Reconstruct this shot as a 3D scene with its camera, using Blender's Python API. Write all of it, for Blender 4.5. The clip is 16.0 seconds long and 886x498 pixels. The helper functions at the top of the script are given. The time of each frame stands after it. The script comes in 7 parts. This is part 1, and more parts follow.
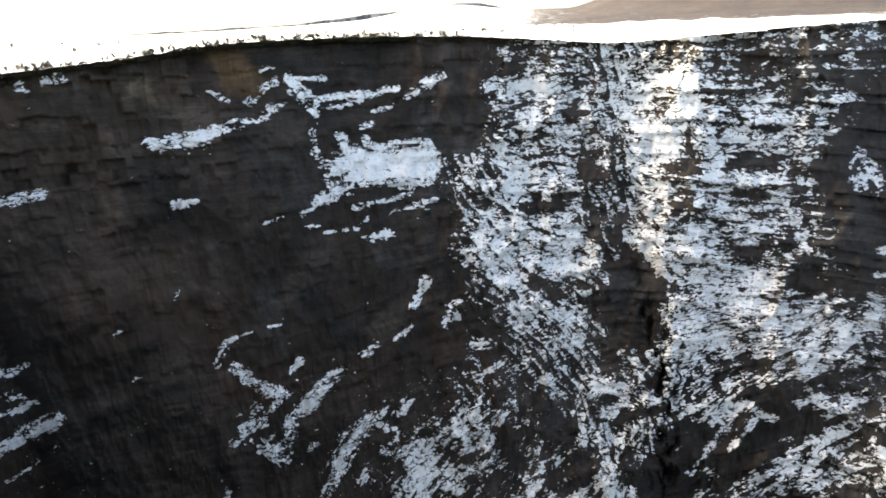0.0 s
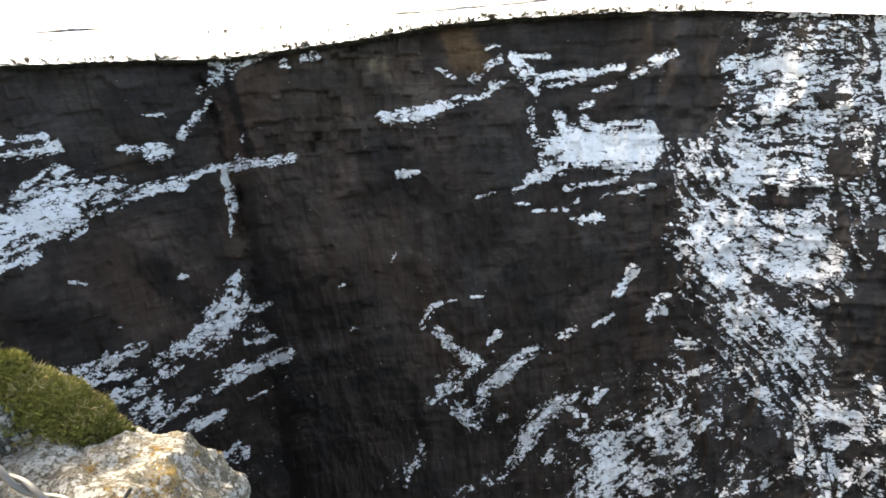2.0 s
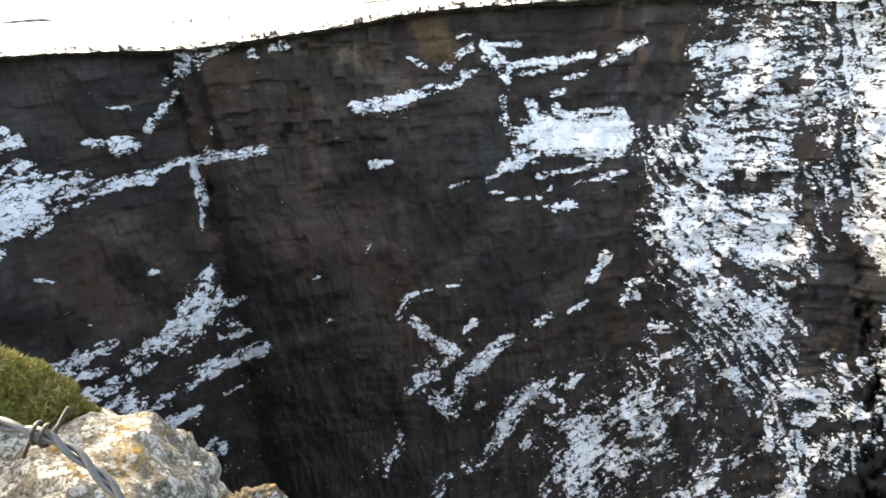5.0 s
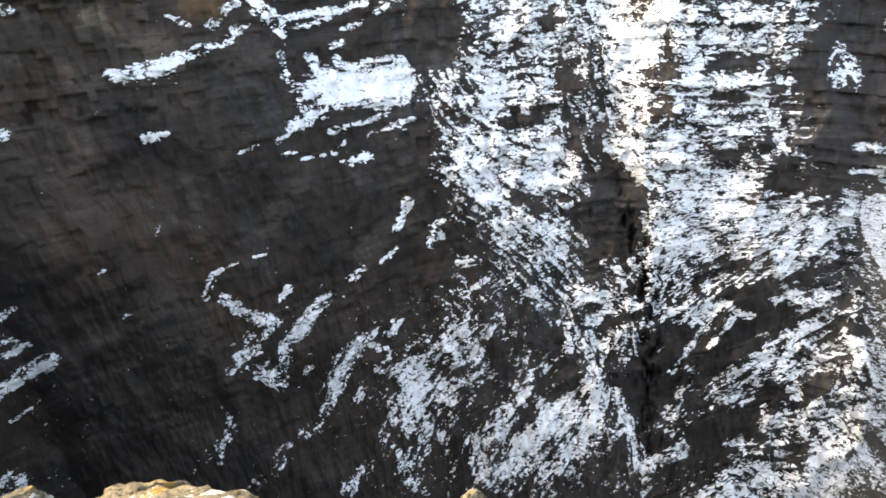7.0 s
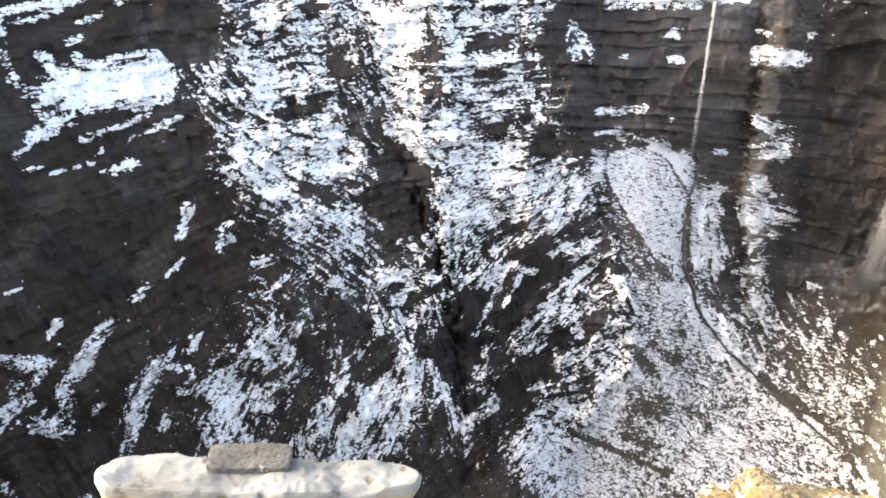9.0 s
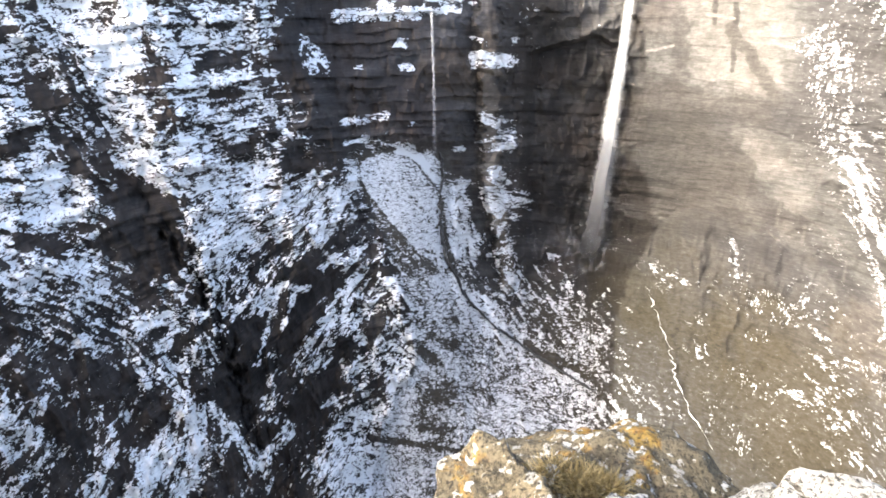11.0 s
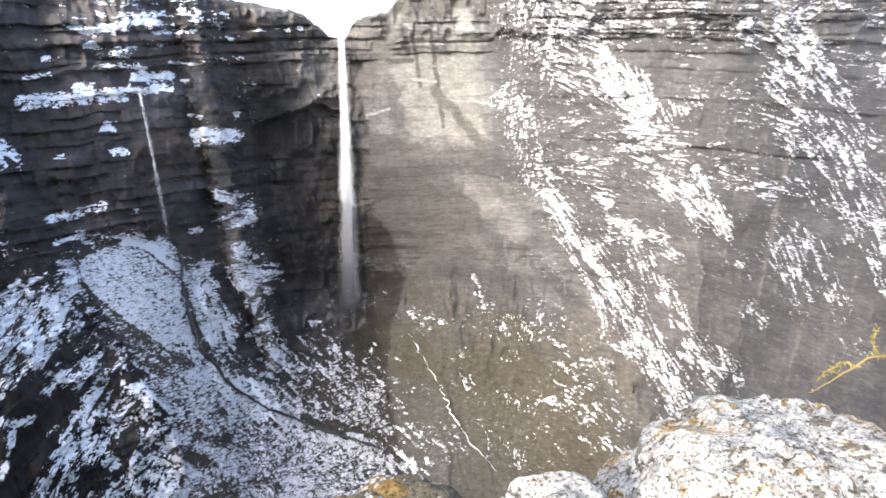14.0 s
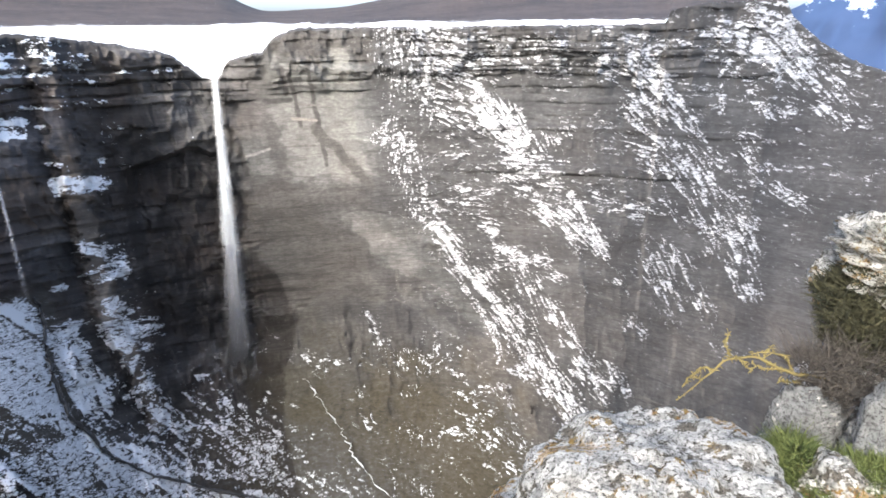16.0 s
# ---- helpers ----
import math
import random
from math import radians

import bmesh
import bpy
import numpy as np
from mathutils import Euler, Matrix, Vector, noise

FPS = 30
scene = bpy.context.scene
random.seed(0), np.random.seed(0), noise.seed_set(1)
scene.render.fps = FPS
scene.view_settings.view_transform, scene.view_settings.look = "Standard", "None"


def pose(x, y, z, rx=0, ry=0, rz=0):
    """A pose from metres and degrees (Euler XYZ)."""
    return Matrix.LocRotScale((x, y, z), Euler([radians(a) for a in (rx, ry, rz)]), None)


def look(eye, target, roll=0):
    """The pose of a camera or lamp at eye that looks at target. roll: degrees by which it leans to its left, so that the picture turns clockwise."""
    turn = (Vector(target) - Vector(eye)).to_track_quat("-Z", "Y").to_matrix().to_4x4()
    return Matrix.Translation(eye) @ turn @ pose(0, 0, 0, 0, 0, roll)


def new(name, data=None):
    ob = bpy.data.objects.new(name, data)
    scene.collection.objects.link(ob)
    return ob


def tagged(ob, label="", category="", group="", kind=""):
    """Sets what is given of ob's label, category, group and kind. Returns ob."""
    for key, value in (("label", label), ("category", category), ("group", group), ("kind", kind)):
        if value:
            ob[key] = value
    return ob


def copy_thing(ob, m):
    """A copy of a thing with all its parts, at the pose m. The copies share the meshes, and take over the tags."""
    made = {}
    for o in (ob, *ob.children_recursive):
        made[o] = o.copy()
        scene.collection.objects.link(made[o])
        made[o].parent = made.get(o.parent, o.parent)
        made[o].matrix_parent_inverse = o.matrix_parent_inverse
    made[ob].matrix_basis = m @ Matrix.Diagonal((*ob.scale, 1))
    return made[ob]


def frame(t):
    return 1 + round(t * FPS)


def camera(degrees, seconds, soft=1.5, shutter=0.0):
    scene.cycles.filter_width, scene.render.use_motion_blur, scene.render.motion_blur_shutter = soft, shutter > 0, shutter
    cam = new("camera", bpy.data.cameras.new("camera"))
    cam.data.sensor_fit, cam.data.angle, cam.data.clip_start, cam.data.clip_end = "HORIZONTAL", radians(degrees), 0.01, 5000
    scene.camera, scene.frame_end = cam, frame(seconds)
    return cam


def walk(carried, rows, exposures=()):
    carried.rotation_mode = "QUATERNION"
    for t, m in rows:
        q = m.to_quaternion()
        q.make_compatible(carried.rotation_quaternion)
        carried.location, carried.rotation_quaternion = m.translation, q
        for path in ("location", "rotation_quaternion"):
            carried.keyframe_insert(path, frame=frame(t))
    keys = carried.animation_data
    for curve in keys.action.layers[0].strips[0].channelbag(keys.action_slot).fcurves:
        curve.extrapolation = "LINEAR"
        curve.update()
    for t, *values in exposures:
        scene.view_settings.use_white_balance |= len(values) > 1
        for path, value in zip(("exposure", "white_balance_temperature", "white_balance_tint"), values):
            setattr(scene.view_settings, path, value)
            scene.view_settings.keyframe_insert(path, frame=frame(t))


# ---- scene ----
EYE = 1.6
ROWS = [
    (0.0, 0.0, 0.0, -0.0, 70.39, 1.82, -0.65),
    (0.5, -0.009, -0.001, -0.007, 69.24, 2.14, 3.91),
    (1.0, -0.019, -0.003, -0.013, 69.0, 2.33, 9.5),
    (1.5, -0.03, -0.006, -0.017, 69.03, 3.34, 15.1),
    (2.0, -0.043, -0.01, -0.018, 69.36, 3.09, 18.87),
    (2.5, -0.055, -0.015, -0.018, 69.84, 3.57, 23.04),
    (3.0, -0.063, -0.02, -0.02, 70.32, 4.06, 26.64),
    (3.2, -0.064, -0.021, -0.021, 70.38, 3.98, 27.25),
    (5.3, 0.004, -0.027, -0.071, 67.63, 3.73, 13.4),
    (5.5, 0.017, -0.028, -0.078, 66.77, 4.15, 11.38),
    (6.0, 0.051, -0.03, -0.095, 65.1, 4.0, 5.65),
    (6.5, 0.088, -0.033, -0.112, 64.38, 3.82, 2.27),
    (7.0, 0.122, -0.036, -0.129, 62.93, 4.17, -3.37),
    (7.5, 0.153, -0.041, -0.147, 62.54, 4.19, -8.66),
    (8.0, 0.182, -0.046, -0.164, 61.81, 4.3, -13.86),
    (8.5, 0.257, -0.063, -0.181, 60.9, 4.01, -17.96),
    (9.0, 0.303, -0.076, -0.195, 60.64, 2.76, -23.51),
    (9.2, 0.321, -0.082, -0.2, 60.34, 2.73, -25.94),
    (11.3, 0.47, -0.177, -0.226, 61.25, 0.48, -49.14),
    (11.5, 0.479, -0.189, -0.225, 61.29, 0.2, -50.87),
    (12.0, 0.495, -0.218, -0.219, 61.18, -0.06, -57.43),
    (12.5, 0.504, -0.246, -0.209, 61.99, 0.41, -62.1),
    (13.0, 0.506, -0.269, -0.196, 64.03, 0.66, -65.8),
    (13.5, 0.506, -0.289, -0.184, 65.34, 0.28, -68.46),
    (14.0, 0.509, -0.31, -0.176, 66.65, 0.46, -70.99),
    (14.5, 0.52, -0.33, -0.176, 67.21, 0.26, -73.7),
    (15.0, 0.542, -0.349, -0.181, 68.32, 0.03, -77.18),
    (15.5, 0.566, -0.369, -0.192, 69.39, 0.15, -79.41),
    (16.0, 0.591, -0.386, -0.203, 69.78, 0.44, -81.71),
]
cam = camera(70.8, 16.0, 1.7)
walk(cam, [(t, pose(x, y, EYE + z, rx, ry, rz)) for t, x, y, z, rx, ry, rz in ROWS],
     [(0.0, 2.76, 8700, 3), (3.0, 3.2, 9200, 4), (5.0, 3.3, 9000, 4), (8.0, 3.52, 8800, 5), (9.2, 3.52, 8500, 6), (11.3, 3.05, 7150, 7), (12.0, 3.0, 7000, 7), (14.0, 2.74, 6600, 7), (16.0, 2.29, 6400, 6)])

# ---- light ----
SUN_AZ, SUN_EL = 287.0, 34.0
world = bpy.data.worlds.new("sky")
scene.world = world
world.use_nodes = True
wn = world.node_tree.nodes
sky = wn.new("ShaderNodeTexSky")
sky.sky_type, sky.sun_disc = "NISHITA", False
sky.sun_elevation, sky.sun_rotation = radians(SUN_EL), radians(SUN_AZ)
sky.air_density, sky.dust_density, sky.ozone_density, sky.altitude = 0.55, 6.0, 0.3, 900
wn["Background"].inputs["Strength"].default_value = 0.15
world.node_tree.links.new(sky.outputs[0], wn["Background"].inputs["Color"])
sun_lamp = new("sun", bpy.data.lights.new("sun", "SUN"))
sun_lamp.data.energy, sun_lamp.data.angle, sun_lamp.data.color = 1.0, radians(0.53), (1.0, 0.992, 0.98)
sa, se = radians(SUN_AZ), radians(SUN_EL)
sun_from = Vector((math.sin(sa) * math.cos(se), math.cos(sa) * math.cos(se), math.sin(se)))
sun_lamp.matrix_world = look(sun_from * 50, (0, 0, 0))


# ---- noise on arrays ----
def lattice(ix, iy, seed):
    h = (ix.astype(np.int64) * 374761393 + iy.astype(np.int64) * 668265263 + seed * 1442695041) & 0xFFFFFFFF
    h = ((h ^ (h >> 13)) * 1274126177) & 0xFFFFFFFF
    h = h ^ (h >> 16)
    return (h & 0xFFFF) / 65535.0 * 2 - 1


def vnoise(x, y, seed=0):
    x, y = np.broadcast_arrays(np.asarray(x, float), np.asarray(y, float))
    ix, iy = np.floor(x), np.floor(y)
    fx, fy = x - ix, y - iy
    fx, fy = fx * fx * fx * (fx * (fx * 6 - 15) + 10), fy * fy * fy * (fy * (fy * 6 - 15) + 10)
    a, b = lattice(ix, iy, seed), lattice(ix + 1, iy, seed)
    c, d = lattice(ix, iy + 1, seed), lattice(ix + 1, iy + 1, seed)
    return (a + (b - a) * fx) * (1 - fy) + (c + (d - c) * fx) * fy


def fbm(x, y, octaves=4, seed=0, gain=0.5):
    out, amp, total = 0.0, 1.0, 0.0
    for k in range(octaves):
        out = out + amp * vnoise(np.asarray(x) * 2.03 ** k + 17.3 * k, np.asarray(y) * 2.03 ** k - 9.1 * k, seed + k)
        total, amp = total + amp, amp * gain
    return out / total


def sstep(a, b, x):
    u = np.clip((x - a) / (b - a), 0, 1)
    return u * u * (3 - 2 * u)


def curve(x, knots):
    """Smooth curve through pairs of (x, value)."""
    k = np.array(knots, float)
    xs, ys = k[:, 0], k[:, 1]
    h = np.diff(xs)
    s = np.diff(ys) / h
    m = np.zeros_like(ys)
    same = s[:-1] * s[1:] > 0
    m[1:-1][same] = 2 * s[:-1][same] * s[1:][same] / (s[:-1] + s[1:])[same]
    x = np.clip(x, xs[0], xs[-1])
    i = np.clip(np.searchsorted(xs, x) - 1, 0, len(h) - 1)
    u = (x - xs[i]) / h[i]
    return ((1 + 2 * u) * (1 - u) ** 2 * ys[i] + u * (1 - u) ** 2 * h[i] * m[i]
            + u * u * (3 - 2 * u) * ys[i + 1] + u * u * (u - 1) * h[i] * m[i + 1])


# ---- materials ----
def mat(name):
    m = bpy.data.materials.new(name)
    m.use_nodes = True
    nt = m.node_tree
    return m, nt, nt.nodes, nt.links, nt.nodes["Principled BSDF"]


def nd(nodes, kind, **values):
    n = nodes.new("ShaderNode" + kind)
    for k, v in values.items():
        n.inputs[k].default_value = v
    return n


def ramp(nodes, stops):
    n = nodes.new("ShaderNodeValToRGB")
    e = n.color_ramp.elements
    while len(e) < len(stops):
        e.new(0.5)
    for el, (p, c) in zip(e, stops):
        el.position, el.color = p, (*c, 1) if len(c) == 3 else c
    return n


def mixcol(nodes, links, fac, a, b, blend="MIX"):
    n = nodes.new("ShaderNodeMix")
    n.data_type, n.blend_type = "RGBA", blend
    for sock, v in ((n.inputs[0], fac), (n.inputs[6], a), (n.inputs[7], b)):
        if isinstance(v, (int, float)):
            sock.default_value = v
        elif isinstance(v, tuple):
            sock.default_value = (*v, 1)
        else:
            links.new(v, sock)
    return n.outputs[2]


def mathn(nodes, links, op, a, b=None, c=None, clamp=False):
    n = nodes.new("ShaderNodeMath")
    n.operation, n.use_clamp = op, clamp
    for sock, v in zip(n.inputs, (a, b, c)):
        if v is None:
            continue
        if isinstance(v, (int, float)):
            sock.default_value = v
        else:
            links.new(v, sock)
    return n.outputs[0]


def maprange(nodes, links, v, a, b, c=0.0, d=1.0):
    n = nodes.new("ShaderNodeMapRange")
    links.new(v, n.inputs[0])
    for i, w in enumerate((a, b, c, d)):
        n.inputs[1 + i].default_value = w
    return n.outputs[0]


def bump(nodes, links, height, bsdf, strength, distance):
    b = nd(nodes, "Bump", Strength=strength, Distance=distance)
    links.new(height, b.inputs["Height"])
    links.new(b.outputs[0], bsdf.inputs["Normal"])


def cliff_material():
    """Bedded limestone with snow lying on its ledges. The mesh carries snow cover, tint of the rock and bedding place."""
    m, nt, nodes, links, bsdf = mat("cliff_rock")
    snow = nodes.new("ShaderNodeAttribute")
    snow.attribute_name = "snow"
    tint = nodes.new("ShaderNodeAttribute")
    tint.attribute_name = "tint"
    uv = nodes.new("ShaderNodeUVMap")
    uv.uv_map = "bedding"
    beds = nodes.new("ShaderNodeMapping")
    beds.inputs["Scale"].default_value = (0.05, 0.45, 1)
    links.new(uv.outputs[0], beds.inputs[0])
    streaks = nodes.new("ShaderNodeMapping")
    streaks.inputs["Scale"].default_value = (0.33, 0.035, 1)
    links.new(uv.outputs[0], streaks.inputs[0])
    nb = nd(nodes, "TexNoise", Scale=1.0, Detail=6.0, Roughness=0.6)
    links.new(beds.outputs[0], nb.inputs["Vector"])
    ns = nd(nodes, "TexNoise", Scale=1.0, Detail=5.0, Roughness=0.65)
    links.new(streaks.outputs[0], ns.inputs["Vector"])
    big = nd(nodes, "TexNoise", Scale=0.03, Detail=5.0, Roughness=0.6)
    links.new(uv.outputs[0], big.inputs["Vector"])
    fine = nd(nodes, "TexNoise", Scale=0.9, Detail=5.0, Roughness=0.65)
    flat = nodes.new("ShaderNodeMapping")
    flat.inputs["Scale"].default_value = (0.6, 1.15, 1)
    links.new(uv.outputs[0], flat.inputs[0])
    links.new(flat.outputs[0], fine.inputs["Vector"])
    speck = nd(nodes, "TexNoise", Scale=0.42, Detail=3.0, Roughness=0.7)
    links.new(flat.outputs[0], speck.inputs["Vector"])
    grey = ramp(nodes, [(0.28, (0.016, 0.0155, 0.015)), (0.5, (0.042, 0.040, 0.039)), (0.72, (0.098, 0.094, 0.091))])
    calm = nodes.new("ShaderNodeAttribute")
    calm.attribute_name = "calm"
    bedsum = nodes.new("ShaderNodeMix")
    links.new(mathn(nodes, links, "MULTIPLY", calm.outputs["Fac"], 0.85), bedsum.inputs[0])
    links.new(nb.outputs[0], bedsum.inputs[2])
    links.new(speck.outputs[0], bedsum.inputs[3])
    mixed = mathn(nodes, links, "ADD", mathn(nodes, links, "MULTIPLY", bedsum.outputs[0], 0.5), mathn(nodes, links, "MULTIPLY", fine.outputs[0], 0.5))
    broad = nd(nodes, "TexNoise", Scale=0.075, Detail=3.0, Roughness=0.55)
    links.new(flat.outputs[0], broad.inputs["Vector"])
    mixed = mathn(nodes, links, "MULTIPLY_ADD", mathn(nodes, links, "SUBTRACT", mixed, 0.5), maprange(nodes, links, calm.outputs["Fac"], 0, 1, 0.7, 0.62), mathn(nodes, links, "MULTIPLY_ADD", mathn(nodes, links, "SUBTRACT", broad.outputs[0], 0.5), maprange(nodes, links, calm.outputs["Fac"], 0, 1, 0.75, 0.3), maprange(nodes, links, calm.outputs["Fac"], 0, 1, 0.5, 0.53)))
    links.new(mixed, grey.inputs[0])
    scree = nodes.new("ShaderNodeAttribute")
    scree.attribute_name = "scree"
    wet = mathn(nodes, links, "MULTIPLY", maprange(nodes, links, ns.outputs[0], 0.52, 0.36), maprange(nodes, links, big.outputs[0], 0.38, 0.6))
    wet = mathn(nodes, links, "MULTIPLY", wet, maprange(nodes, links, scree.outputs["Fac"], 0, 1, 1.0, 0.0))
    c = mixcol(nodes, links, mathn(nodes, links, "MULTIPLY", wet, maprange(nodes, links, calm.outputs["Fac"], 0, 1, 0.7, 0.25)), grey.outputs[0], (0.019, 0.0175, 0.017))
    c = mixcol(nodes, links, mathn(nodes, links, "MULTIPLY", maprange(nodes, links, big.outputs[0], 0.46, 0.66), maprange(nodes, links, calm.outputs["Fac"], 0, 1, 0.6, 0.12)), c, (0.066, 0.052, 0.043))
    veg = ramp(nodes, [(0.36, (0.020, 0.019, 0.017)), (0.46, (0.042, 0.037, 0.028)), (0.54, (0.052, 0.049, 0.045)), (0.66, (0.10, 0.097, 0.090))])
    links.new(mathn(nodes, links, "ADD", mathn(nodes, links, "MULTIPLY", fine.outputs[0], 0.35), mathn(nodes, links, "ADD", mathn(nodes, links, "MULTIPLY", speck.outputs[0], 0.4), mathn(nodes, links, "MULTIPLY", big.outputs[0], 0.25))), veg.inputs[0])
    for scale, thin, rate in (((0.012, 0.16, 1), 0.016, 0.4), ((0.10, 0.022, 1), 0.012, 0.15)):
        mp = nodes.new("ShaderNodeMapping")
        mp.inputs["Scale"].default_value = scale
        links.new(uv.outputs[0], mp.inputs[0])
        jn = nd(nodes, "TexNoise", Scale=1.0, Detail=3.0, Roughness=0.5)
        links.new(mp.outputs[0], jn.inputs["Vector"])
        gap = mathn(nodes, links, "ABSOLUTE", mathn(nodes, links, "SUBTRACT", jn.outputs[0], 0.5))
        gap = mathn(nodes, links, "MULTIPLY", maprange(nodes, links, gap, thin, thin * 0.3, 0.0, rate), maprange(nodes, links, fine.outputs[0], 0.42, 0.55))
        gap = mathn(nodes, links, "MULTIPLY", gap, maprange(nodes, links, calm.outputs["Fac"], 0, 1, 1.0, 1.15))
        c = mixcol(nodes, links, gap, c, (0.012, 0.011, 0.010))
    c = mixcol(nodes, links, scree.outputs["Fac"], c, veg.outputs[0])
    c = mixcol(nodes, links, 1.0, c, tint.outputs["Color"], "MULTIPLY")
    f1 = mathn(nodes, links, "MULTIPLY_ADD", fine.outputs[0], 2.3, -1.15)
    f1 = mathn(nodes, links, "ADD", f1, mathn(nodes, links, "MULTIPLY_ADD", speck.outputs[0], 1.2, -0.6))
    grit = nd(nodes, "TexNoise", Scale=0.75, Detail=3.0, Roughness=0.8)
    links.new(uv.outputs[0], grit.inputs["Vector"])
    f2 = mathn(nodes, links, "MULTIPLY", mathn(nodes, links, "MULTIPLY_ADD", grit.outputs[0], 1.0, -0.5), mathn(nodes, links, "SUBTRACT", scree.outputs["Fac"], calm.outputs["Fac"], clamp=True))
    f1 = mathn(nodes, links, "ADD", f1, f2)
    cover = mathn(nodes, links, "ADD", snow.outputs["Fac"], f1)
    vein = nd(nodes, "TexNoise", Scale=0.38, Detail=4.0, Roughness=0.65)
    links.new(flat.outputs[0], vein.inputs["Vector"])
    crack = mathn(nodes, links, "ABSOLUTE", mathn(nodes, links, "SUBTRACT", vein.outputs[0], 0.5))
    crack = mathn(nodes, links, "MULTIPLY", maprange(nodes, links, crack, 0.05, 0.012), maprange(nodes, links, grit.outputs[0], 0.36, 0.52, 0.2, 0.9))
    cover = mathn(nodes, links, "SUBTRACT", cover, crack)
    pits = nd(nodes, "TexNoise", Scale=0.95, Detail=2.0, Roughness=0.6)
    links.new(flat.outputs[0], pits.inputs["Vector"])
    cover = mathn(nodes, links, "SUBTRACT", cover, maprange(nodes, links, pits.outputs[0], 0.40, 0.28, 0.0, 1.1))
    cover = mathn(nodes, links, "ADD", cover, mathn(nodes, links, "MULTIPLY_ADD", calm.outputs["Fac"], 0.03, -0.345))
    cover = mathn(nodes, links, "DIVIDE", cover, mathn(nodes, links, "MULTIPLY_ADD", calm.outputs["Fac"], 0.30, 0.13), clamp=True)
    snowcol = ramp(nodes, [(0.3, (0.62, 0.65, 0.68)), (0.7, (0.86, 0.87, 0.88))])
    links.new(fine.outputs[0], snowcol.inputs[0])
    oldsnow = mixcol(nodes, links, scree.outputs["Fac"], snowcol.outputs[0], mixcol(nodes, links, maprange(nodes, links, snow.outputs["Fac"], 0.9, 1.5), mixcol(nodes, links, maprange(nodes, links, grit.outputs[0], 0.38, 0.62), (0.30, 0.312, 0.33), (0.72, 0.74, 0.76)), (0.56, 0.59, 0.615)))
    thin = mixcol(nodes, links, maprange(nodes, links, grit.outputs[0], 0.35, 0.65), (0.27, 0.27, 0.275), (0.54, 0.54, 0.55))
    oldsnow = mixcol(nodes, links, mathn(nodes, links, "SUBTRACT", calm.outputs["Fac"], scree.outputs["Fac"], clamp=True), oldsnow, thin)
    c = mixcol(nodes, links, cover, c, oldsnow)
    links.new(c, bsdf.inputs["Base Color"])
    links.new(maprange(nodes, links, cover, 0, 1, 0.9, 0.6), bsdf.inputs["Roughness"])
    bsdf.inputs["Specular IOR Level"].default_value = 0.25
    h = mathn(nodes, links, "ADD", mathn(nodes, links, "MULTIPLY", nb.outputs[0], maprange(nodes, links, calm.outputs["Fac"], 0, 1, 1.0, 0.3)), mathn(nodes, links, "MULTIPLY", fine.outputs[0], 0.4))
    h = mathn(nodes, links, "ADD", h, mathn(nodes, links, "MULTIPLY", cover, 0.35))
    h = mathn(nodes, links, "MULTIPLY", h, maprange(nodes, links, scree.outputs["Fac"], 0, 1, 1.0, 0.12))
    bump(nodes, links, h, bsdf, 0.5, 1.0)
    return m


CLIFF = cliff_material()


def mesh_grid(name, verts, rows, cols, material, uv=None, attrs=(), colours=(), smooth=False):
    """A sheet of rows x cols vertices."""
    me = bpy.data.meshes.new(name)
    i = np.arange((rows - 1) * (cols - 1))
    a = (i // (cols - 1)) * cols + i % (cols - 1)
    faces = np.stack([a, a + cols, a + cols + 1, a + 1], 1).astype(np.int32)
    me.vertices.add(rows * cols)
    me.vertices.foreach_set("co", np.ascontiguousarray(verts, np.float32).ravel())
    me.loops.add(faces.size)
    me.loops.foreach_set("vertex_index", faces.ravel())
    me.polygons.add(len(faces))
    me.polygons.foreach_set("loop_start", (np.arange(len(faces)) * 4).astype(np.int32))
    me.update(calc_edges=True)
    if uv is not None:
        lay = me.uv_layers.new(name="bedding")
        lay.data.foreach_set("uv", np.ascontiguousarray(uv.reshape(-1, 2)[faces.ravel()], np.float32).ravel())
    for key, val in attrs:
        at = me.attributes.new(key, "FLOAT", "POINT")
        at.data.foreach_set("value", np.ascontiguousarray(val, np.float32).ravel())
    for key, val in colours:
        at = me.attributes.new(key, "FLOAT_COLOR", "POINT")
        at.data.foreach_set("color", np.ascontiguousarray(val, np.float32).ravel())
    me.materials.append(material)
    if smooth:
        me.polygons.foreach_set("use_smooth", np.ones(len(faces), bool))
    return new(name, me)


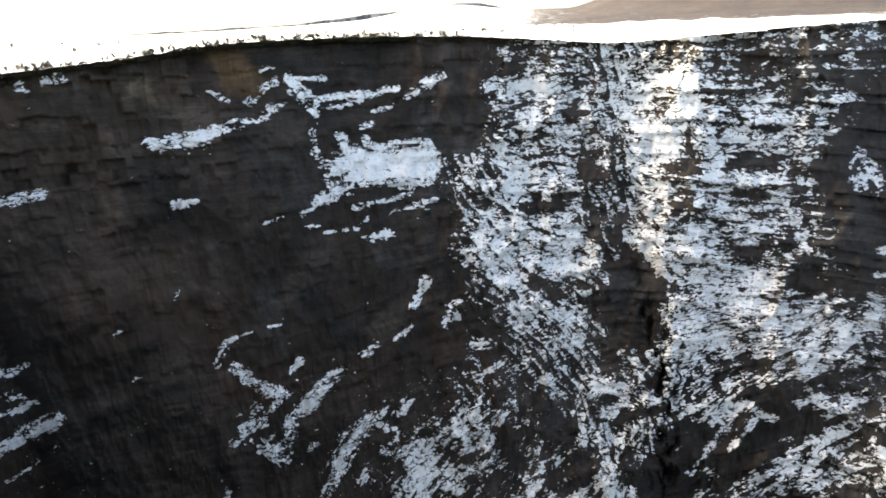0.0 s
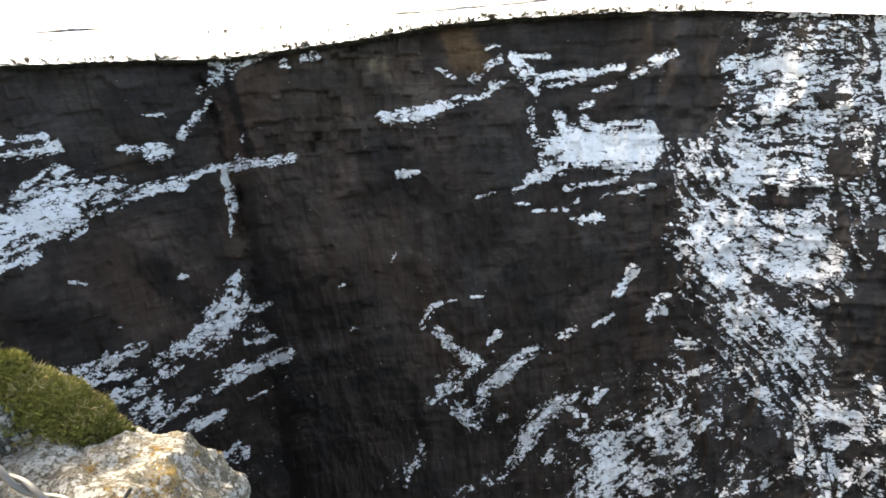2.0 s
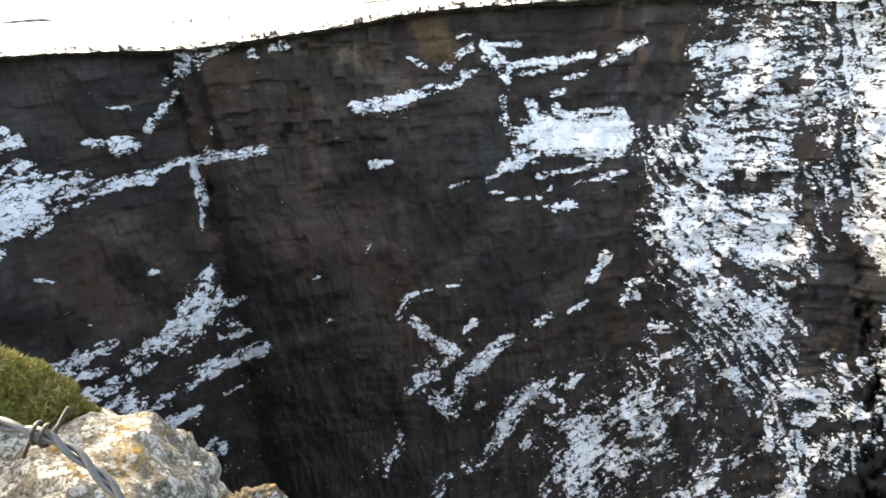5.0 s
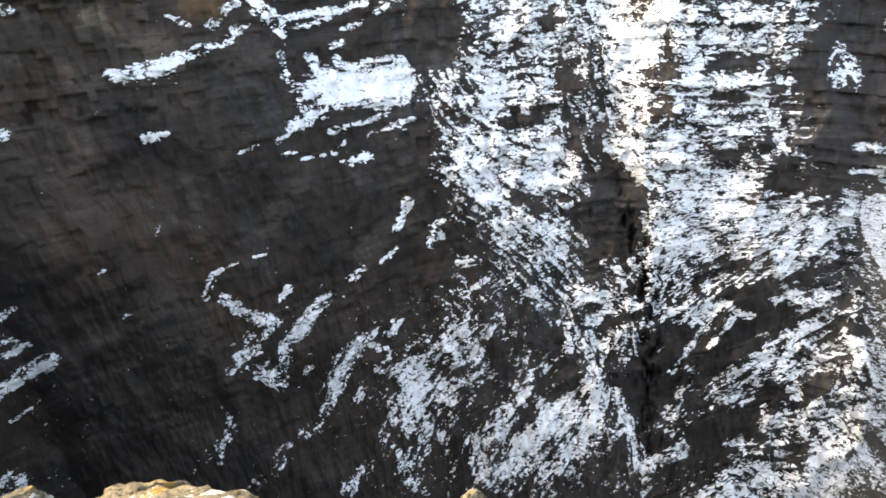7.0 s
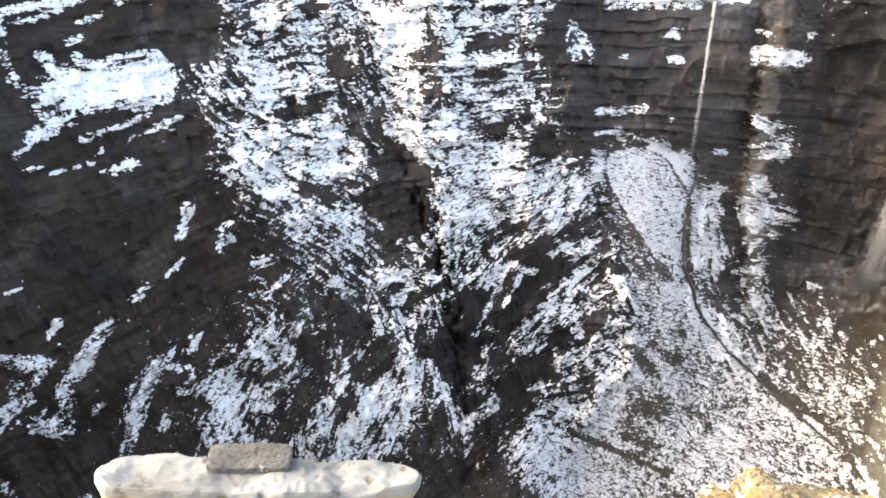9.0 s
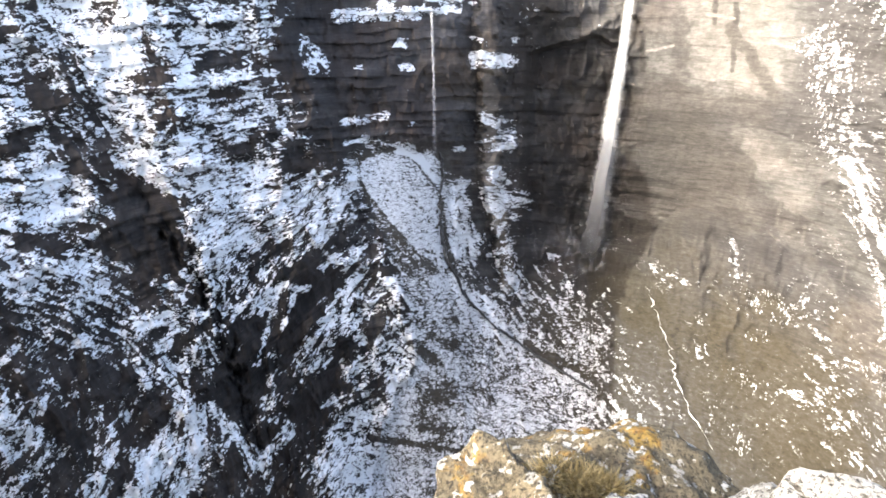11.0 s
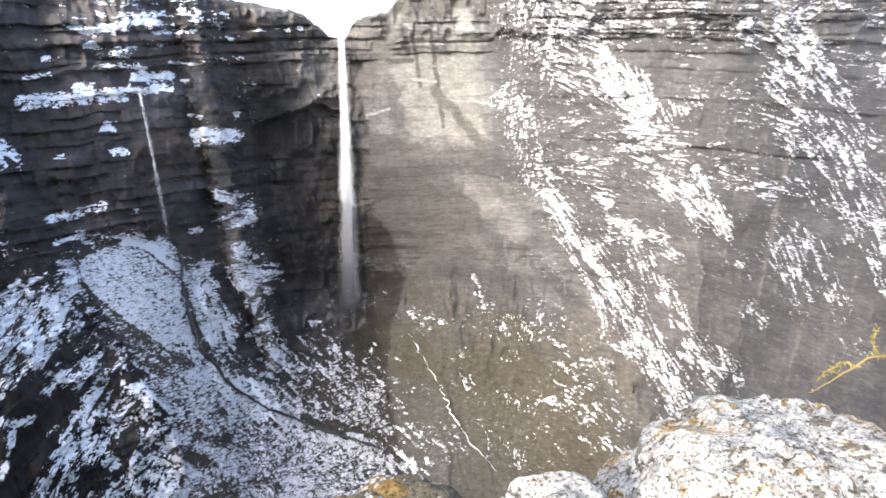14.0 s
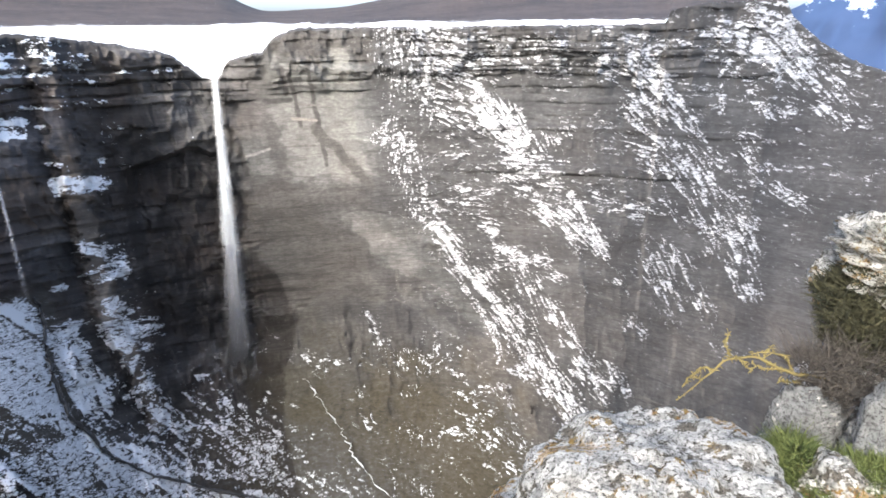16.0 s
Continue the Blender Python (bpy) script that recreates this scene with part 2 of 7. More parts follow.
# ---- the canyon: rim, foot of the cliff and floor, by bearing (degrees clockwise from +y) ----
RIM_R = [(-100, 130), (-80, 165), (-66, 205), (-52, 250), (-41, 258), (-38.6, 260), (-36.6, 248), (-30, 240), (-15, 236), (-4, 240), (2, 240), (5, 240), (7, 242),
         (14, 247), (18.3, 253), (21, 246), (23.2, 247), (25.5, 257), (28, 264), (32.4, 277), (34.2, 310), (45, 354), (49, 374), (52, 389), (55, 406), (62, 420), (66, 405), (72, 390), (78, 372), (86, 360),
         (94, 372), (100, 420), (106, 540), (112, 720), (120, 1000), (130, 1500), (165, 2600)]
RIM_EL = [(-100, -1.2), (-61, -1.6), (-45, -2.1), (-38, -2.4), (-34, -2.2), (-26, -1.6), (-16, -0.7), (-7, -0.6), (1.4, -0.8), (9.6, -1.3), (15, -1.7), (24, -1.2), (31, -0.7), (36, -0.5), (47, -0.7),
          (54.2, -1.5), (56.9, -2.0), (58.9, -2.5), (60.1, -3.4), (61.5, -4.5), (62.4, -4.6), (63.1, -3.6), (63.6, -3.1), (64.6, -2.8), (66.3, -2.4), (67.0, -1.6), (68.0, -1.0), (70.2, -0.6), (77, -0.6), (82, -0.6), (92, -0.55), (100.2, -0.5), (100.7, 0.5), (105, 1.1), (108.8, 1.2), (109.4, 0.2), (113, -2.6), (117, -4), (130, -5), (165, -4)]
FOOT_EL = [(-100, -44), (-60, -46), (-40, -50), (-20, -53), (0, -53), (17, -52), (24, -49), (31, -43), (36, -36), (40, -30.5), (45, -28), (50, -31), (54, -32), (58, -30), (62, -28), (66, -26.5), (70, -23.5),
           (77, -25), (86, -26.5), (95, -35), (105, -33), (115, -28), (130, -24), (165, -20)]
FOOT_R = [(-100, 120), (-66, 160), (-45, 215), (-39, 220), (-36, 207), (-20, 188), (0, 182), (17, 185), (24, 202), (31, 224), (36, 246), (40, 264), (45, 292), (50, 340), (54, 366), (60, 405), (62, 412), (66, 396), (72, 372),
          (78, 352), (86, 335), (95, 290), (105, 330), (115, 420), (130, 700), (165, 1200)]
FLOOR_R = [(-100, 70), (-60, 100), (-30, 120), (0, 130), (25, 172), (32, 208), (36, 229), (40, 233), (50, 236), (60, 240), (78, 238), (95, 215), (115, 240), (130, 330), (165, 500)]
FLOOR_EL = -49.0

AZ0, AZ1 = -92.0, 160.0
N_CLIFF, N_TALUS = 440, 140
az = np.concatenate([np.linspace(AZ0, -68, 40, endpoint=False), np.linspace(-68, 119, 1960), np.linspace(119.5, AZ1, 40)])
COLS = len(az)


def rim_height(a):
    """Elevation of the cliff edge, a little ragged."""
    return curve(a, RIM_EL) + 0.10 * fbm(np.asarray(a) * 1.1, 0.5, 4, 19, 0.65) + 0.15 * fbm(np.asarray(a) * 4.3, 0.7, 4, 23, 0.7) * sstep(36, 44, np.asarray(a))


rim_el = rim_height(az)
foot_r, foot_el = curve(az, FOOT_R), curve(az, FOOT_EL) + 0.8 * fbm(az / 3.2, 0.7, 2, 53, 0.5)
floor_r = curve(az, FLOOR_R)
floor_el = np.minimum(FLOOR_EL, foot_el - 6)
# rows: cliff from rim to foot, then slope to the floor
el_a = rim_el + (foot_el - rim_el) * np.linspace(0, 1, N_CLIFF)[:, None]
el_b = foot_el + (floor_el - foot_el) * np.linspace(0, 1, N_TALUS + 1)[1:, None]
EL = np.concatenate([el_a, el_b])
AZ = np.broadcast_to(az, EL.shape)


def between(el, e0, r0, e1, r1, bulge):
    """Distance at which a straight (or bulged) slope from (r0, e0) to (r1, e1) is met at elevation el."""
    t0, t1, t = np.tan(np.radians(e0)), np.tan(np.radians(e1)), np.tan(np.radians(el))
    z0, z1 = r0 * t0, r1 * t1
    u = (z0 - t * r0) / ((t * (r1 - r0)) - (z1 - z0))
    u = np.clip(u, 0, 1)
    return r0 + (r1 - r0) * u ** bulge, u


# the end of the stepped cliff leans out over the recess
LEAN = curve(el_a, [(-30, 4.0), (-20, 3.6), (-16, 2.6), (-12, 1.0), (-8, 0.0), (0, 0.0)]) * (sstep(27, 31, az) * sstep(44, 40, az))
ra = between(el_a, rim_el, curve(az - LEAN, RIM_R), foot_el, foot_r, 1.25)[0]
AZ_B = np.broadcast_to(az, el_b.shape)
rb, ub = between(el_b, foot_el, foot_r, floor_el, floor_r, 0.9)
out = np.linspace(0, 1, 49)[1:, None] ** 2
rc = floor_r + (24 - floor_r) * out
z_end = floor_r * np.tan(np.radians(floor_el))
zc = z_end + (-262 - z_end) * out ** 0.7
EL = np.concatenate([el_a, el_b, np.degrees(np.arctan2(zc, rc))])
AZ = np.broadcast_to(az, EL.shape)
RR = np.concatenate([ra, rb, rc])
CLIFFNESS = np.concatenate([np.ones_like(ra), 1 - sstep(0.0, 0.5, ub + 0.3 * fbm(AZ_B / 2.0, el_b / 1.6, 4, 83, 0.6) - 0.02), np.zeros_like(rc)])
beds_end = curve(EL, [(-49, 36.5), (-46, 38), (-43, 40), (-38, 43), (-33, 42), (-27, 40), (-23, 38.2), (-18, 37)]) + 0.8 * fbm(AZ / 1.5, EL / 1.5, 3, 87)
CLIFFNESS = np.maximum(CLIFFNESS, sstep(beds_end + 0.4, beds_end - 0.4, AZ) * sstep(28, 31, AZ))
# snow fan under the recess
FAN = sstep(beds_end - 0.3, beds_end + 0.3, AZ) * sstep(47.6, 46.6, AZ) * sstep(-19, -20.5, EL)
CLIFFNESS = CLIFFNESS * (1 - FAN)
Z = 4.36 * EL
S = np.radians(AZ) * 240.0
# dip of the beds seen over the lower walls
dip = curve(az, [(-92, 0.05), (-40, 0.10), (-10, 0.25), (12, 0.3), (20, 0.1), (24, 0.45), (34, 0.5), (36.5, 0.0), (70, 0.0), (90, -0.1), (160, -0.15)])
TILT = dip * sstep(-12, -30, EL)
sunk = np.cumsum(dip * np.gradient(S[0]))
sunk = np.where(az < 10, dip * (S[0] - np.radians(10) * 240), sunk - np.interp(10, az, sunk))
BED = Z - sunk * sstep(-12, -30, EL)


FINE = 1 + 1.1 * sstep(74, 82, az)
UU, VV = np.cumsum(np.gradient(az) * FINE)[None] * 0.9 + 0 * EL, EL * FINE
LOWER = sstep(-20, -27, EL) * sstep(-34, -22, AZ) * sstep(16, 8, AZ)
BASE_ANGLE = np.degrees(np.arctan(TILT * 1.1)) * (1 - LOWER) + 48 * LOWER
COVER = np.zeros_like(EL)
turn_x = np.cos(2 * np.radians(BASE_ANGLE)) * 0.12
turn_y = np.sin(2 * np.radians(BASE_ANGLE)) * 0.12


RAGGED_X, RAGGED_Y = 0.9 * fbm(AZ / 1.3, EL / 1.0, 4, 611, 0.65), 0.7 * fbm(AZ / 1.3, EL / 0.9, 4, 641, 0.65)


def stripe(a0, e0, a1, e1, w):
    """Soft stripe from (bearing, elevation) to (bearing, elevation), of half width w degrees."""
    c = math.cos(radians((e0 + e1) / 2))
    j0, j1 = np.searchsorted(az, [min(a0, a1) - 2.5 * w / c, max(a0, a1) + 2.5 * w / c])
    cut = (slice(None), slice(j0, j1))
    px, py = (AZ[cut] - a0) * c + min(w, 1.0) * RAGGED_X[cut], EL[cut] - e0 + min(w, 1.0) * RAGGED_Y[cut]
    dx, dy = (a1 - a0) * c, e1 - e0
    t = np.clip((px * dx + py * dy) / (dx * dx + dy * dy + 1e-6), 0, 1)
    d = np.hypot(px - t * dx, py - t * dy) / w
    return cut, np.exp(-(d / 1.22) ** 2.4)


def lay_snow(rows):
    """Snow lying along stripes: two ends, half width, weight and the angle of its streaks."""
    for a0, e0, a1, e1, w, k, ang in rows:
        cut, g = stripe(a0, e0, a1, e1, w * (1.12 if 0 < k < 1 else 1.0))
        COVER[cut] += k * g * (1.2 if abs(k) < 1 else 1.35)
        turn_x[cut] += abs(k) * g * math.cos(2 * radians(ang))
        turn_y[cut] += abs(k) * g * math.sin(2 * radians(ang))


SNOW_BASE = curve(az, [(-92, 0.0), (-45, -0.06), (-36, -0.16), (-15, -0.16), (0, -0.06), (5, 0.2), (20, 0.33), (33, 0.28), (36.5, -0.1), (50, -0.02), (64, -0.2), (76, -0.12), (84, 0.05), (92, 0.03), (110, 0.05), (160, 0.1)])
COVER -= 0.03 * sstep(76, 84, AZ)
COVER += 0.06 * LOWER * sstep(-22, -10, AZ) * sstep(7, 2, AZ)
COVER += SNOW_BASE * np.where((AZ > 2) & (AZ < 36), 1 - 1.1 * sstep(-22, -27, EL + 0.15 * (AZ - 20) * (AZ > 20)), 1)
lay_snow([  # snow, bits
    (-18.5, -25.6, -16.7, -25.2, 0.38, 0.3, 28), (-15.4, -28.8, -15.1, -29.9, 0.39, 0.35, 48),
    (-14.1, -31.8, -12.4, -30.6, 0.44, 0.3, 39), (-16.7, -33.6, -18.2, -34.8, 0.66, 0.3, 47),
    (-11.7, -35.6, -8.3, -34.1, 0.49, 0.3, 40), (-11.7, -38.1, -14.1, -40.1, 0.47, 0.3, 48),
    (-7.6, -43.1, -6.6, -41.3, 0.47, 0.3, 50), (0.4, -33.0, 1.4, -35.1, 0.70, 0.2, 55),
    (6.6, -30.3, 7.1, -32.3, 0.61, 0.25, 58), (-23.7, -20.4, -24.8, -21.6, 0.36, 0.3, 46),
    (-26.1, -18.8, -25.0, -19.6, 0.27, 0.2, -15), (-22.8, -24.1, -22.4, -24.5, 0.28, 0.35, -15),
    (-39.4, -31.0, -37.2, -30.5, 0.40, 0.25, 18)])
COVER[(AZ < 2) & (EL > -30)] = -0.25
lay_snow([  # snow, bits
    (-24.0, -37.7, -23.7, -38.8, 0.35, 0.25, -20), (7.8, -28.8, 11.3, -31.4, 1.01, 0.2, 59),
    (10.7, -33.4, 9.4, -36.4, 0.70, 0.25, 70), (6.2, -38.3, 7.4, -40.3, 0.69, 0.25, 58),
    (1.9, -43.5, 0.1, -46.7, 0.66, 0.25, 54)])
lay_snow([  # snow, lower
    (-22.6, -27.1, -21.1, -25.5, 0.42, 0.3, 46), (-21.7, -33.9, -18.0, -36.3, 0.74, 0.3, -47),
    (-20.9, -32.1, -17.1, -31.0, 0.47, 0.3, 16), (-15.0, -31.9, -12.4, -30.9, 0.49, 0.4, 28),
    (-12.5, -37.5, -7.8, -34.7, 0.58, 0.38, 44), (-14.7, -40.0, -12.3, -38.0, 0.47, 0.35, 47),
    (-4.9, -33.8, -4.2, -33.4, 0.45, 0.5, 42), (-9.7, -37.9, -9.4, -39.4, 0.48, 0.35, 39),
    (-19.8, -41.8, -15.0, -40.9, 0.45, 0.35, 14), (-28.2, -40.8, -24.6, -39.5, 0.51, 0.25, 30),
    (-12.7, -46.6, -9.4, -44.8, 0.54, 0.4, 47), (-23.2, -43.8, -19.6, -42.8, 0.43, 0.3, 32),
    (0.2, -26.1, 2.5, -23.4, 0.41, 0.3, 45)])
lay_snow([  # snow, lower
    (3.2, -28.6, 6.7, -27.7, 0.36, 0.3, 27), (3.0, -30.9, 4.8, -30.2, 0.31, 0.35, 27),
    (-4.1, -38.7, -1.7, -39.9, 1.07, 0.5, 13), (-2.0, -37.4, 4.6, -34.3, 1.00, 0.42, 35),
    (-4.6, -41.6, 0.8, -41.0, 0.96, 0.4, 33), (-6.5, -44.2, -4.3, -47.3, 0.74, 0.38, 50),
    (-41.1, -28.8, -36.6, -28.2, 0.47, 0.4, 8), (-39.7, -25.7, -38.0, -25.9, 0.40, 0.35, 9),
    (-43.1, -35.4, -42.1, -35.4, 0.44, 0.4, 2), (-33.6, -11.0, -33.5, -11.2, 0.36, 0.5, -14),
    (10.0, -39.3, 6.6, -43.2, 0.77, 0.55, 59), (5.3, -43.7, 3.8, -45.0, 0.47, 0.5, 46),
    (9.3, -46.5, 13.9, -42.1, 1.22, 0.62, 51)])
lay_snow([  # snow, lower
    (13.9, -42.1, 15.8, -40.1, 0.67, 0.5, 57), (14.8, -46.3, 17.7, -40.9, 0.66, 0.6, 68),
    (11.4, -48.3, 14.8, -46.3, 0.64, 0.5, 42), (17.4, -37.1, 17.7, -40.9, 1.06, 0.45, 83),
    (20.3, -41.7, 23.6, -46.8, 0.73, 0.5, -59), (19.2, -43.6, 21.0, -47.1, 0.45, 0.3, -65),
    (14.3, -33.3, 13.7, -35.8, 0.40, 0.45, 81), (17.3, -35.1, 20.4, -36.8, 1.07, 0.3, 65),
    (15.9, -31.0, 18.2, -31.1, 0.79, 0.6, 14), (19.2, -29.1, 20.9, -30.0, 0.69, 0.4, 25),
    (17.8, -33.1, 21.6, -31.9, 0.69, 0.4, 25), (7.7, -33.4, 12.5, -35.3, 1.50, 0.15, 70),
    (2.7, -35.2, 7.5, -37.4, 1.50, 0.12, 57)])
lay_snow([  # snow, shelf
    (41.1, -1.9, 48.5, -3.1, 0.66, 0.35, -7), (41.1, -7.9, 47.7, -7.9, 0.60, 0.5, -6),
    (40.5, -5.1, 47.6, -6.1, 0.34, 0.35, -5), (45.1, -1.3, 53.3, -2.9, 0.51, 0.3, -3),
    (50.7, -5.9, 51.7, -14.4, 0.46, 0.15, -89), (41.8, -12.2, 45.0, -13.5, 0.88, -0.1, -8),
    (65.5, -6.6, 68.1, -15.5, 2.95, -0.3, -2), (71.5, -5.7, 74.5, -14.6, 2.95, -0.35, -0),
    (63.5, -21.4, 72.3, -22.2, 2.04, -0.25, -2), (57.7, -12.5, 59.0, -24.0, 2.46, -0.4, -5),
    (75.6, -19.7, 83.3, -22.5, 1.22, -0.3, 2), (68.7, -28.8, 78.1, -32.8, 2.52, -0.2, -0),
    (70.9, -30.8, 76.2, -28.8, 1.01, 0.05, -0)])
lay_snow([  # snow, scree
    (78.8, -35.3, 87.0, -38.1, 1.45, 0.09, -25), (82.2, -31.6, 87.8, -35.1, 1.17, 0.1, -24),
    (72.0, -35.8, 74.5, -32.9, 0.69, 0.12, -50), (80.3, -28.7, 83.8, -30.5, 0.80, 0.12, -26),
    (69.8, -30.8, 73.3, -35.9, 1.09, 0.1, -51), (75.8, -38.8, 81.0, -41.4, 1.14, 0.08, -37)])
lay_snow([  # snow, headland
    (105.8, -2.0, 112.4, -5.2, 1.21, 0.38, -37), (103.1, -1.6, 105.8, -2.5, 0.70, 0.3, -18),
    (109.1, 0.6, 111.2, -2.3, 0.58, 0.3, -46), (113.6, -5.1, 115.4, -6.7, 0.67, 0.2, -36),
    (107.4, -5.0, 111.0, -9.3, 0.88, 0.2, -45)])



def paint(rows):
    """Snow cover set along stripes: two ends, half width, cover (0 bare, 1 deep) and the angle of its streaks."""
    for a0, e0, a1, e1, w, k, ang in rows:
        cut, g = stripe(a0, e0, a1, e1, w)
        COVER[cut] += (k - COVER[cut]) * g
        turn_x[cut] += (1.5 * math.cos(2 * radians(ang)) - turn_x[cut]) * g
        turn_y[cut] += (1.5 * math.sin(2 * radians(ang)) - turn_y[cut]) * g


paint([  # snow of the stepped cliff
    (4.5, -7, 14.4, -7.4, 4.06, 0.5, 6), (18.2, -5.8, 24.3, -5.9, 4.06, 0.72, 0), (25.1, -6, 31.1, -6.1, 2.07, 0.2, 2),
    (18.6, -9.7, 24.9, -9.7, 2.9, 0.7, 0), (25.6, -9.7, 31.8, -9.5, 2.9, 0.62, 0), (4.9, -15.7, 15, -15.7, 3.48, 0.48, 0),
    (19.2, -16.1, 33, -15.1, 4.06, 0.65, 2), (10.2, -21.7, 16.4, -21.5, 3.48, 0.6, -15), (22.2, -21.6, 33.8, -20.1, 3.48, 0.62, 8),
    (16.3, -25.4, 21, -30.8, 3.11, -0.15, -60), (23.3, -25.7, 34.7, -22.5, 2.32, 0.65, 20), (24, -30.4, 36, -27.9, 3.11, -0.1, 30),
    (25, -35.9, 37.3, -32.7, 3.63, -0.25, 30)])
paint([  # snow of the stepped cliff
    (26, -41.1, 38.7, -37.4, 3.63, -0.2, 30), (6, -29.9, 13.8, -35.5, 3.11, 0.05, -50), (2.2, -39, 14.6, -38.4, 3.11, 0, 45),
    (6, -44.6, 20, -43.2, 4.15, 0, 50), (1.6, -0.6, 2.6, -12.6, 2.69, -0.35, 85), (2.1, -12.6, 5.9, -18.2, 1.39, 0.8, -55),
    (4.9, -10.3, 7.2, -13, 1.1, 0.95, -50), (7.9, -12.9, 13.3, -12.6, 1.62, 1.05, 5), (5, -5.2, 7.8, -5.1, 0.81, 0.7, 8),
    (7.8, -7.1, 13.4, -6.7, 0.7, 0.7, 8), (7.9, -9.7, 12.6, -9.1, 0.7, 0.65, 8), (7.8, -5.3, 10.6, -5, 0.81, 1.1, 6),
    (3.8, -20.2, 8.1, -23.3, 1.97, 0.95, -42)])
paint([  # snow of the stepped cliff
    (7, -18.2, 9.7, -20.2, 1.39, 1, -40), (10.7, -20.2, 13.8, -20.1, 1.62, 1.05, -10), (14.3, -19.6, 16.9, -21, 1.51, 0.95, -40),
    (7.6, -23.8, 13.7, -26.9, 1.28, 1.15, -38), (3.8, -20.2, 8.7, -25.3, 0.58, 1.1, -48), (8.7, -22.8, 11.4, -23.7, 0.73, -0.1, -20),
    (9.5, -15.7, 11, -15.5, 0.62, -0.1, 0), (14, -15.7, 14.5, -16.2, 0.93, 0.7, -60), (14.9, -2.3, 18.5, -19.9, 1.51, 0.52, -82),
    (13.8, -12.2, 14, -12.9, 1.04, -0.3, 80), (15.1, -17.2, 17.6, -18.5, 1.55, 0.12, -75), (18.1, -7.5, 21.1, -7.5, 2.03, 1.05, 0),
    (19.5, -10.6, 20.6, -10.4, 1.39, 1.8, 0)])
paint([  # snow of the stepped cliff
    (21.7, -10.6, 25, -10.4, 1.16, 1.1, 0), (21.7, -9.3, 22, -10.6, 0.31, -0.2, 80), (19.7, -12.2, 23.1, -11.9, 0.67, 0.15, 0),
    (25.6, -11.8, 28.8, -11.2, 0.62, -0.3, 4), (30.2, -11.8, 32.2, -11.4, 0.83, -0.2, 4), (26.1, -7.6, 31.2, -8, 1.39, 0.8, -8),
    (26.7, -6.8, 27.8, -6.6, 0.58, 0.9, 0), (23.3, -13.4, 32.2, -12.7, 1.04, 0.9, 3), (19, -14.2, 21.2, -15.5, 1.39, 1.05, -15),
    (21.9, -15.3, 20.6, -17.7, 0.83, -0.05, 60), (24.3, -14.5, 29.7, -15, 1.04, 0.8, 0), (26.3, -13.9, 28, -14, 0.41, -0.2, 0)])
paint([  # snow of the stepped cliff
    (19.3, -18.4, 21, -20.7, 1.51, 1.3, -55), (22.5, -18.7, 23.4, -20.3, 1.74, 1.15, 0), (25.1, -22.2, 27.1, -23.6, 2.09, 1, 5),
    (29.5, -22.3, 31.2, -22.7, 1.28, 1.15, -5), (27.2, -19.2, 29.3, -19.4, 0.62, 0.1, 0), (29.9, -18, 32, -18.6, 0.93, 0.2, -50),
    (30.5, -14.5, 32.3, -18.6, 0.46, 0.8, -65), (32.7, -20.3, 34.2, -20.7, 1.87, 0, 15), (32.8, -22.4, 34.4, -21.3, 0.58, 0.7, 22),
    (29.7, -11.2, 31.1, -10.9, 0.58, 0.7, 5), (17.7, -21.4, 20.7, -24.6, 1.87, -0.35, -60), (19.5, -25.2, 22.3, -30.6, 1.35, -0.35, -72),
    (22.4, -24.4, 23.1, -31.5, 0.93, 1.15, 82)])
paint([  # snow of the stepped cliff
    (24.2, -25.1, 27.4, -25.1, 1.74, 1.1, 0), (28.3, -25.4, 29.9, -24.5, 1.16, 1, 22), (22.4, -27.8, 24.2, -28.4, 1.16, 1, 60),
    (24.8, -32.2, 28.1, -30, 0.81, 1.2, 27), (28.1, -30, 31.7, -27.1, 0.64, 0.8, 30), (31.6, -26.7, 34.9, -23.3, 1.04, 1, 32),
    (32.5, -28.7, 34, -26.2, 1.28, 0.65, 40), (33.4, -27.2, 34.9, -26.4, 0.93, 0.9, 20), (22.7, -33.5, 24.4, -32.7, 0.75, 0.95, 25),
    (20.1, -33.8, 21.6, -36.5, 0.93, 0.85, -65), (22.5, -37, 25.3, -34.9, 0.81, 0.85, 32), (26.1, -33.8, 30.9, -30.2, 0.87, 0.7, 33),
    (27.3, -34.7, 30.5, -31.5, 0.35, 0.8, 33)])
paint([  # snow of the stepped cliff
    (32.7, -30.3, 33.6, -29.6, 0.81, 0.75, 25), (31.7, -33, 33.3, -32.1, 0.58, 0.55, 30), (34.3, -32.3, 35, -31.7, 0.58, 0.6, 30),
    (27, -41.8, 31, -37.8, 0.75, 0.95, 36), (30.2, -37.6, 31.6, -38.2, 0.81, 1.05, 30), (31.8, -37.1, 34.8, -34.4, 0.52, 0.75, 28),
    (34.8, -34.4, 37, -31.7, 0.7, 0.75, 32), (36.1, -31.8, 36.7, -30.7, 0.7, 1.1, 35), (35.2, -35.8, 37.2, -34.3, 0.81, 0.75, 25),
    (26.1, -38.9, 27.5, -38.1, 0.58, 0.5, 30), (25.6, -36.7, 33.3, -32.1, 0.83, -0.35, 30), (28.9, -41.8, 34.7, -37.3, 1.14, -0.35, 32),
    (35.9, -39.7, 37.4, -40, 0.52, 0.9, -25)])
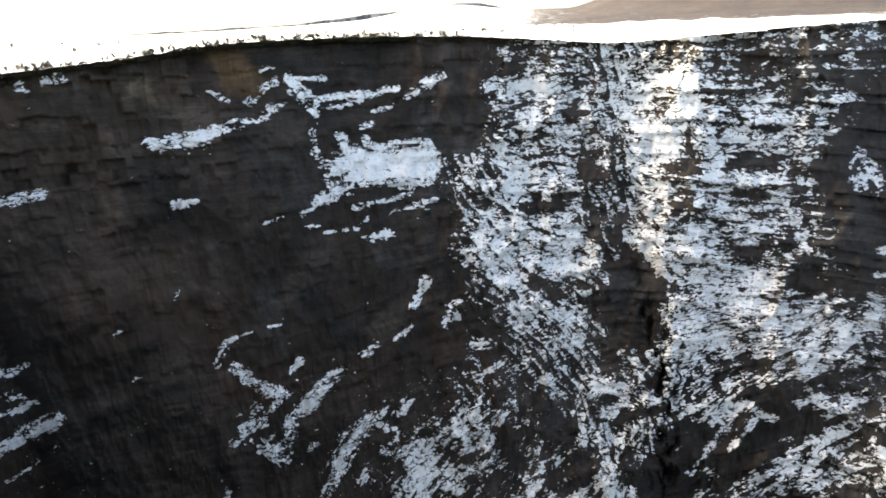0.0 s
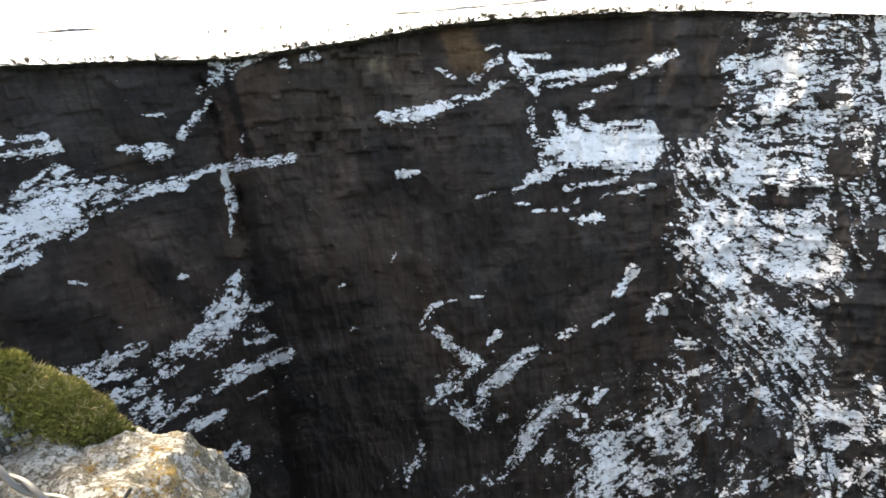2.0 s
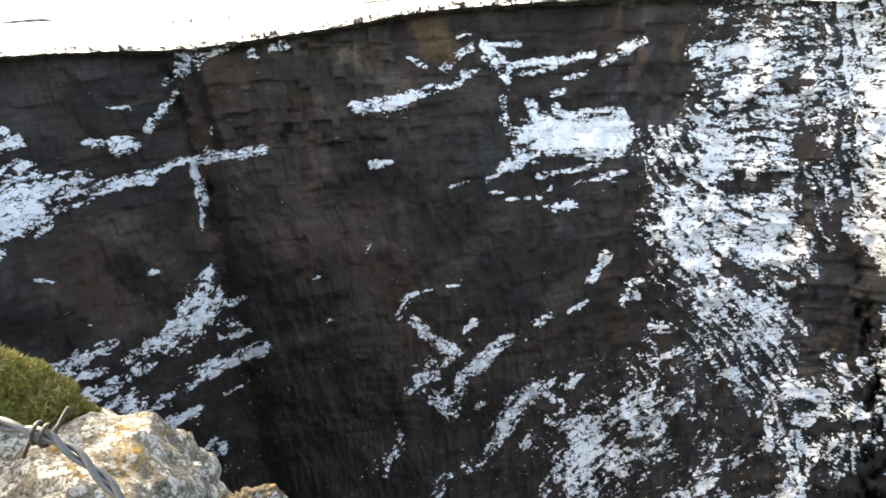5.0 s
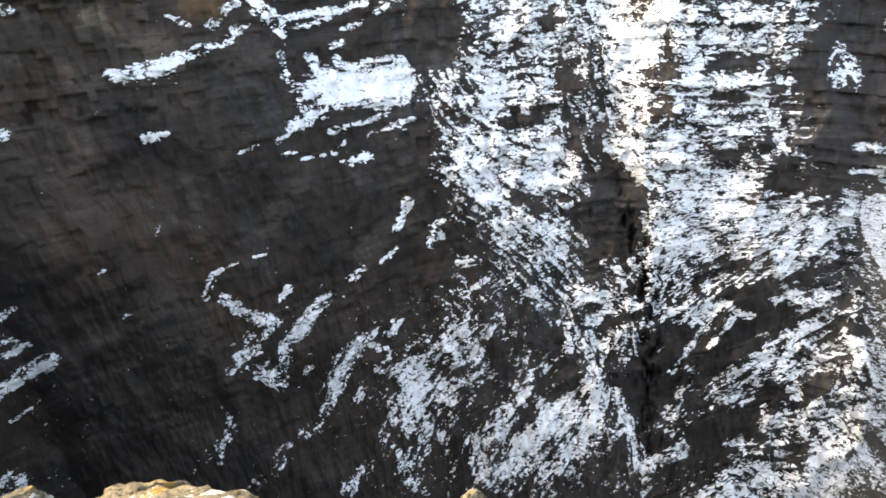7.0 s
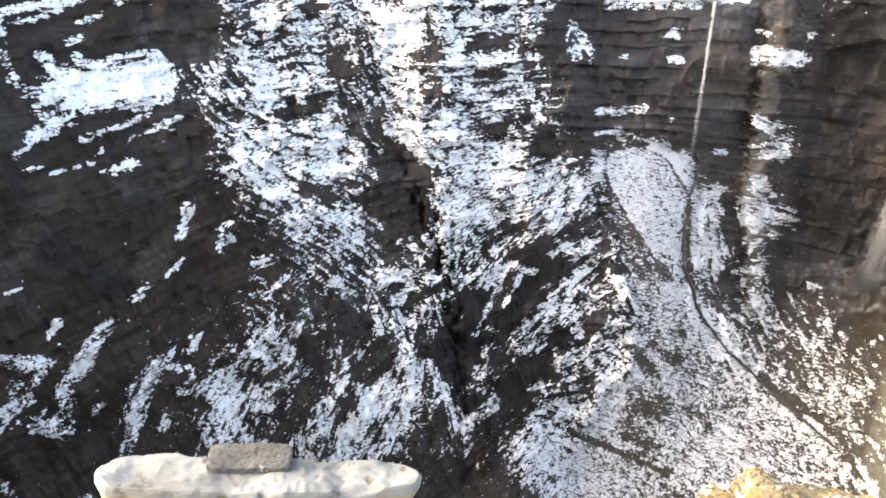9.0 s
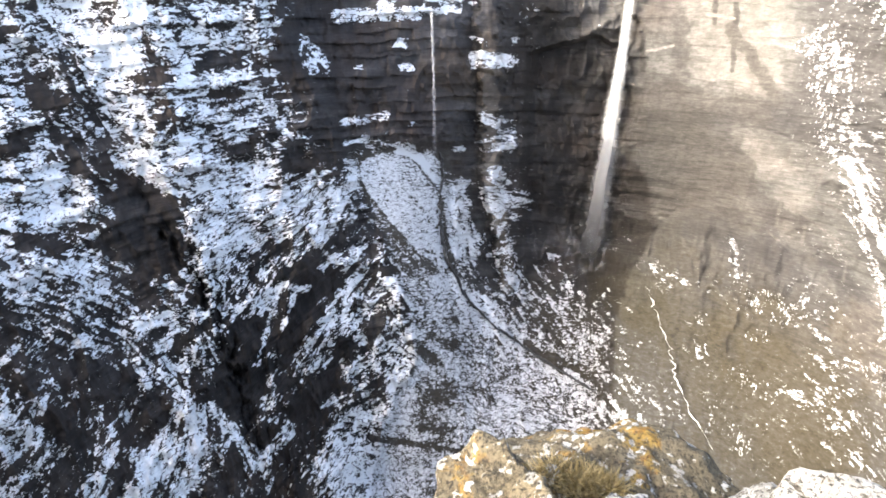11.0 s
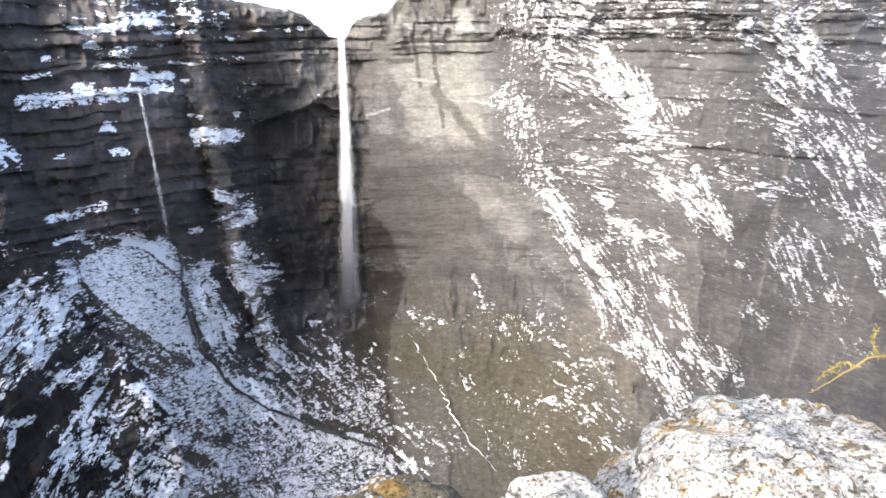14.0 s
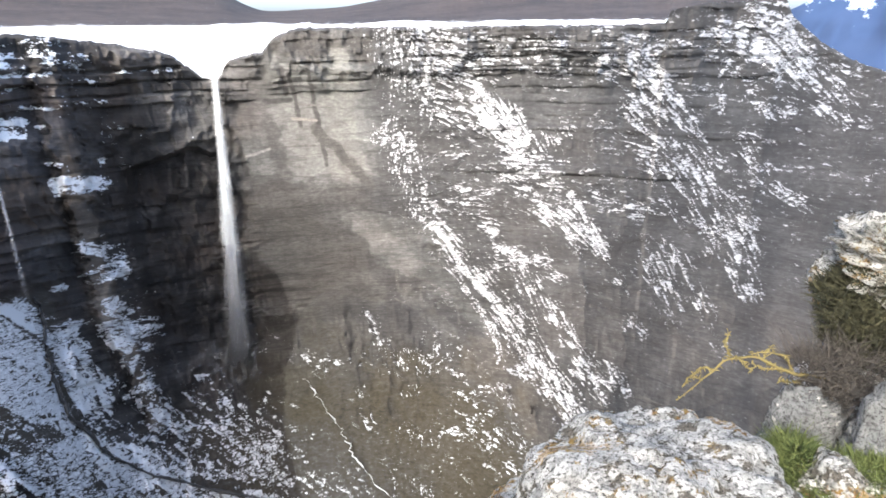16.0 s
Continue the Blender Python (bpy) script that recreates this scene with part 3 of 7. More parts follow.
paint([  # snow of the stepped cliff
    (36.7, -39.4, 39.3, -39.3, 0.52, 0.8, -15), (37.9, -40.3, 39.6, -40.1, 1.04, 1, 5), (33.7, -38.7, 34.5, -38.2, 0.81, 0.7, 25),
    (22.5, -37.2, 25.6, -43, 1.14, -0.5, -75), (25.4, -40.8, 27.1, -43.5, 0.81, 0.5, 60), (23.4, -42.1, 26, -41.1, 0.58, 0.5, 20),
    (25, -44.5, 27.1, -43.5, 0.46, 0.7, 15), (15.7, -31.5, 18.1, -31.8, 0.81, 1.4, -10), (18.4, -28.9, 19.6, -30, 0.75, 0.9, -20),
    (20.7, -28.4, 22.5, -29.7, 0.7, 0.8, -35), (16.5, -33.6, 18.5, -33.1, 0.41, 1.05, 5), (19.8, -31.8, 21.8, -32.1, 0.52, 0.85, -12),
    (17.2, -35.2, 19.5, -35.8, 0.81, 0.7, 60)])
paint([  # snow of the stepped cliff
    (17.9, -34.1, 21.8, -32.6, 0.31, -0.2, 8), (13.9, -33.1, 14.4, -36.2, 0.41, 0.95, 85), (14.9, -34.9, 16.2, -36.3, 0.46, 0.7, -60),
    (8.2, -27.8, 13.4, -29.6, 1.51, 0.5, -48), (10.1, -31.8, 11.5, -32.3, 0.7, 0.8, -30), (8.2, -27.3, 12.7, -27.2, 1.28, 0.7, -40),
    (6, -25.3, 7.6, -25.8, 0.7, 0.7, -40), (8.4, -33.9, 9.1, -37.8, 0.93, 0.12, 80)])
paint([  # snow fans at the foot of the chimney
    (6.1, -43.2, 10.4, -39.3, 0.75, 1.05, 48), (10.4, -38.7, 11.9, -38.6, 0.52, 0.9, 20), (9.5, -44.9, 14.3, -41.5, 1.39, 1.2, 42),
    (7.1, -46.9, 9.4, -45.4, 1.04, 1.2, 42), (14.2, -40.9, 16.4, -38.2, 0.58, 1.05, 55), (11.9, -47.2, 15.8, -44.3, 0.75, 1.1, 45),
    (15.8, -44.3, 17.4, -42.2, 0.7, 1.1, 60), (17.5, -42.7, 17.5, -38, 0.64, 1.15, 80), (17.5, -38, 16.2, -35.3, 0.58, 0.9, -65),
    (19.5, -39.6, 21, -42.1, 0.35, 1.1, -72), (20.7, -41.7, 23.2, -45.5, 0.52, 1.2, -72), (22.2, -43.7, 24.3, -45.3, 0.41, 0.9, -60),
    (18.7, -40.2, 19.6, -44.6, 0.35, 0.5, 85)])
paint([  # snow fans at the foot of the chimney
    (14.7, -39.3, 12.3, -40.5, 0.41, -0.2, 40), (4.7, -43.7, 3.6, -44.7, 0.81, 1, 60), (3.8, -45.1, 4.3, -47.2, 0.58, 0.9, -75),
    (8.6, -43.1, 10.5, -41.6, 0.41, -0.2, 45), (11.7, -39.6, 14.6, -37.9, 0.83, 0, 30), (10.1, -45.8, 12.6, -44.2, 0.35, 0.8, 45),
    (1.4, -35, 3.2, -36.8, 1.16, 0.85, 50), (0.4, -36.5, 2.3, -36, 0.7, 0.7, 40), (-4, -38.6, 0.5, -40.2, 1.16, 0.95, 25),
    (-4.5, -40.7, -1.1, -39.9, 1.04, 0.75, 45), (-4.7, -42.7, -2.6, -41.8, 0.7, 0.8, 40), (2.2, -38.5, 5.4, -38.5, 0.58, 0.55, 20),
    (5.4, -35, 6.9, -34, 0.58, 0.6, 50)])
paint([  # snow fans at the foot of the chimney
    (2.8, -28.4, 4.8, -28.4, 0.35, 0.7, 10), (3, -31.2, 5.4, -30.2, 0.29, 0.8, 28), (-3.6, -45.1, -1.4, -43.7, 0.46, 0.7, 50),
    (-5.8, -45.9, -2.9, -44.6, 0.58, 0.6, 55), (-0.7, -43.8, 0.7, -41.9, 0.46, 0.65, 60)])
paint([  # snow on the slanting beds
    (26.8, -34.5, 37.9, -29.9, 2.59, -0.4, 50), (31, -38.3, 40.6, -35.4, 2.18, -0.4, 52), (28.6, -30.7, 33.3, -29.6, 1.55, -0.3, 50),
    (29.6, -38.8, 34.1, -35.6, 0.73, 0.9, 57), (34.4, -35.5, 37.6, -31.3, 0.52, 0.9, 65), (36.8, -31.5, 40.3, -29.2, 0.83, 0.85, 48),
    (36, -36, 40.4, -32, 0.47, 0.95, 60), (36, -35.6, 36.8, -36.8, 0.47, 0.7, 30), (38.4, -37.4, 40.2, -35.4, 0.36, 0.7, 60),
    (40.3, -34.1, 41.4, -34.7, 0.31, 0.6, 0), (38.2, -41.7, 40.2, -39.1, 0.57, 0.9, 65), (40.2, -39, 42.3, -36.7, 0.47, 1, 62),
    (26.3, -32.5, 28, -31, 0.73, 1.1, 58)])
paint([  # snow on the slanting beds
    (25.9, -36, 29.4, -30.7, 0.36, 0.9, 72), (28.4, -34.7, 30.3, -31.4, 0.31, 0.85, 75), (30.3, -31.4, 31.9, -31.4, 0.36, 0.8, 20),
    (32.5, -27.7, 36.3, -23.9, 0.67, 0.9, 58), (31.6, -25, 34.3, -22.9, 0.67, 0.85, 50), (35.5, -22.9, 37.3, -21.8, 0.52, 0.7, 45),
    (33.3, -30, 33.8, -29.7, 0.47, 0.9, 40), (32.8, -33, 33.2, -32.8, 0.31, 0.7, 0), (34.6, -32.4, 35.1, -32.2, 0.26, 0.7, 0),
    (27.6, -30, 29.7, -28.5, 0.47, 0.7, 50), (30, -29, 32.2, -27.5, 0.41, 0.6, 50), (37.4, -41.9, 40, -40.9, 0.67, 0.9, 45),
    (40.5, -41.9, 44.2, -39.6, 0.93, 1, 50)])
paint([  # snow on the slanting beds
    (24.9, -37.1, 26.9, -36.7, 0.52, 0.7, 40), (33.9, -38.5, 35.7, -37.7, 0.36, 0.5, 50), (36.1, -40.1, 37.1, -39.5, 0.36, 0.5, 50),
    (36, -26.6, 37.2, -25.5, 0.36, 0.6, 55), (38.2, -29, 39.4, -28.4, 0.31, 0.6, 45), (28.4, -38.7, 29.7, -37.8, 0.41, 0.5, 60),
    (37.5, -33.6, 38.2, -33.3, 0.26, 0.5, 50)])
paint([  # snow of the recess
    (35.4, -8, 47.7, -8, 2.59, -0.3, 0), (35.2, -12.5, 48.4, -12.2, 3.11, -0.35, 0), (36.5, -17.2, 48.8, -16.6, 2.59, -0.3, 2),
    (45.5, -21.5, 49.2, -21.1, 2.07, -0.35, 0), (37.1, -17.1, 40.9, -16.7, 0.35, 0.77, 3), (37.2, -8.3, 40.9, -8, 0.41, 0.92, 6),
    (41.8, -8.1, 44.4, -8.5, 0.35, 0.72, 0), (42.5, -10.7, 42.9, -10.7, 0.41, 0.92, 0), (42.7, -12.7, 43.5, -12.7, 0.29, 0.92, 0),
    (34.5, -10.2, 34.8, -12.3, 0.58, 0.77, 75), (38.6, -12.5, 39, -12.5, 0.23, 0.72, 0), (47.4, -20, 48.1, -19.9, 0.29, 1.12, 0),
    (43, -17.7, 43.4, -17.5, 0.29, 0.72, 0)])
paint([  # snow of the recess
    (37.2, -19.1, 39.2, -18.6, 0.29, 0.52, 10), (49.3, -12, 52.1, -12.1, 0.52, 1.62, 0), (49.1, -10.4, 50.2, -10.7, 0.23, 1.02, 0),
    (52.5, -10.7, 52.9, -10.5, 0.29, 0.92, 0), (50.4, -17.1, 52.4, -18.5, 0.7, 0.82, -30), (49.9, -19.6, 52.5, -19.5, 0.52, 0.97, 0),
    (51.1, -21.8, 51.8, -22.7, 0.52, 0.82, 60), (50.3, -24.4, 51.4, -25.1, 1.04, 1.07, 30), (51.6, -24.1, 53.7, -24.7, 0.87, 1.02, -10),
    (51.4, -29.3, 53.2, -28.9, 0.46, 0.92, 0), (52.5, -30.1, 53.9, -31.7, 0.58, 0.52, 80), (51.8, -26.9, 52.7, -27.7, 0.58, 0.52, 70),
    (38.2, -22, 39.6, -22.5, 0.7, 1.12, -45)])
paint([  # snow of the recess
    (40.1, -21.4, 42.7, -21.3, 1.16, 2.72, -20), (40.1, -22.2, 43.4, -26.4, 1.97, 2.72, -60), (42.9, -22.7, 44.4, -28, 1.97, 2.72, -70),
    (42.7, -26.7, 46, -31.2, 1.51, 2.52, -60), (44.8, -30.4, 47.8, -33.4, 0.93, 1.82, -52), (42.1, -26.2, 43.5, -28.6, 0.7, 1.82, -60),
    (44.6, -24, 45.2, -26.4, 0.58, 2.42, -80), (47, -24.7, 47.9, -24.1, 1.04, 1.12, 20), (47.4, -25.7, 48.3, -29.4, 1.28, 1.12, -80),
    (48.4, -26, 49.2, -28.3, 0.58, 0.92, -80), (45.7, -24.4, 46.4, -30.2, 0.36, -0.6, 85), (47.2, -23.5, 48.8, -23, 0.35, 1.02, 10),
    (49.2, -23.5, 50.1, -26.7, 0.47, -0.2, 80)])
paint([  # snow of the recess
    (45.9, -29, 47.8, -31.9, 0.41, -0.7, -60), (47.8, -31.9, 52, -35.5, 0.47, -0.7, -50), (52, -35.5, 55, -36.9, 0.41, -0.7, -40),
    (49.4, -32.1, 54.1, -36.4, 1.14, -0.4, -45), (50.2, -33.4, 51.8, -34.3, 0.35, 0.92, -40)])
paint([  # snow of the recess
    (40.7, -28.4, 45.9, -33.2, 2.09, 0.77, -55), (47.5, -35.9, 55.7, -41.6, 4.35, 0.8, -45), (41.9, -32.7, 46, -37.1, 2.09, 0.72, -50),
    (40.1, -46.6, 56.6, -44.5, 4.64, 0.82, -20), (55.7, -41.6, 64.3, -43.2, 2.9, 0.72, -40), (42.3, -39.6, 41.5, -44.5, 1.97, 0.97, 60),
    (46.1, -31.8, 50.1, -35, 0.7, 1.32, -52), (50.1, -35, 54.7, -37.4, 0.58, 1.22, -44), (54.9, -38.1, 62, -41.4, 0.52, 1.02, -46),
    (56.6, -38.6, 63.1, -40.5, 0.46, 1.02, -40), (55.2, -37.3, 59.7, -39.5, 0.26, -0.4, -44), (58.2, -38.1, 65, -40.3, 0.26, -0.4, -40),
    (60.8, -38.2, 67.9, -41.7, 0.31, -0.3, -45)])
paint([  # snow of the recess
    (61.4, -41.2, 66.8, -42.2, 0.46, 0.92, -35), (33.2, -47.2, 36.4, -50.2, 1.97, 1.07, 50), (36.4, -43.9, 40, -45.7, 1.62, 1.02, -15),
    (38.7, -46.3, 43.3, -48.9, 1.16, 0.82, -40), (36.2, -48.2, 37.5, -47.6, 0.41, -0.2, 0), (43.3, -38.5, 44.6, -39, 0.81, 1.12, -30),
    (44.3, -42.2, 46.1, -42.1, 1.04, 0.05, 0), (43.8, -44.7, 45.9, -45.2, 0.73, 0.15, 0), (52.2, -43.4, 55.2, -43.6, 1.51, 1.02, -20),
    (48.4, -37.6, 50.6, -41.9, 1.28, 0.57, -60), (46.4, -39, 48.5, -40.5, 1.04, 0.92, 60), (40.5, -35.6, 44.6, -39, 0.47, -0.25, -50),
    (44.2, -36.4, 47.3, -37.8, 0.52, -0.05, -30)])
paint([  # snow of the recess
    (43.7, -33.5, 46.4, -36.1, 1.16, 0.77, -60), (54.6, -31.5, 56.7, -32.9, 1.16, 0.92, -45), (56.8, -33.4, 61.4, -37.1, 1.51, 0.82, -55),
    (56.5, -35.1, 58.5, -35.7, 1.04, 0.22, -45), (61.2, -36.7, 64.9, -39, 1.16, 0.77, -45), (57.4, -29, 61.7, -34.2, 0.35, 0.77, -66),
    (55.1, -30.9, 62.5, -36.3, 0.21, -0.2, -52), (57.7, -31.7, 62.9, -36.1, 0.21, -0.2, -58), (62, -35, 65.5, -38.3, 0.81, 0.67, -50),
    (39.5, -26.7, 41.4, -28.8, 0.93, 1.02, -50), (35.2, -29.3, 39.1, -28.5, 0.93, 0.82, 30), (30.2, -38.1, 31.8, -37.8, 0.93, 0.92, 40),
    (30.8, -36.6, 38.2, -30.1, 0.52, 0.92, 40)])
paint([  # snow of the recess
    (37.4, -34.2, 40.3, -31.9, 0.58, 0.82, 40), (35.1, -35.4, 39.6, -33, 0.46, 0.72, 38), (39.4, -36.5, 41.1, -35.6, 0.46, 0.82, 35),
    (35.4, -39.4, 43.6, -36.5, 0.7, 0.77, 22), (36.9, -41.7, 39.2, -39.5, 1.04, 0.72, 35), (32.3, -42.5, 35.6, -41.8, 0.7, 0.62, 10)])
paint([  # snow of the long wall
    (78.5, -3.5, 105.9, -3.4, 3.11, 0.12, 0), (78.3, -9.4, 106.6, -8.7, 3.63, 0.06, -2), (79.2, -15.5, 108.3, -14.1, 3.63, 0.06, -10),
    (83.5, -21.7, 109.6, -19.6, 3.63, 0.02, -50), (89.4, -28.3, 111.5, -25.3, 3.63, -0.05, -50), (94.3, -32.9, 112.3, -29.3, 2.07, -0.08, -50),
    (79.5, -2.6, 84.7, -3.3, 1.48, 0.98, 0), (79.7, -4.9, 85, -6.2, 1.28, 0.68, -10), (77.1, -1.8, 79.8, -2.1, 0.59, 0.38, 0),
    (85.4, -2.1, 91.8, -2.6, 0.79, 0.48, 0), (86, -4, 91.4, -4.5, 1.18, 0.33, 0), (80.7, -6.7, 82.2, -6.9, 0.59, 0.68, -10),
    (86.5, -6.4, 92.7, -9.8, 1.55, -0.12, -70)])
paint([  # snow of the long wall
    (77.6, -2.1, 92.3, -2.4, 0.25, 0.58, 0), (78.5, -3.3, 92.3, -3.2, 0.25, 0.68, 0), (95.6, -3.1, 98.9, -3.1, 0.79, 0.98, 0),
    (98.3, -2.1, 101.2, -2.3, 0.39, 0.68, 0), (96.2, -4.4, 99, -4.9, 0.69, 0.43, -20), (99.4, -4.4, 101.7, -6.3, 0.69, 0.83, -42),
    (95.1, -1.9, 99.6, -1.6, 0.39, 0.58, 0), (85.8, -8.2, 86.9, -9.6, 0.69, 0.88, -58), (87.1, -7.9, 88.7, -10.4, 0.98, 1.08, -60),
    (87.4, -10.4, 88.7, -11.8, 0.69, 0.98, -60), (88.5, -11.9, 90.5, -11.9, 0.59, 0.78, 0), (87.5, -13.7, 93.4, -13, 0.3, 0.88, 5),
    (87.2, -12.5, 92.9, -12.3, 0.39, 0.68, 0)])
paint([  # snow of the long wall
    (93.4, -12.9, 99.8, -12.6, 0.15, 0.48, 0), (76.5, -9.8, 79, -12.1, 1.08, 0.73, -35), (78.2, -12.9, 79.5, -15, 0.89, 0.53, -60),
    (79.5, -15.2, 81.1, -18.9, 0.89, 0.63, -55), (80.8, -17.8, 82.2, -19.7, 0.74, 0.78, -50), (82.4, -15.5, 86.2, -14.5, 0.69, 0.53, 10),
    (82.7, -16, 85.7, -16.8, 0.39, 0.48, 0), (86.1, -18.2, 86.6, -18.5, 0.49, 0.88, 0), (84.8, -14.5, 85.6, -14.2, 0.49, 0.48, 0),
    (88.5, -14.2, 89.4, -14.7, 0.49, 0.68, -30), (90.7, -16.2, 93.7, -17.6, 0.89, 0.83, -30), (93.2, -17.6, 95.7, -19.5, 0.89, 0.83, -40),
    (93.6, -14.8, 96.8, -19.9, 0.44, 0.78, -62)])
paint([  # snow of the long wall
    (89.9, -14.9, 92.5, -14.3, 0.59, 0.48, 0), (96.1, -14.6, 98.1, -15, 0.69, 0.33, -20), (82.5, -11.9, 85.6, -10.9, 0.98, 0.28, 10),
    (90.7, -10.8, 92.7, -9.3, 0.69, 0.33, -60), (92.6, -8.8, 94.6, -8.5, 0.49, 0.38, 0)])
paint([  # snow of the long wall
    (82, -19.8, 85.2, -23.5, 0.89, 1.08, -52), (85.2, -23.5, 88.2, -26.8, 0.89, 1.08, -50), (88.2, -26.8, 91.2, -30.2, 0.98, 0.83, -54),
    (91.2, -30.2, 94, -33.1, 1.08, 0.78, -55), (93.7, -32.4, 95.6, -34.9, 1.08, 0.68, -50), (86, -26.3, 87.7, -30.6, 0.3, 0.78, -70),
    (87.7, -30.6, 90.7, -31.8, 0.34, 0.58, -30), (84.1, -23.3, 85.8, -25.3, 0.26, -0.2, -50), (87.4, -21.4, 91.3, -21, 0.49, 0.98, 5),
    (86.9, -20.4, 89.6, -20, 0.39, 0.58, -20), (91.3, -22.3, 93.6, -22.7, 0.39, 0.58, -20), (89.2, -23.2, 90.3, -24.1, 0.59, 0.53, -50),
    (92.6, -25.3, 94.5, -27.9, 0.49, 0.83, -62)])
paint([  # snow of the long wall
    (93.9, -28, 96.3, -29.7, 0.39, 0.48, -50), (96.4, -30.2, 98.5, -31.9, 0.89, 0.63, -30), (98, -29.5, 100.8, -32.3, 0.49, 0.53, -55),
    (98.6, -22.5, 99.7, -23.4, 0.25, 0.48, -50), (100.2, -25.8, 101.4, -26.4, 0.59, 0.58, -30), (100.9, -20.4, 102.5, -23, 0.49, 0.53, -62),
    (102, -18.7, 103.2, -20.5, 0.39, 0.38, -60), (97.9, -7.3, 99.4, -8.2, 0.69, 0.78, -40), (100.1, -6.7, 102.3, -9.4, 0.98, 0.73, -58),
    (102.3, -9.4, 104.4, -11.7, 0.89, 0.68, -55), (99.7, -11.1, 102.6, -11.8, 0.79, 0.88, -10), (102.3, -11.8, 105.3, -14.9, 1.18, 0.73, -58),
    (105.3, -14.9, 108.5, -18.3, 1.08, 0.63, -58)])
paint([  # snow of the long wall
    (100.3, -12.4, 103.7, -17, 0.49, 0.48, -60), (102.5, -7.5, 103.8, -8.9, 0.49, 0.48, -50), (104.6, -3.2, 105.5, -3.8, 0.34, 0.68, -30),
    (105.1, -3.6, 105.4, -7.4, 0.3, 0.58, 85), (103.1, -5.5, 105.4, -5.8, 0.39, 0.38, 0), (107.9, -6.2, 108.9, -7.2, 0.69, 0.58, -60),
    (107.7, -10, 110, -13, 0.69, 0.48, -60), (110.2, -13, 112.5, -14.1, 0.69, 0.33, -30), (105.1, -1.2, 107.2, -2.5, 0.98, 1.18, -20),
    (107.2, -1.2, 109.9, -3.3, 1.18, 1.18, -45), (109.9, -3.3, 112.3, -5.3, 0.98, 1.08, -45), (105.4, 0, 109.4, -0.4, 0.79, 0.78, -10),
    (112.1, -4.9, 114.3, -6.9, 0.69, 0.58, -45)])
paint([  # snow of the long wall
    (101.8, -1.5, 105.3, -2.1, 0.39, 0.58, 0), (103, -19, 106.6, -23.9, 0.59, 0.43, -60), (101.8, -21.2, 103.7, -24.8, 0.39, 0.38, -62),
    (106.3, -18.6, 109.6, -22, 0.49, 0.38, -60), (106.8, -25.3, 109, -26.8, 0.69, 0.28, -50), (111.1, -10.6, 114.3, -11.2, 0.49, 0.28, 0),
    (109.4, -5, 111, -5.4, 0.59, 0.28, -40), (96.2, -16.1, 100.6, -15.6, 0.3, 0.33, 0), (99.3, -16.9, 102.1, -16.2, 0.49, 0.28, 0),
    (97.1, -9.7, 100, -9.8, 0.69, 0.28, -10)])
paint([  # snow of the shaded cliff
    (-62, -4, -60.6, -4, 0.3, 0.8, 0), (-60.1, -3.8, -56.3, -3.8, 0.24, 0.8, 5), (-59.1, -5, -58.6, -5, 0.24, 0.8, 0),
    (-61.3, -5.4, -61, -5.3, 0.24, 0.7, 0), (-59, -6.9, -51.7, -7.1, 0.3, 1.1, 6), (-61.3, -8.3, -59.3, -7.9, 0.36, 0.9, 15),
    (-63.3, -9, -60.9, -8.2, 0.42, 0.9, 20), (-60.2, -8.3, -55.7, -8.1, 0.36, 0.85, 10), (-54.5, -8.3, -51, -8.1, 0.42, 0.85, 8),
    (-57.2, -8.4, -55.4, -8.3, 0.42, 0.7, 8), (-62.2, -8.8, -58.8, -9.3, 0.36, 0.8, 5), (-63.5, -9.8, -60.9, -11, 0.54, 1.05, -10),
    (-61.5, -10.5, -56.7, -10.3, 0.3, 0.95, 12)])
paint([  # snow of the shaded cliff
    (-54.7, -11.3, -51.4, -9.9, 0.54, 0.75, 32), (-63.9, -11.1, -61.9, -12.1, 0.95, 1, 0), (-60.1, -12.1, -59.7, -12.1, 0.24, 0.8, 0),
    (-63.8, -13.6, -57.7, -14.4, 1.79, 1.2, 10), (-57.4, -13.3, -52, -13, 1.43, 1.2, 15), (-51.9, -12.1, -48.6, -12.1, 1.13, 0.95, 10),
    (-48.7, -12.4, -43.3, -12.4, 0.42, 0.9, 10), (-47.3, -12.8, -42.3, -12.2, 0.24, 0.9, 15), (-43.3, -12.1, -38.1, -11, 0.42, 1.1, 16),
    (-38.1, -11.5, -33.3, -11.2, 0.42, 1.1, 6), (-65, -15.1, -61.1, -14.8, 1.55, 1.1, 12), (-62.4, -16.7, -58.2, -16.5, 0.6, 1, 15),
    (-61.7, -17.4, -59.8, -17.8, 0.24, 0.9, 5)])
paint([  # snow of the shaded cliff
    (-58.1, -16, -54.9, -15.7, 0.54, 1.05, 18), (-54.7, -14.8, -50.9, -14.2, 0.42, 0.9, 20), (-47.1, -8.9, -43.7, -9.1, 0.3, 0.8, 3),
    (-44.8, -9.8, -43.3, -9.6, 0.36, 1.05, 10), (-44.7, -6.4, -42.9, -6.6, 0.18, 0.8, 0), (-42.1, -8.4, -39.3, -5.8, 0.3, 1, 55),
    (-39.7, -4.9, -38, -3.6, 0.42, 0.8, 48), (-38, -3.2, -35, -2.5, 0.6, 0.7, 15), (-38.6, -2.2, -37.8, -3.7, 0.36, 0.7, -45),
    (-39.2, -11.7, -38.9, -15, 0.42, 1.1, 80), (-39.3, -15.3, -39.7, -17.4, 0.18, 0.9, 88), (-37.2, -9, -38, -10.5, 0.3, 0.7, 70),
    (-45.7, -25.6, -42.9, -25.1, 0.48, 0.9, 25)])
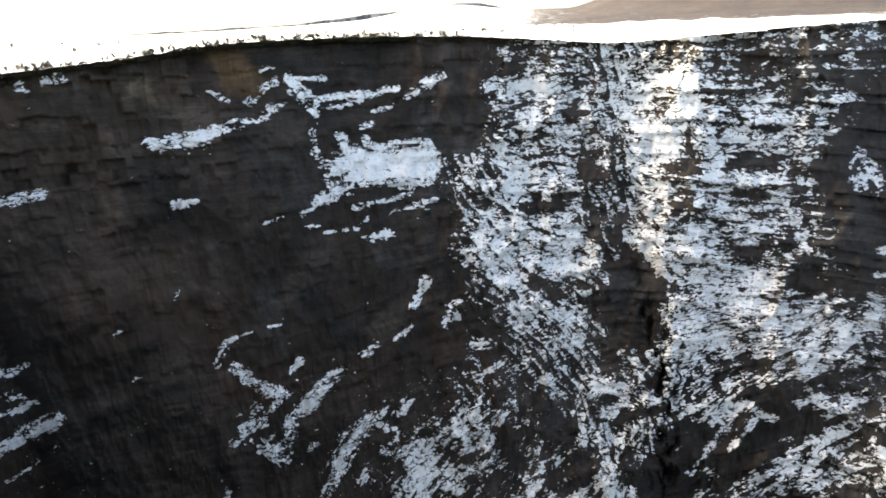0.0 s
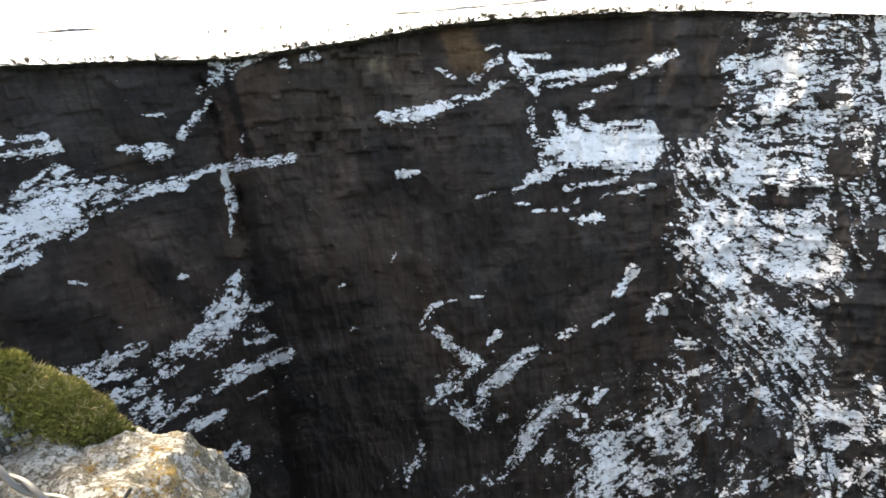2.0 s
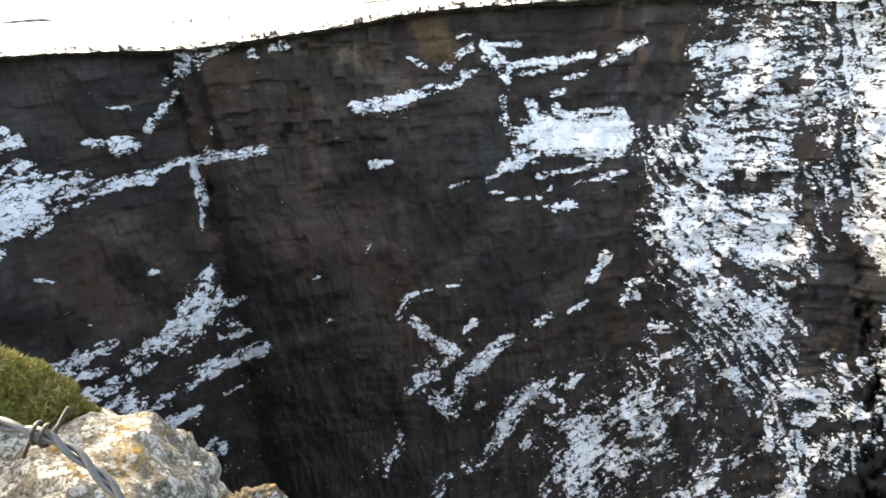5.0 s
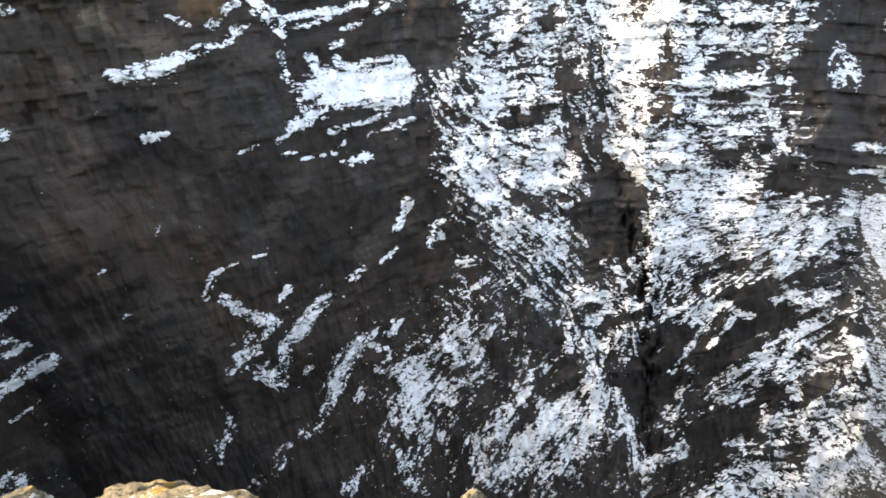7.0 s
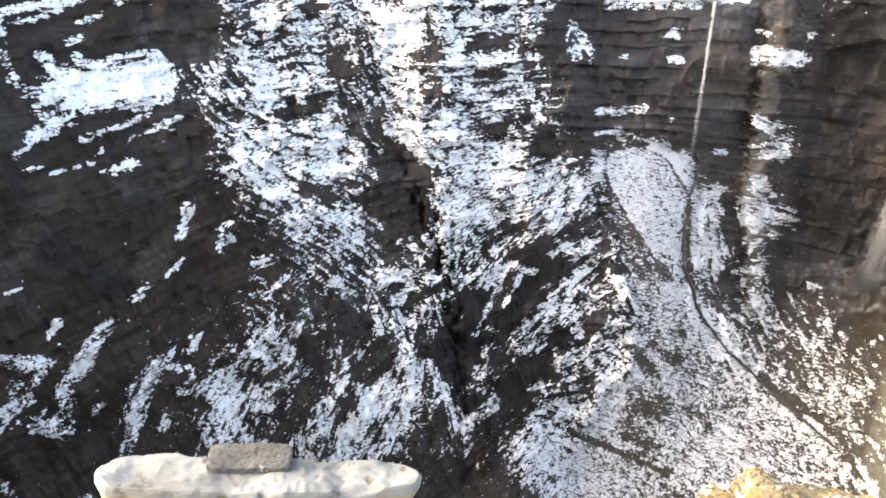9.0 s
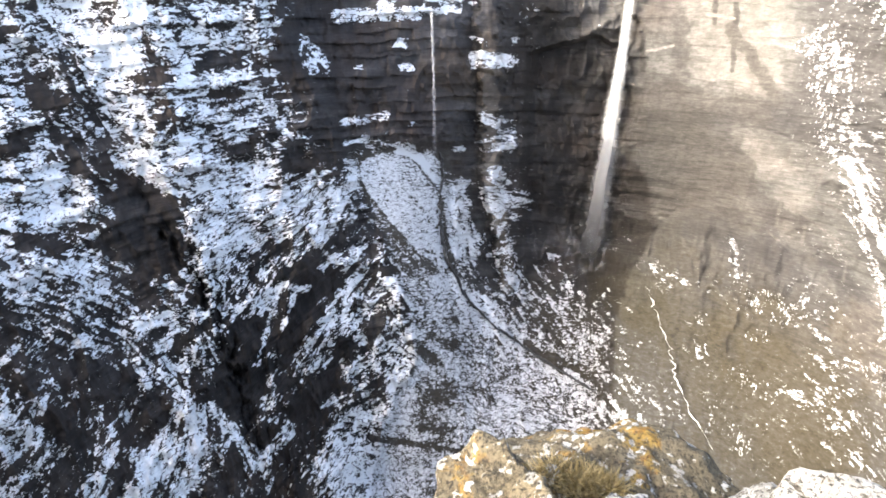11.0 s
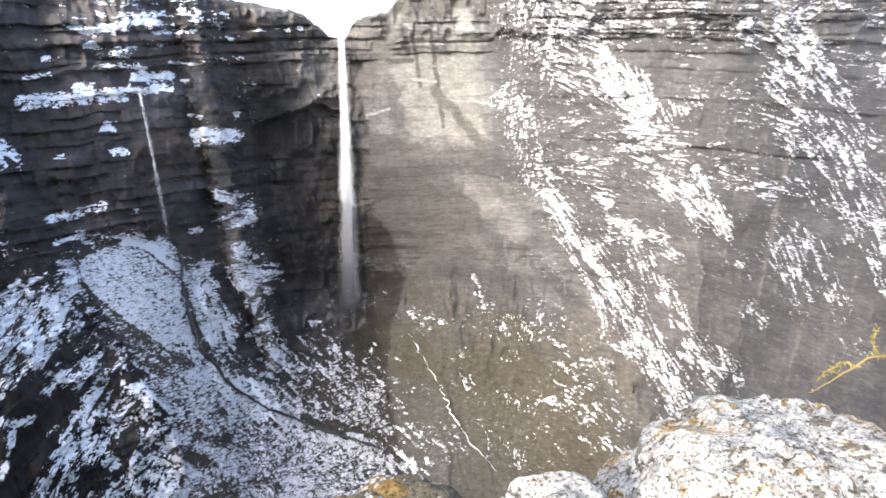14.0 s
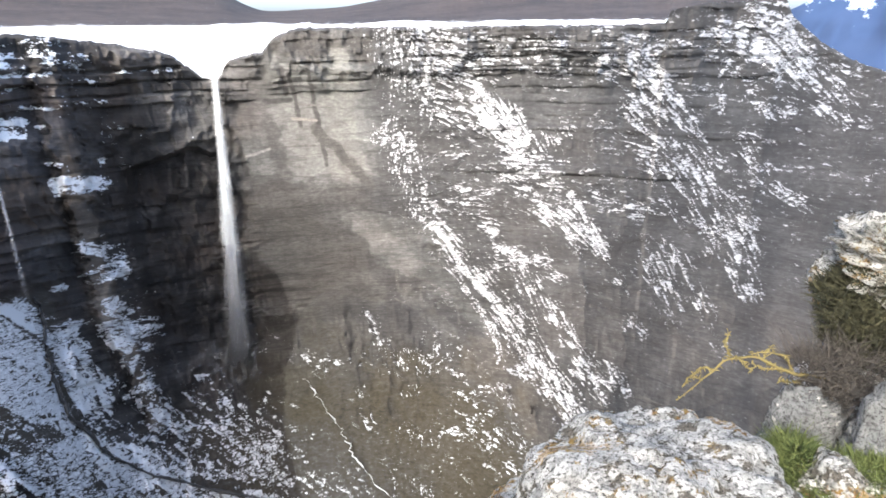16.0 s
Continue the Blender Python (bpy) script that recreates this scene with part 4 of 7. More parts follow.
paint([  # snow of the shaded cliff
    (-39.6, -21, -40.6, -23.7, 0.54, 1.2, 75), (-40.9, -23.3, -42.9, -25.3, 1.19, 1.05, 40), (-44.7, -25.9, -40.4, -23.7, 0.83, 0.9, 35),
    (-39.3, -23.8, -37.4, -23.8, 0.36, 1, 5), (-55.4, -25.3, -48.8, -25, 0.48, 1.05, 12), (-55.1, -26, -52.7, -26.5, 0.66, 1.1, 5),
    (-53.1, -28.4, -46.6, -27.4, 0.42, 0.85, 20), (-50.6, -29.5, -48.7, -29.4, 0.72, 1.1, 15), (-49.7, -31.6, -42, -29.4, 0.36, 0.95, 25),
    (-42, -29.4, -36.1, -28.4, 0.42, 1.1, 18), (-47.2, -32.5, -43.3, -32, 0.3, 0.85, 20), (-40.1, -26.6, -37.4, -26.7, 0.24, 1, 5),
    (-48, -26.3, -43.5, -25.2, 0.48, 0.9, 22)])
paint([  # snow of the shaded cliff
    (-43.1, -35.4, -42.2, -35.3, 0.48, 0.9, 20), (-40.6, -31.5, -39.3, -31.2, 0.24, 0.7, 10), (-51.7, -26.7, -50.1, -26.6, 0.36, 0.8, 10),
    (-44.1, -28.9, -40.7, -28.5, 0.3, 0.7, 15), (-52.8, -18.6, -51.3, -19.2, 0.24, 0.5, -20), (-44.7, -20.1, -44, -20.1, 0.24, 0.8, 0)])
paint([  # snow of the buttress
    (-24.4, -8.3, -20.3, -8.2, 0.6, 1.2, 5), (-21.3, -8, -16.7, -7.1, 0.36, 1.1, 14), (-18.2, -7.5, -16.3, -7.3, 0.24, 0.7, 8),
    (-15.7, -6.8, -14.2, -6.1, 0.48, 1.3, 25), (-16.6, -5.6, -14.3, -3.9, 0.36, 0.85, 42), (-15.2, -3, -14.3, -2.7, 0.24, 0.8, 30),
    (-19.7, -4.6, -18.1, -5.3, 0.3, 0.85, -20), (-35.9, -2.5, -34, -2.5, 0.36, 0.7, 5), (-33.1, -3.2, -30, -2.8, 0.3, 0.6, 12),
    (-13.1, -3.8, -10, -3.9, 0.3, 0.95, 0), (-12.8, -4.4, -11, -6.5, 0.6, 1.2, -45), (-11.5, -5.6, -6.9, -5.6, 0.42, 1.1, 3),
    (-6.9, -5.5, -3.8, -5.2, 0.36, 1.2, 8)])
paint([  # snow of the buttress
    (-10.5, -6.4, -7.8, -6.2, 0.24, 0.85, 5), (-11.5, -6.7, -11.3, -10.1, 0.42, 0.6, -80), (-6.4, -6.9, -4.2, -6.5, 0.24, 0.55, 8),
    (-2.6, -5.8, 0.2, -4.2, 0.42, 0.85, 30), (-6.8, -8.3, -6.2, -8.1, 0.36, 0.7, 0), (-8.9, -8.8, -8.4, -10.2, 0.42, 1.1, -50),
    (-6.6, -9.2, -5.7, -10.3, 0.36, 1.1, -40), (-10.8, -11.2, -8.3, -10.6, 0.48, 1, 15), (-8.9, -12.3, -2.1, -12, 1.19, 2.1, 2),
    (-6.6, -11.3, -1.3, -11.8, 0.95, 2.1, 0), (-5.8, -10.1, -1.8, -9.6, 0.24, 1.1, 5), (-4.7, -13.1, -2, -13, 0.48, 1.3, 0),
    (-1, -10.2, -1, -12.6, 0.48, 1.3, -75)])
paint([  # snow of the buttress
    (-9.7, -13.1, -8.8, -12.6, 0.54, 1.2, 25), (-11.4, -14.6, -9.3, -13.8, 0.48, 1.2, 22), (-13.2, -15.6, -12.1, -15.3, 0.18, 0.9, 10),
    (-8.3, -15.4, -3.2, -14.6, 0.24, 0.95, 7), (-3.6, -15.7, -0.4, -15, 0.3, 0.8, 8), (-12.5, -16.8, -11.7, -16.7, 0.18, 0.8, 0),
    (-7.7, -17.1, -6.8, -16, 0.24, 0.85, 40), (-7.2, -18.2, -5, -18, 0.36, 1.3, 2), (-11.2, -17.5, -9.1, -17.3, 0.15, 0.8, 2),
    (-8.2, -17.2, -7.1, -17.5, 0.24, 0.75, 0), (-4.9, -16.3, -4, -15.8, 0.24, 0.6, 10), (-23.8, -13.6, -22.2, -13.5, 0.3, 1.4, 0),
    (-16.3, -16, -14.8, -15.5, 0.18, 0.6, 15)])
paint([  # snow of the buttress
    (-22.6, -27.7, -21.7, -25.9, 0.3, 0.85, 60), (-21.7, -25.7, -19.1, -25.4, 0.18, 0.85, 8), (-17.5, -25.2, -16.3, -25.1, 0.15, 0.8, 0),
    (-21.2, -28, -19.9, -28.8, 0.42, 0.8, -20), (-22.6, -24, -22.4, -24.4, 0.3, 0.7, -30), (-20.4, -29.3, -17, -31.2, 0.42, 0.85, -35),
    (-18.4, -30.5, -17.2, -31, 0.36, 1.1, -15), (-15.8, -29.2, -14.9, -28.5, 0.3, 0.85, 40), (-15.2, -32.6, -12.4, -30.9, 0.54, 1.2, 28),
    (-12, -30, -10.2, -29.6, 0.24, 0.85, 10), (-8.7, -28.8, -7.1, -28, 0.36, 1.2, 24), (-5.1, -27.6, -3.6, -26.7, 0.24, 1.2, 25),
    (-17, -34.1, -15.7, -32.5, 0.36, 0.95, 52)])
paint([  # snow of the buttress
    (-21.8, -34.2, -19.2, -33.1, 0.36, 0.75, 28), (-20, -35.1, -18.1, -36.4, 0.42, 0.85, -40), (-18.8, -32.2, -17.4, -31.5, 0.3, 0.85, 30),
    (-21.2, -33.2, -19.8, -32.6, 0.24, 0.75, 25), (-2.9, -24.5, -1.7, -22.3, 0.42, 0.8, 58), (0, -26.2, 0.9, -25.8, 0.42, 1.2, 15),
    (0.3, -25, 1.3, -24.6, 0.3, 1, 15), (-18.8, -35.5, -16.4, -34.5, 0.3, 0.7, 30), (-5.2, -34.1, -4.4, -33.5, 0.36, 1.2, 35),
    (-11.7, -37.1, -8.4, -34.7, 0.36, 1.1, 38), (-8.4, -34.7, -6.9, -33.8, 0.24, 0.85, 30), (-7.8, -34.9, -5.6, -35.5, 0.3, 0.8, -25),
    (-13.7, -39.5, -11.9, -37.5, 0.3, 1.05, 52)])
paint([  # snow of the buttress
    (-15, -36, -14.3, -35.6, 0.24, 0.8, 30), (-10, -39.2, -9.2, -38.2, 0.36, 0.85, 50), (-6.2, -37.6, -5.7, -37.1, 0.3, 0.8, 30),
    (-3.4, -38.7, -2.6, -37.2, 1.01, 1.1, 50), (-0.3, -36.2, 2.1, -35.1, 0.48, 0.85, 20), (1.5, -35.7, 2.5, -35, 0.66, 1.2, 30),
    (-23.7, -37.9, -25.9, -41, 0.24, 0.65, 62), (-16.1, -41, -14.5, -40.3, 0.36, 0.7, 30), (-7.2, -37, -2.4, -35.5, 0.36, 0.5, 20),
    (-30.6, -23.4, -30, -23.1, 0.24, 0.8, 10), (-29.8, -27.1, -29.3, -27.1, 0.18, 0.7, 0), (-25.1, -21.3, -24.7, -20.7, 0.18, 0.7, 60)])
paint([  # snow on the shelf over the small fall
    (37.9, -6.6, 39.5, -6.4, 0.21, 0.9, 8), (37.4, -8.6, 42.7, -8.4, 0.26, 0.95, 12), (41.2, -7.5, 42.3, -7.5, 0.36, 1.3, 5),
    (42.5, -8, 47.6, -8, 0.31, 1.3, 4), (45.5, -7.1, 47.9, -7.1, 0.36, 1.3, 2), (44.4, -5.9, 46.1, -6.4, 0.26, 1.2, -20),
    (42.1, -3.1, 45.3, -3.4, 0.36, 1.3, -3), (45.4, -2.8, 47.6, -2.8, 0.41, 1.3, 0), (47.3, -3.7, 50.4, -3.7, 0.16, 0.8, 0),
    (42.2, -4.5, 42.9, -4.4, 0.21, 0.8, 0), (47.1, -4.8, 48.5, -4.7, 0.16, 0.8, 0), (51.9, -5.8, 53.8, -5.8, 0.16, 0.9, 0),
    (48.7, -7.5, 49.3, -7.4, 0.21, 0.8, 0)])
paint([  # snow on the shelf over the small fall
    (52.1, -4, 53.5, -4.7, 0.16, 0.75, -20), (35.4, -11.3, 35.8, -12.2, 0.73, 0.6, -50), (42.5, -6, 44, -6, 0.16, 0.8, 3),
    (39.3, -5.3, 39.8, -5.2, 0.16, 0.7, 0), (42.4, -10.9, 43.1, -10.9, 0.16, 1.1, 0), (43.1, -12.8, 43.7, -12.9, 0.16, 0.8, 0),
    (43.3, -5, 45.8, -5, 0.26, 0.6, 0), (48.2, -6, 50, -6.2, 0.16, 0.6, 0), (54.9, -3.8, 59.1, -3.7, 0.16, 0.6, 0)])
paint([  # snow specks on the scree
    (75.9, -30.3, 82.4, -30.4, 1.28, 0.2, -20), (84.2, -35.4, 88.6, -37.6, 1.18, 0.32, -25), (77.4, -36.3, 79.9, -37, 0.69, 0.22, -20),
    (85.7, -33.6, 88.1, -32.8, 0.59, 0.3, 10), (72.8, -32.6, 73.7, -36.5, 0.59, 0.2, -60), (88.7, -39, 90.9, -40.5, 0.69, 0.32, -30),
    (78.2, -40.9, 80.1, -41.9, 0.59, 0.24, -30), (68.4, -30.2, 73, -30.1, 0.89, 0.17, -20), (77.5, -33.3, 78.8, -32.9, 0.49, 0.26, 0),
    (64.2, -27.7, 68.4, -29.7, 0.98, 0.17, -40), (80, -30.4, 82.4, -29.4, 0.49, 0.32, 10), (73.8, -26.1, 75.9, -30.3, 0.69, 0.17, -70),
    (75.4, -39, 75.9, -41.3, 0.49, 0.2, -60)])
paint([  # snow specks on the scree
    (62, -31.8, 72.2, -40.6, 1.55, 0.08, -40), (60.3, -32.4, 63.1, -35.7, 0.69, 0.48, -40), (62, -35.1, 67.3, -39.6, 0.69, 0.42, -38),
    (65.2, -37.5, 70.8, -41.4, 0.44, 0.29, -35), (58.9, -34, 60.7, -36.2, 0.59, 0.53, -40)])

paint([  # gullies of the sunlit wall
    (79, -2.3, 82.5, -5, 2.34, 0.72, -20), (82, -5.4, 85, -6.7, 0.94, 0.75, -25), (81.2, -7.6, 85.1, -10.2, 0.83, 0.6, -30),
    (97.5, -3, 99.9, -4.8, 0.94, 0.8, -40), (99.3, -7.2, 104.4, -12.1, 1.25, 0.62, -48), (104.4, -12.1, 108.4, -17.9, 1.14, 0.55, -55),
    (108.4, -17.9, 110, -21.9, 0.73, 0.5, -60), (85.5, -7.4, 87.6, -10.4, 0.94, 0.85, -50), (95, -1.7, 97.4, -2.4, 0.73, 0.6, -10),
    (89.7, -22.1, 91.5, -26.1, 0.73, 0.5, -60), (101.7, -20.7, 104.1, -24, 1.04, 0.45, -60)])
paint([  # snow at the bottom of the fan
    (35.2, -47.5, 42.0, -48.6, 1.5, 0.95, -20), (36.6, -45.4, 48.1, -47.0, 0.28, 0.0, -15)])
# old snow tongue, rounded above and drawn out below
wave = 0.25 * fbm(AZ * 0.9, EL * 0.9, 3, 95)
t_left = wave + curve(EL, [(-32, 46.3), (-28.6, 43.0), (-25.9, 40.5), (-23.5, 38.9), (-21.6, 38.2), (-20.6, 38.7), (-20.1, 40.3)])
t_right = wave + curve(EL, [(-32, 46.6), (-26.3, 46.0), (-23.9, 45.6), (-22.6, 44.7), (-20.6, 42.8), (-20.1, 41.2)])
TONGUE = sstep(t_left - 0.12, t_left + 0.12, AZ) * sstep(t_right + 0.12, t_right - 0.12, AZ) * sstep(-20.0, -20.2, EL + 0.2 * wave) * sstep(-32, -31.5, EL)
beside = (1 - TONGUE) * sstep(37.4, 38.2, AZ) * sstep(t_right + 0.6, t_right + 0.2, AZ) * sstep(-31.8, -30.5, EL) * sstep(-19.2, -19.6, EL)
COVER += (1.25 - COVER) * TONGUE + (0.26 - COVER) * beside

# streaks of snow that follow the beds and gullies
ANGLE = 0.5 * np.arctan2(turn_y, turn_x)
grain, total = np.zeros_like(EL), np.zeros_like(EL)
for k, a in enumerate(np.radians(np.arange(-75, 90, 15))):
    weight = np.clip(np.cos(ANGLE - a), 0, 1) ** 40 + np.clip(-np.cos(ANGLE - a), 0, 1) ** 40
    u, v = UU * math.cos(a) + VV * math.sin(a), VV * math.cos(a) - UU * math.sin(a)
    u = u / (1 + 1.4 * sstep(74, 82, AZ))
    row = v / 0.80 + 0.45 * fbm(u / 2.2, v / 1.5, 3, 60 + 10 * k) + 0.3 * vnoise(v / 2.3, 0.5, 65 + k)
    i_row = np.floor(row)
    streak = 0.85 * (0.5 - (row - i_row)) + 0.55 * vnoise(u / 0.9 + i_row * 13.7, i_row * 5.1, 210 + k) + 0.30 * vnoise(u / 0.45 + i_row * 3.1, i_row * 2.3, 230 + k)
    streak += 0.50 * fbm(u / 0.5, v / 0.32, 3, 200 + 10 * k, 0.7) + 0.40 * fbm(u / 2.4, v / 1.2, 2, 300 + 10 * k)
    streak -= 0.35 * sstep(0.14, 0.0, abs(fbm(u / 1.1, v / 0.35, 3, 400 + 10 * k, 0.6)))
    grain += weight * streak
    total += weight ** 2
grain /= np.sqrt(total + 1e-3)
grain = (0.95 * grain + 0.12 * fbm(UU / 5, VV / 3, 3, 71)) * (0.45 + 0.55 * np.maximum(CLIFFNESS, sstep(62, 66, AZ)))

# ledges: beds of uneven thickness, broken along their length
beds = np.cumsum(1.5 + 7.0 * np.random.rand(160) ** 2.2) - 420
bw = BED + 2.2 * fbm(S / 38, Z / 60, 3, 5) + 0.8 * fbm(S / 8, Z / 30, 3, 6)
i_bed = np.clip(np.searchsorted(beds, bw.ravel()).reshape(bw.shape), 1, len(beds) - 1)
thick = beds[i_bed] - beds[i_bed - 1]
saw = (bw - beds[i_bed - 1]) / thick
broken = sstep(-0.25, 0.45, vnoise(S / 22 + i_bed * 7.3, i_bed * 3.7, 9) + 0.35 * vnoise(S / 6, i_bed * 1.9, 10))
wall_amp = curve(az, [(-92, 0.25), (-38, 0.2), (-15, 0.14), (4, 0.4), (20, 0.7), (34, 0.75), (37, 0.9), (52, 0.7), (64, 0.22), (76, 0.2), (84, 0.42), (160, 0.45)]) * (1 - 0.6 * sstep(78, 84, AZ) * sstep(-9, -16, EL)) * (1 + 0.9 * sstep(64, 67, AZ) * sstep(-7, -4, EL))
ledge = sstep(0.0, 0.95, 1 - saw) * np.minimum(thick, 6) * 0.55 * broken * wall_amp
ribs = fbm(S / 10 + Z / 60, Z / 45, 4, 41) * 2.0 + fbm(S / 32, Z / 60, 3, 43) * 6.0 + fbm(S / 3.0, Z / 6, 3, 47) * 0.9
blocks = (1 + 2.4 * sstep(-38, -35, AZ) * sstep(-18, -24, AZ) * sstep(-16, -11, EL)) * vnoise(np.floor(S / 4.5 + 0.8 * vnoise(S / 9, i_bed, 2)), i_bed * 1.0, 77) * 0.8
CRAGGY = 1 - 0.55 * sstep(6, -4, AZ)
crag = CRAGGY * ((1 - abs(fbm(S / 17, Z / 24, 4, 141))) ** 3 * 5.0 + (1 - abs(fbm(S / 5 + Z / 30, Z / 8, 3, 151))) ** 3 * 1.6)
SMOOTH = 1 - 0.88 * sstep(62.5, 66, AZ) * sstep(82, 76, AZ) * sstep(-28, -23, EL) - 0.72 * sstep(76, 84, AZ)
SMOOTH = SMOOTH + (1 - SMOOTH) * sstep(-6.5, -3.5, EL)
push = (ledge * (0.1 + 0.9 * SMOOTH) + (ribs + crag) * SMOOTH + blocks * CLIFFNESS * (0.1 + 0.9 * SMOOTH)) * (0.3 + 0.7 * CLIFFNESS) * (1 - 0.75 * FAN)
lie = sstep(0.3, 0.75, COVER + grain * (0.42 + 0.58 * sstep(-0.08, 0.22, COVER)))
push += lie * 0.35 * CLIFFNESS - 6.0 * sstep(44, 34, AZ)
SLABS = [(-2.2, -3.5, 2.6, 40, 66.5), (-3.8, -4.5, 3.4, 40, 66.5), (-4.75, -5.4, 2.6, 40, 68), (-5.65, -6.3, 3.2, 40, 66), (-2.5, -3.4, 1.6, 66, 76), (-3.7, -4.9, 2.2, 66, 76), (-5.2, -5.9, 1.6, 66, 76),
         (-1.2, -1.75, 1.8, 77, 112), (-1.95, -2.4, 1.4, 77, 112), (-2.6, -3.0, 1.8, 77, 112), (-3.25, -3.9, 1.4, 77, 112), (-4.1, -4.6, 1.8, 77, 112), (-6.5, -7.0, 1.0, 80, 112), (-9.0, -9.5, 1.2, 80, 112), (-12.4, -13.2, 2.0, 83, 104)]
bow = EL + 0.22 * fbm(AZ / 5, EL * 0.2, 3, 501) + 0.05 * fbm(AZ * 1.3, EL, 2, 503)
for e0, e1, deep, a0, a1 in SLABS:
    run = sstep(a0, a0 + 1.5, AZ) * sstep(a1, a1 - 1.5, AZ) * np.clip(0.75 + 1.1 * fbm(AZ * 0.55, e0, 3, 507), 0, 1.25)
    push += deep * run * sstep(e0 + 0.10, e0 - 0.02, bow) * sstep(e1 - 0.05, e1 + 0.05, bow)
for a0, e0, a1, e1, w, deep in ((50.2, -4, 50.5, -12, 0.9, 9), (50.5, -12, 51.0, -23, 0.75, 9), (51.0, -23, 53.3, -32, 0.6, 8)):
    cut, g = stripe(a0, e0, a1, e1, w)
    push[cut] = np.maximum(push[cut], push[cut] * 0.5 + deep * np.minimum(1, 1.6 * g))
CAVE = sstep(53.6, 55.0, AZ) * sstep(62.6, 60.8, AZ) * sstep(0.15, -0.35, EL + 10.0 + 0.30 * abs(AZ - 59.4) + 0.25 * fbm(AZ * 0.9, 0.3, 3, 509)) * sstep(-30.5, -26, EL)
push -= 10 * CAVE
# dark chimney that splits the snowy cliff
for a0, e0, a1, e1, w, deep in ((18.2, -21, 19.6, -24.5, 0.5, 3), (19.6, -24.5, 21.9, -29, 0.6, 5), (21.9, -29, 22.6, -37, 0.65, 6), (22.6, -37, 23.4, -44, 0.6, 4), (-39.6, -4, -38.3, -14, 0.4, 4), (-38.3, -14, -38.6, -24, 0.35, 3)):
    cut, g = stripe(a0, e0, a1, e1, w)
    g = g * np.clip(0.65 + 2.0 * fbm(S[cut] / 3.0, Z[cut] / 4, 4, 33, 0.6), 0, 1.6)
    push[cut] -= deep * g
    COVER[cut] -= 0.5 * g
edge = np.minimum(1, (np.arange(EL.shape[0]) / 4.0))[:, None]
RR2 = RR - push * edge * np.clip(RR / 240, 0.8, 1.6)
SNOWV = COVER + grain * (0.28 - 0.06 * sstep(76, 82, AZ) + (0.72 + 0.06 * sstep(76, 82, AZ)) * sstep(-0.08, 0.22, COVER)) + 0.10 * sstep(0.75, 0.98, saw) * broken + 0.10 * (vnoise(S / 1.4, Z / 1.4, 3)) * sstep(84, 76, AZ)
SNOWV = SNOWV + (np.clip(SNOWV, 0.9, 1.2) - SNOWV) * TONGUE
SNOWV -= TONGUE * 1.2 * sstep(0.36, 0.58, fbm(AZ * 3.4, EL * 5.0, 3, 91, 0.7) + 0.3 * fbm(AZ * 0.6, EL * 0.7, 2, 93) + 0.06 * (AZ - 42))
TINT = np.ones(EL.shape + (4,))
# left walls: browner rock, with the shaded side's darkness put into its colour
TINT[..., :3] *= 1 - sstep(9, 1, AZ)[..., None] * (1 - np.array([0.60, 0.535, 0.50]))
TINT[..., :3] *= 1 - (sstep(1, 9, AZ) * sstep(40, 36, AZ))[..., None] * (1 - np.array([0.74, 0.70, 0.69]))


def stain_and_shade(rows):
    """Colour of the rock along stripes, its own stains and painted shade: two ends, half width, red, green and blue
    against the common grey.
    """
    for a0, e0, a1, e1, w, r, g, b in rows:
        cut, k = stripe(a0, e0, a1, e1, w)
        k = (k * np.clip(1 + 0.6 * fbm(S[cut] / 12, Z[cut] / 14, 3, 15), 0, 1))[..., None]
        k = 0.45 * k + 0.55 * sstep(0.30, 0.58, k)
        TINT[cut][..., :3] += (np.array([r, g, b]) - TINT[cut][..., :3]) * k


stain_and_shade([  # pale wall by the waterfall, the fall's curved shadow painted on it
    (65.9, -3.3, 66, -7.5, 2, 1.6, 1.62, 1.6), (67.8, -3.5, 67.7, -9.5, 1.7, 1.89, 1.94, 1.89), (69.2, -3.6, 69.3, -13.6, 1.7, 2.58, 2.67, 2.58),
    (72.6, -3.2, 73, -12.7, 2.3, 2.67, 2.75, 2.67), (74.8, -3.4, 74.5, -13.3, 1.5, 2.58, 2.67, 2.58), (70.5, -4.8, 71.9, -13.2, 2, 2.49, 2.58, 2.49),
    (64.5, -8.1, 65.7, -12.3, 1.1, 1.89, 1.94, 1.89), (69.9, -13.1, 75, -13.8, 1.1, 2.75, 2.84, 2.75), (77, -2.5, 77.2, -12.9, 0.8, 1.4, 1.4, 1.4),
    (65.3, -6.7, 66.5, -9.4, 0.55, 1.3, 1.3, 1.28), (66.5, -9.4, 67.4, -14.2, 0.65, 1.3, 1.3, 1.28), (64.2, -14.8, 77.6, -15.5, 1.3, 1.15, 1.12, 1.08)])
stain_and_shade([  # pale wall by the waterfall; dark band below holds brown rock and painted shadow
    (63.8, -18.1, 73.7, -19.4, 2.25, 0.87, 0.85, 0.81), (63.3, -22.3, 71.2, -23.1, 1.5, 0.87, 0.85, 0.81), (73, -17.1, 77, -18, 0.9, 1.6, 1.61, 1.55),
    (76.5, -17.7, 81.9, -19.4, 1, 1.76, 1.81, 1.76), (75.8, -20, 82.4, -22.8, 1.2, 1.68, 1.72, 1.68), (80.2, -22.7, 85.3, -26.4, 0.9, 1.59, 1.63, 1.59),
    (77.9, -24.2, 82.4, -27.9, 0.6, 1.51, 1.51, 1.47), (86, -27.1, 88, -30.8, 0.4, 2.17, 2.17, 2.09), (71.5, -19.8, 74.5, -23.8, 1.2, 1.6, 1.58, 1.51)])
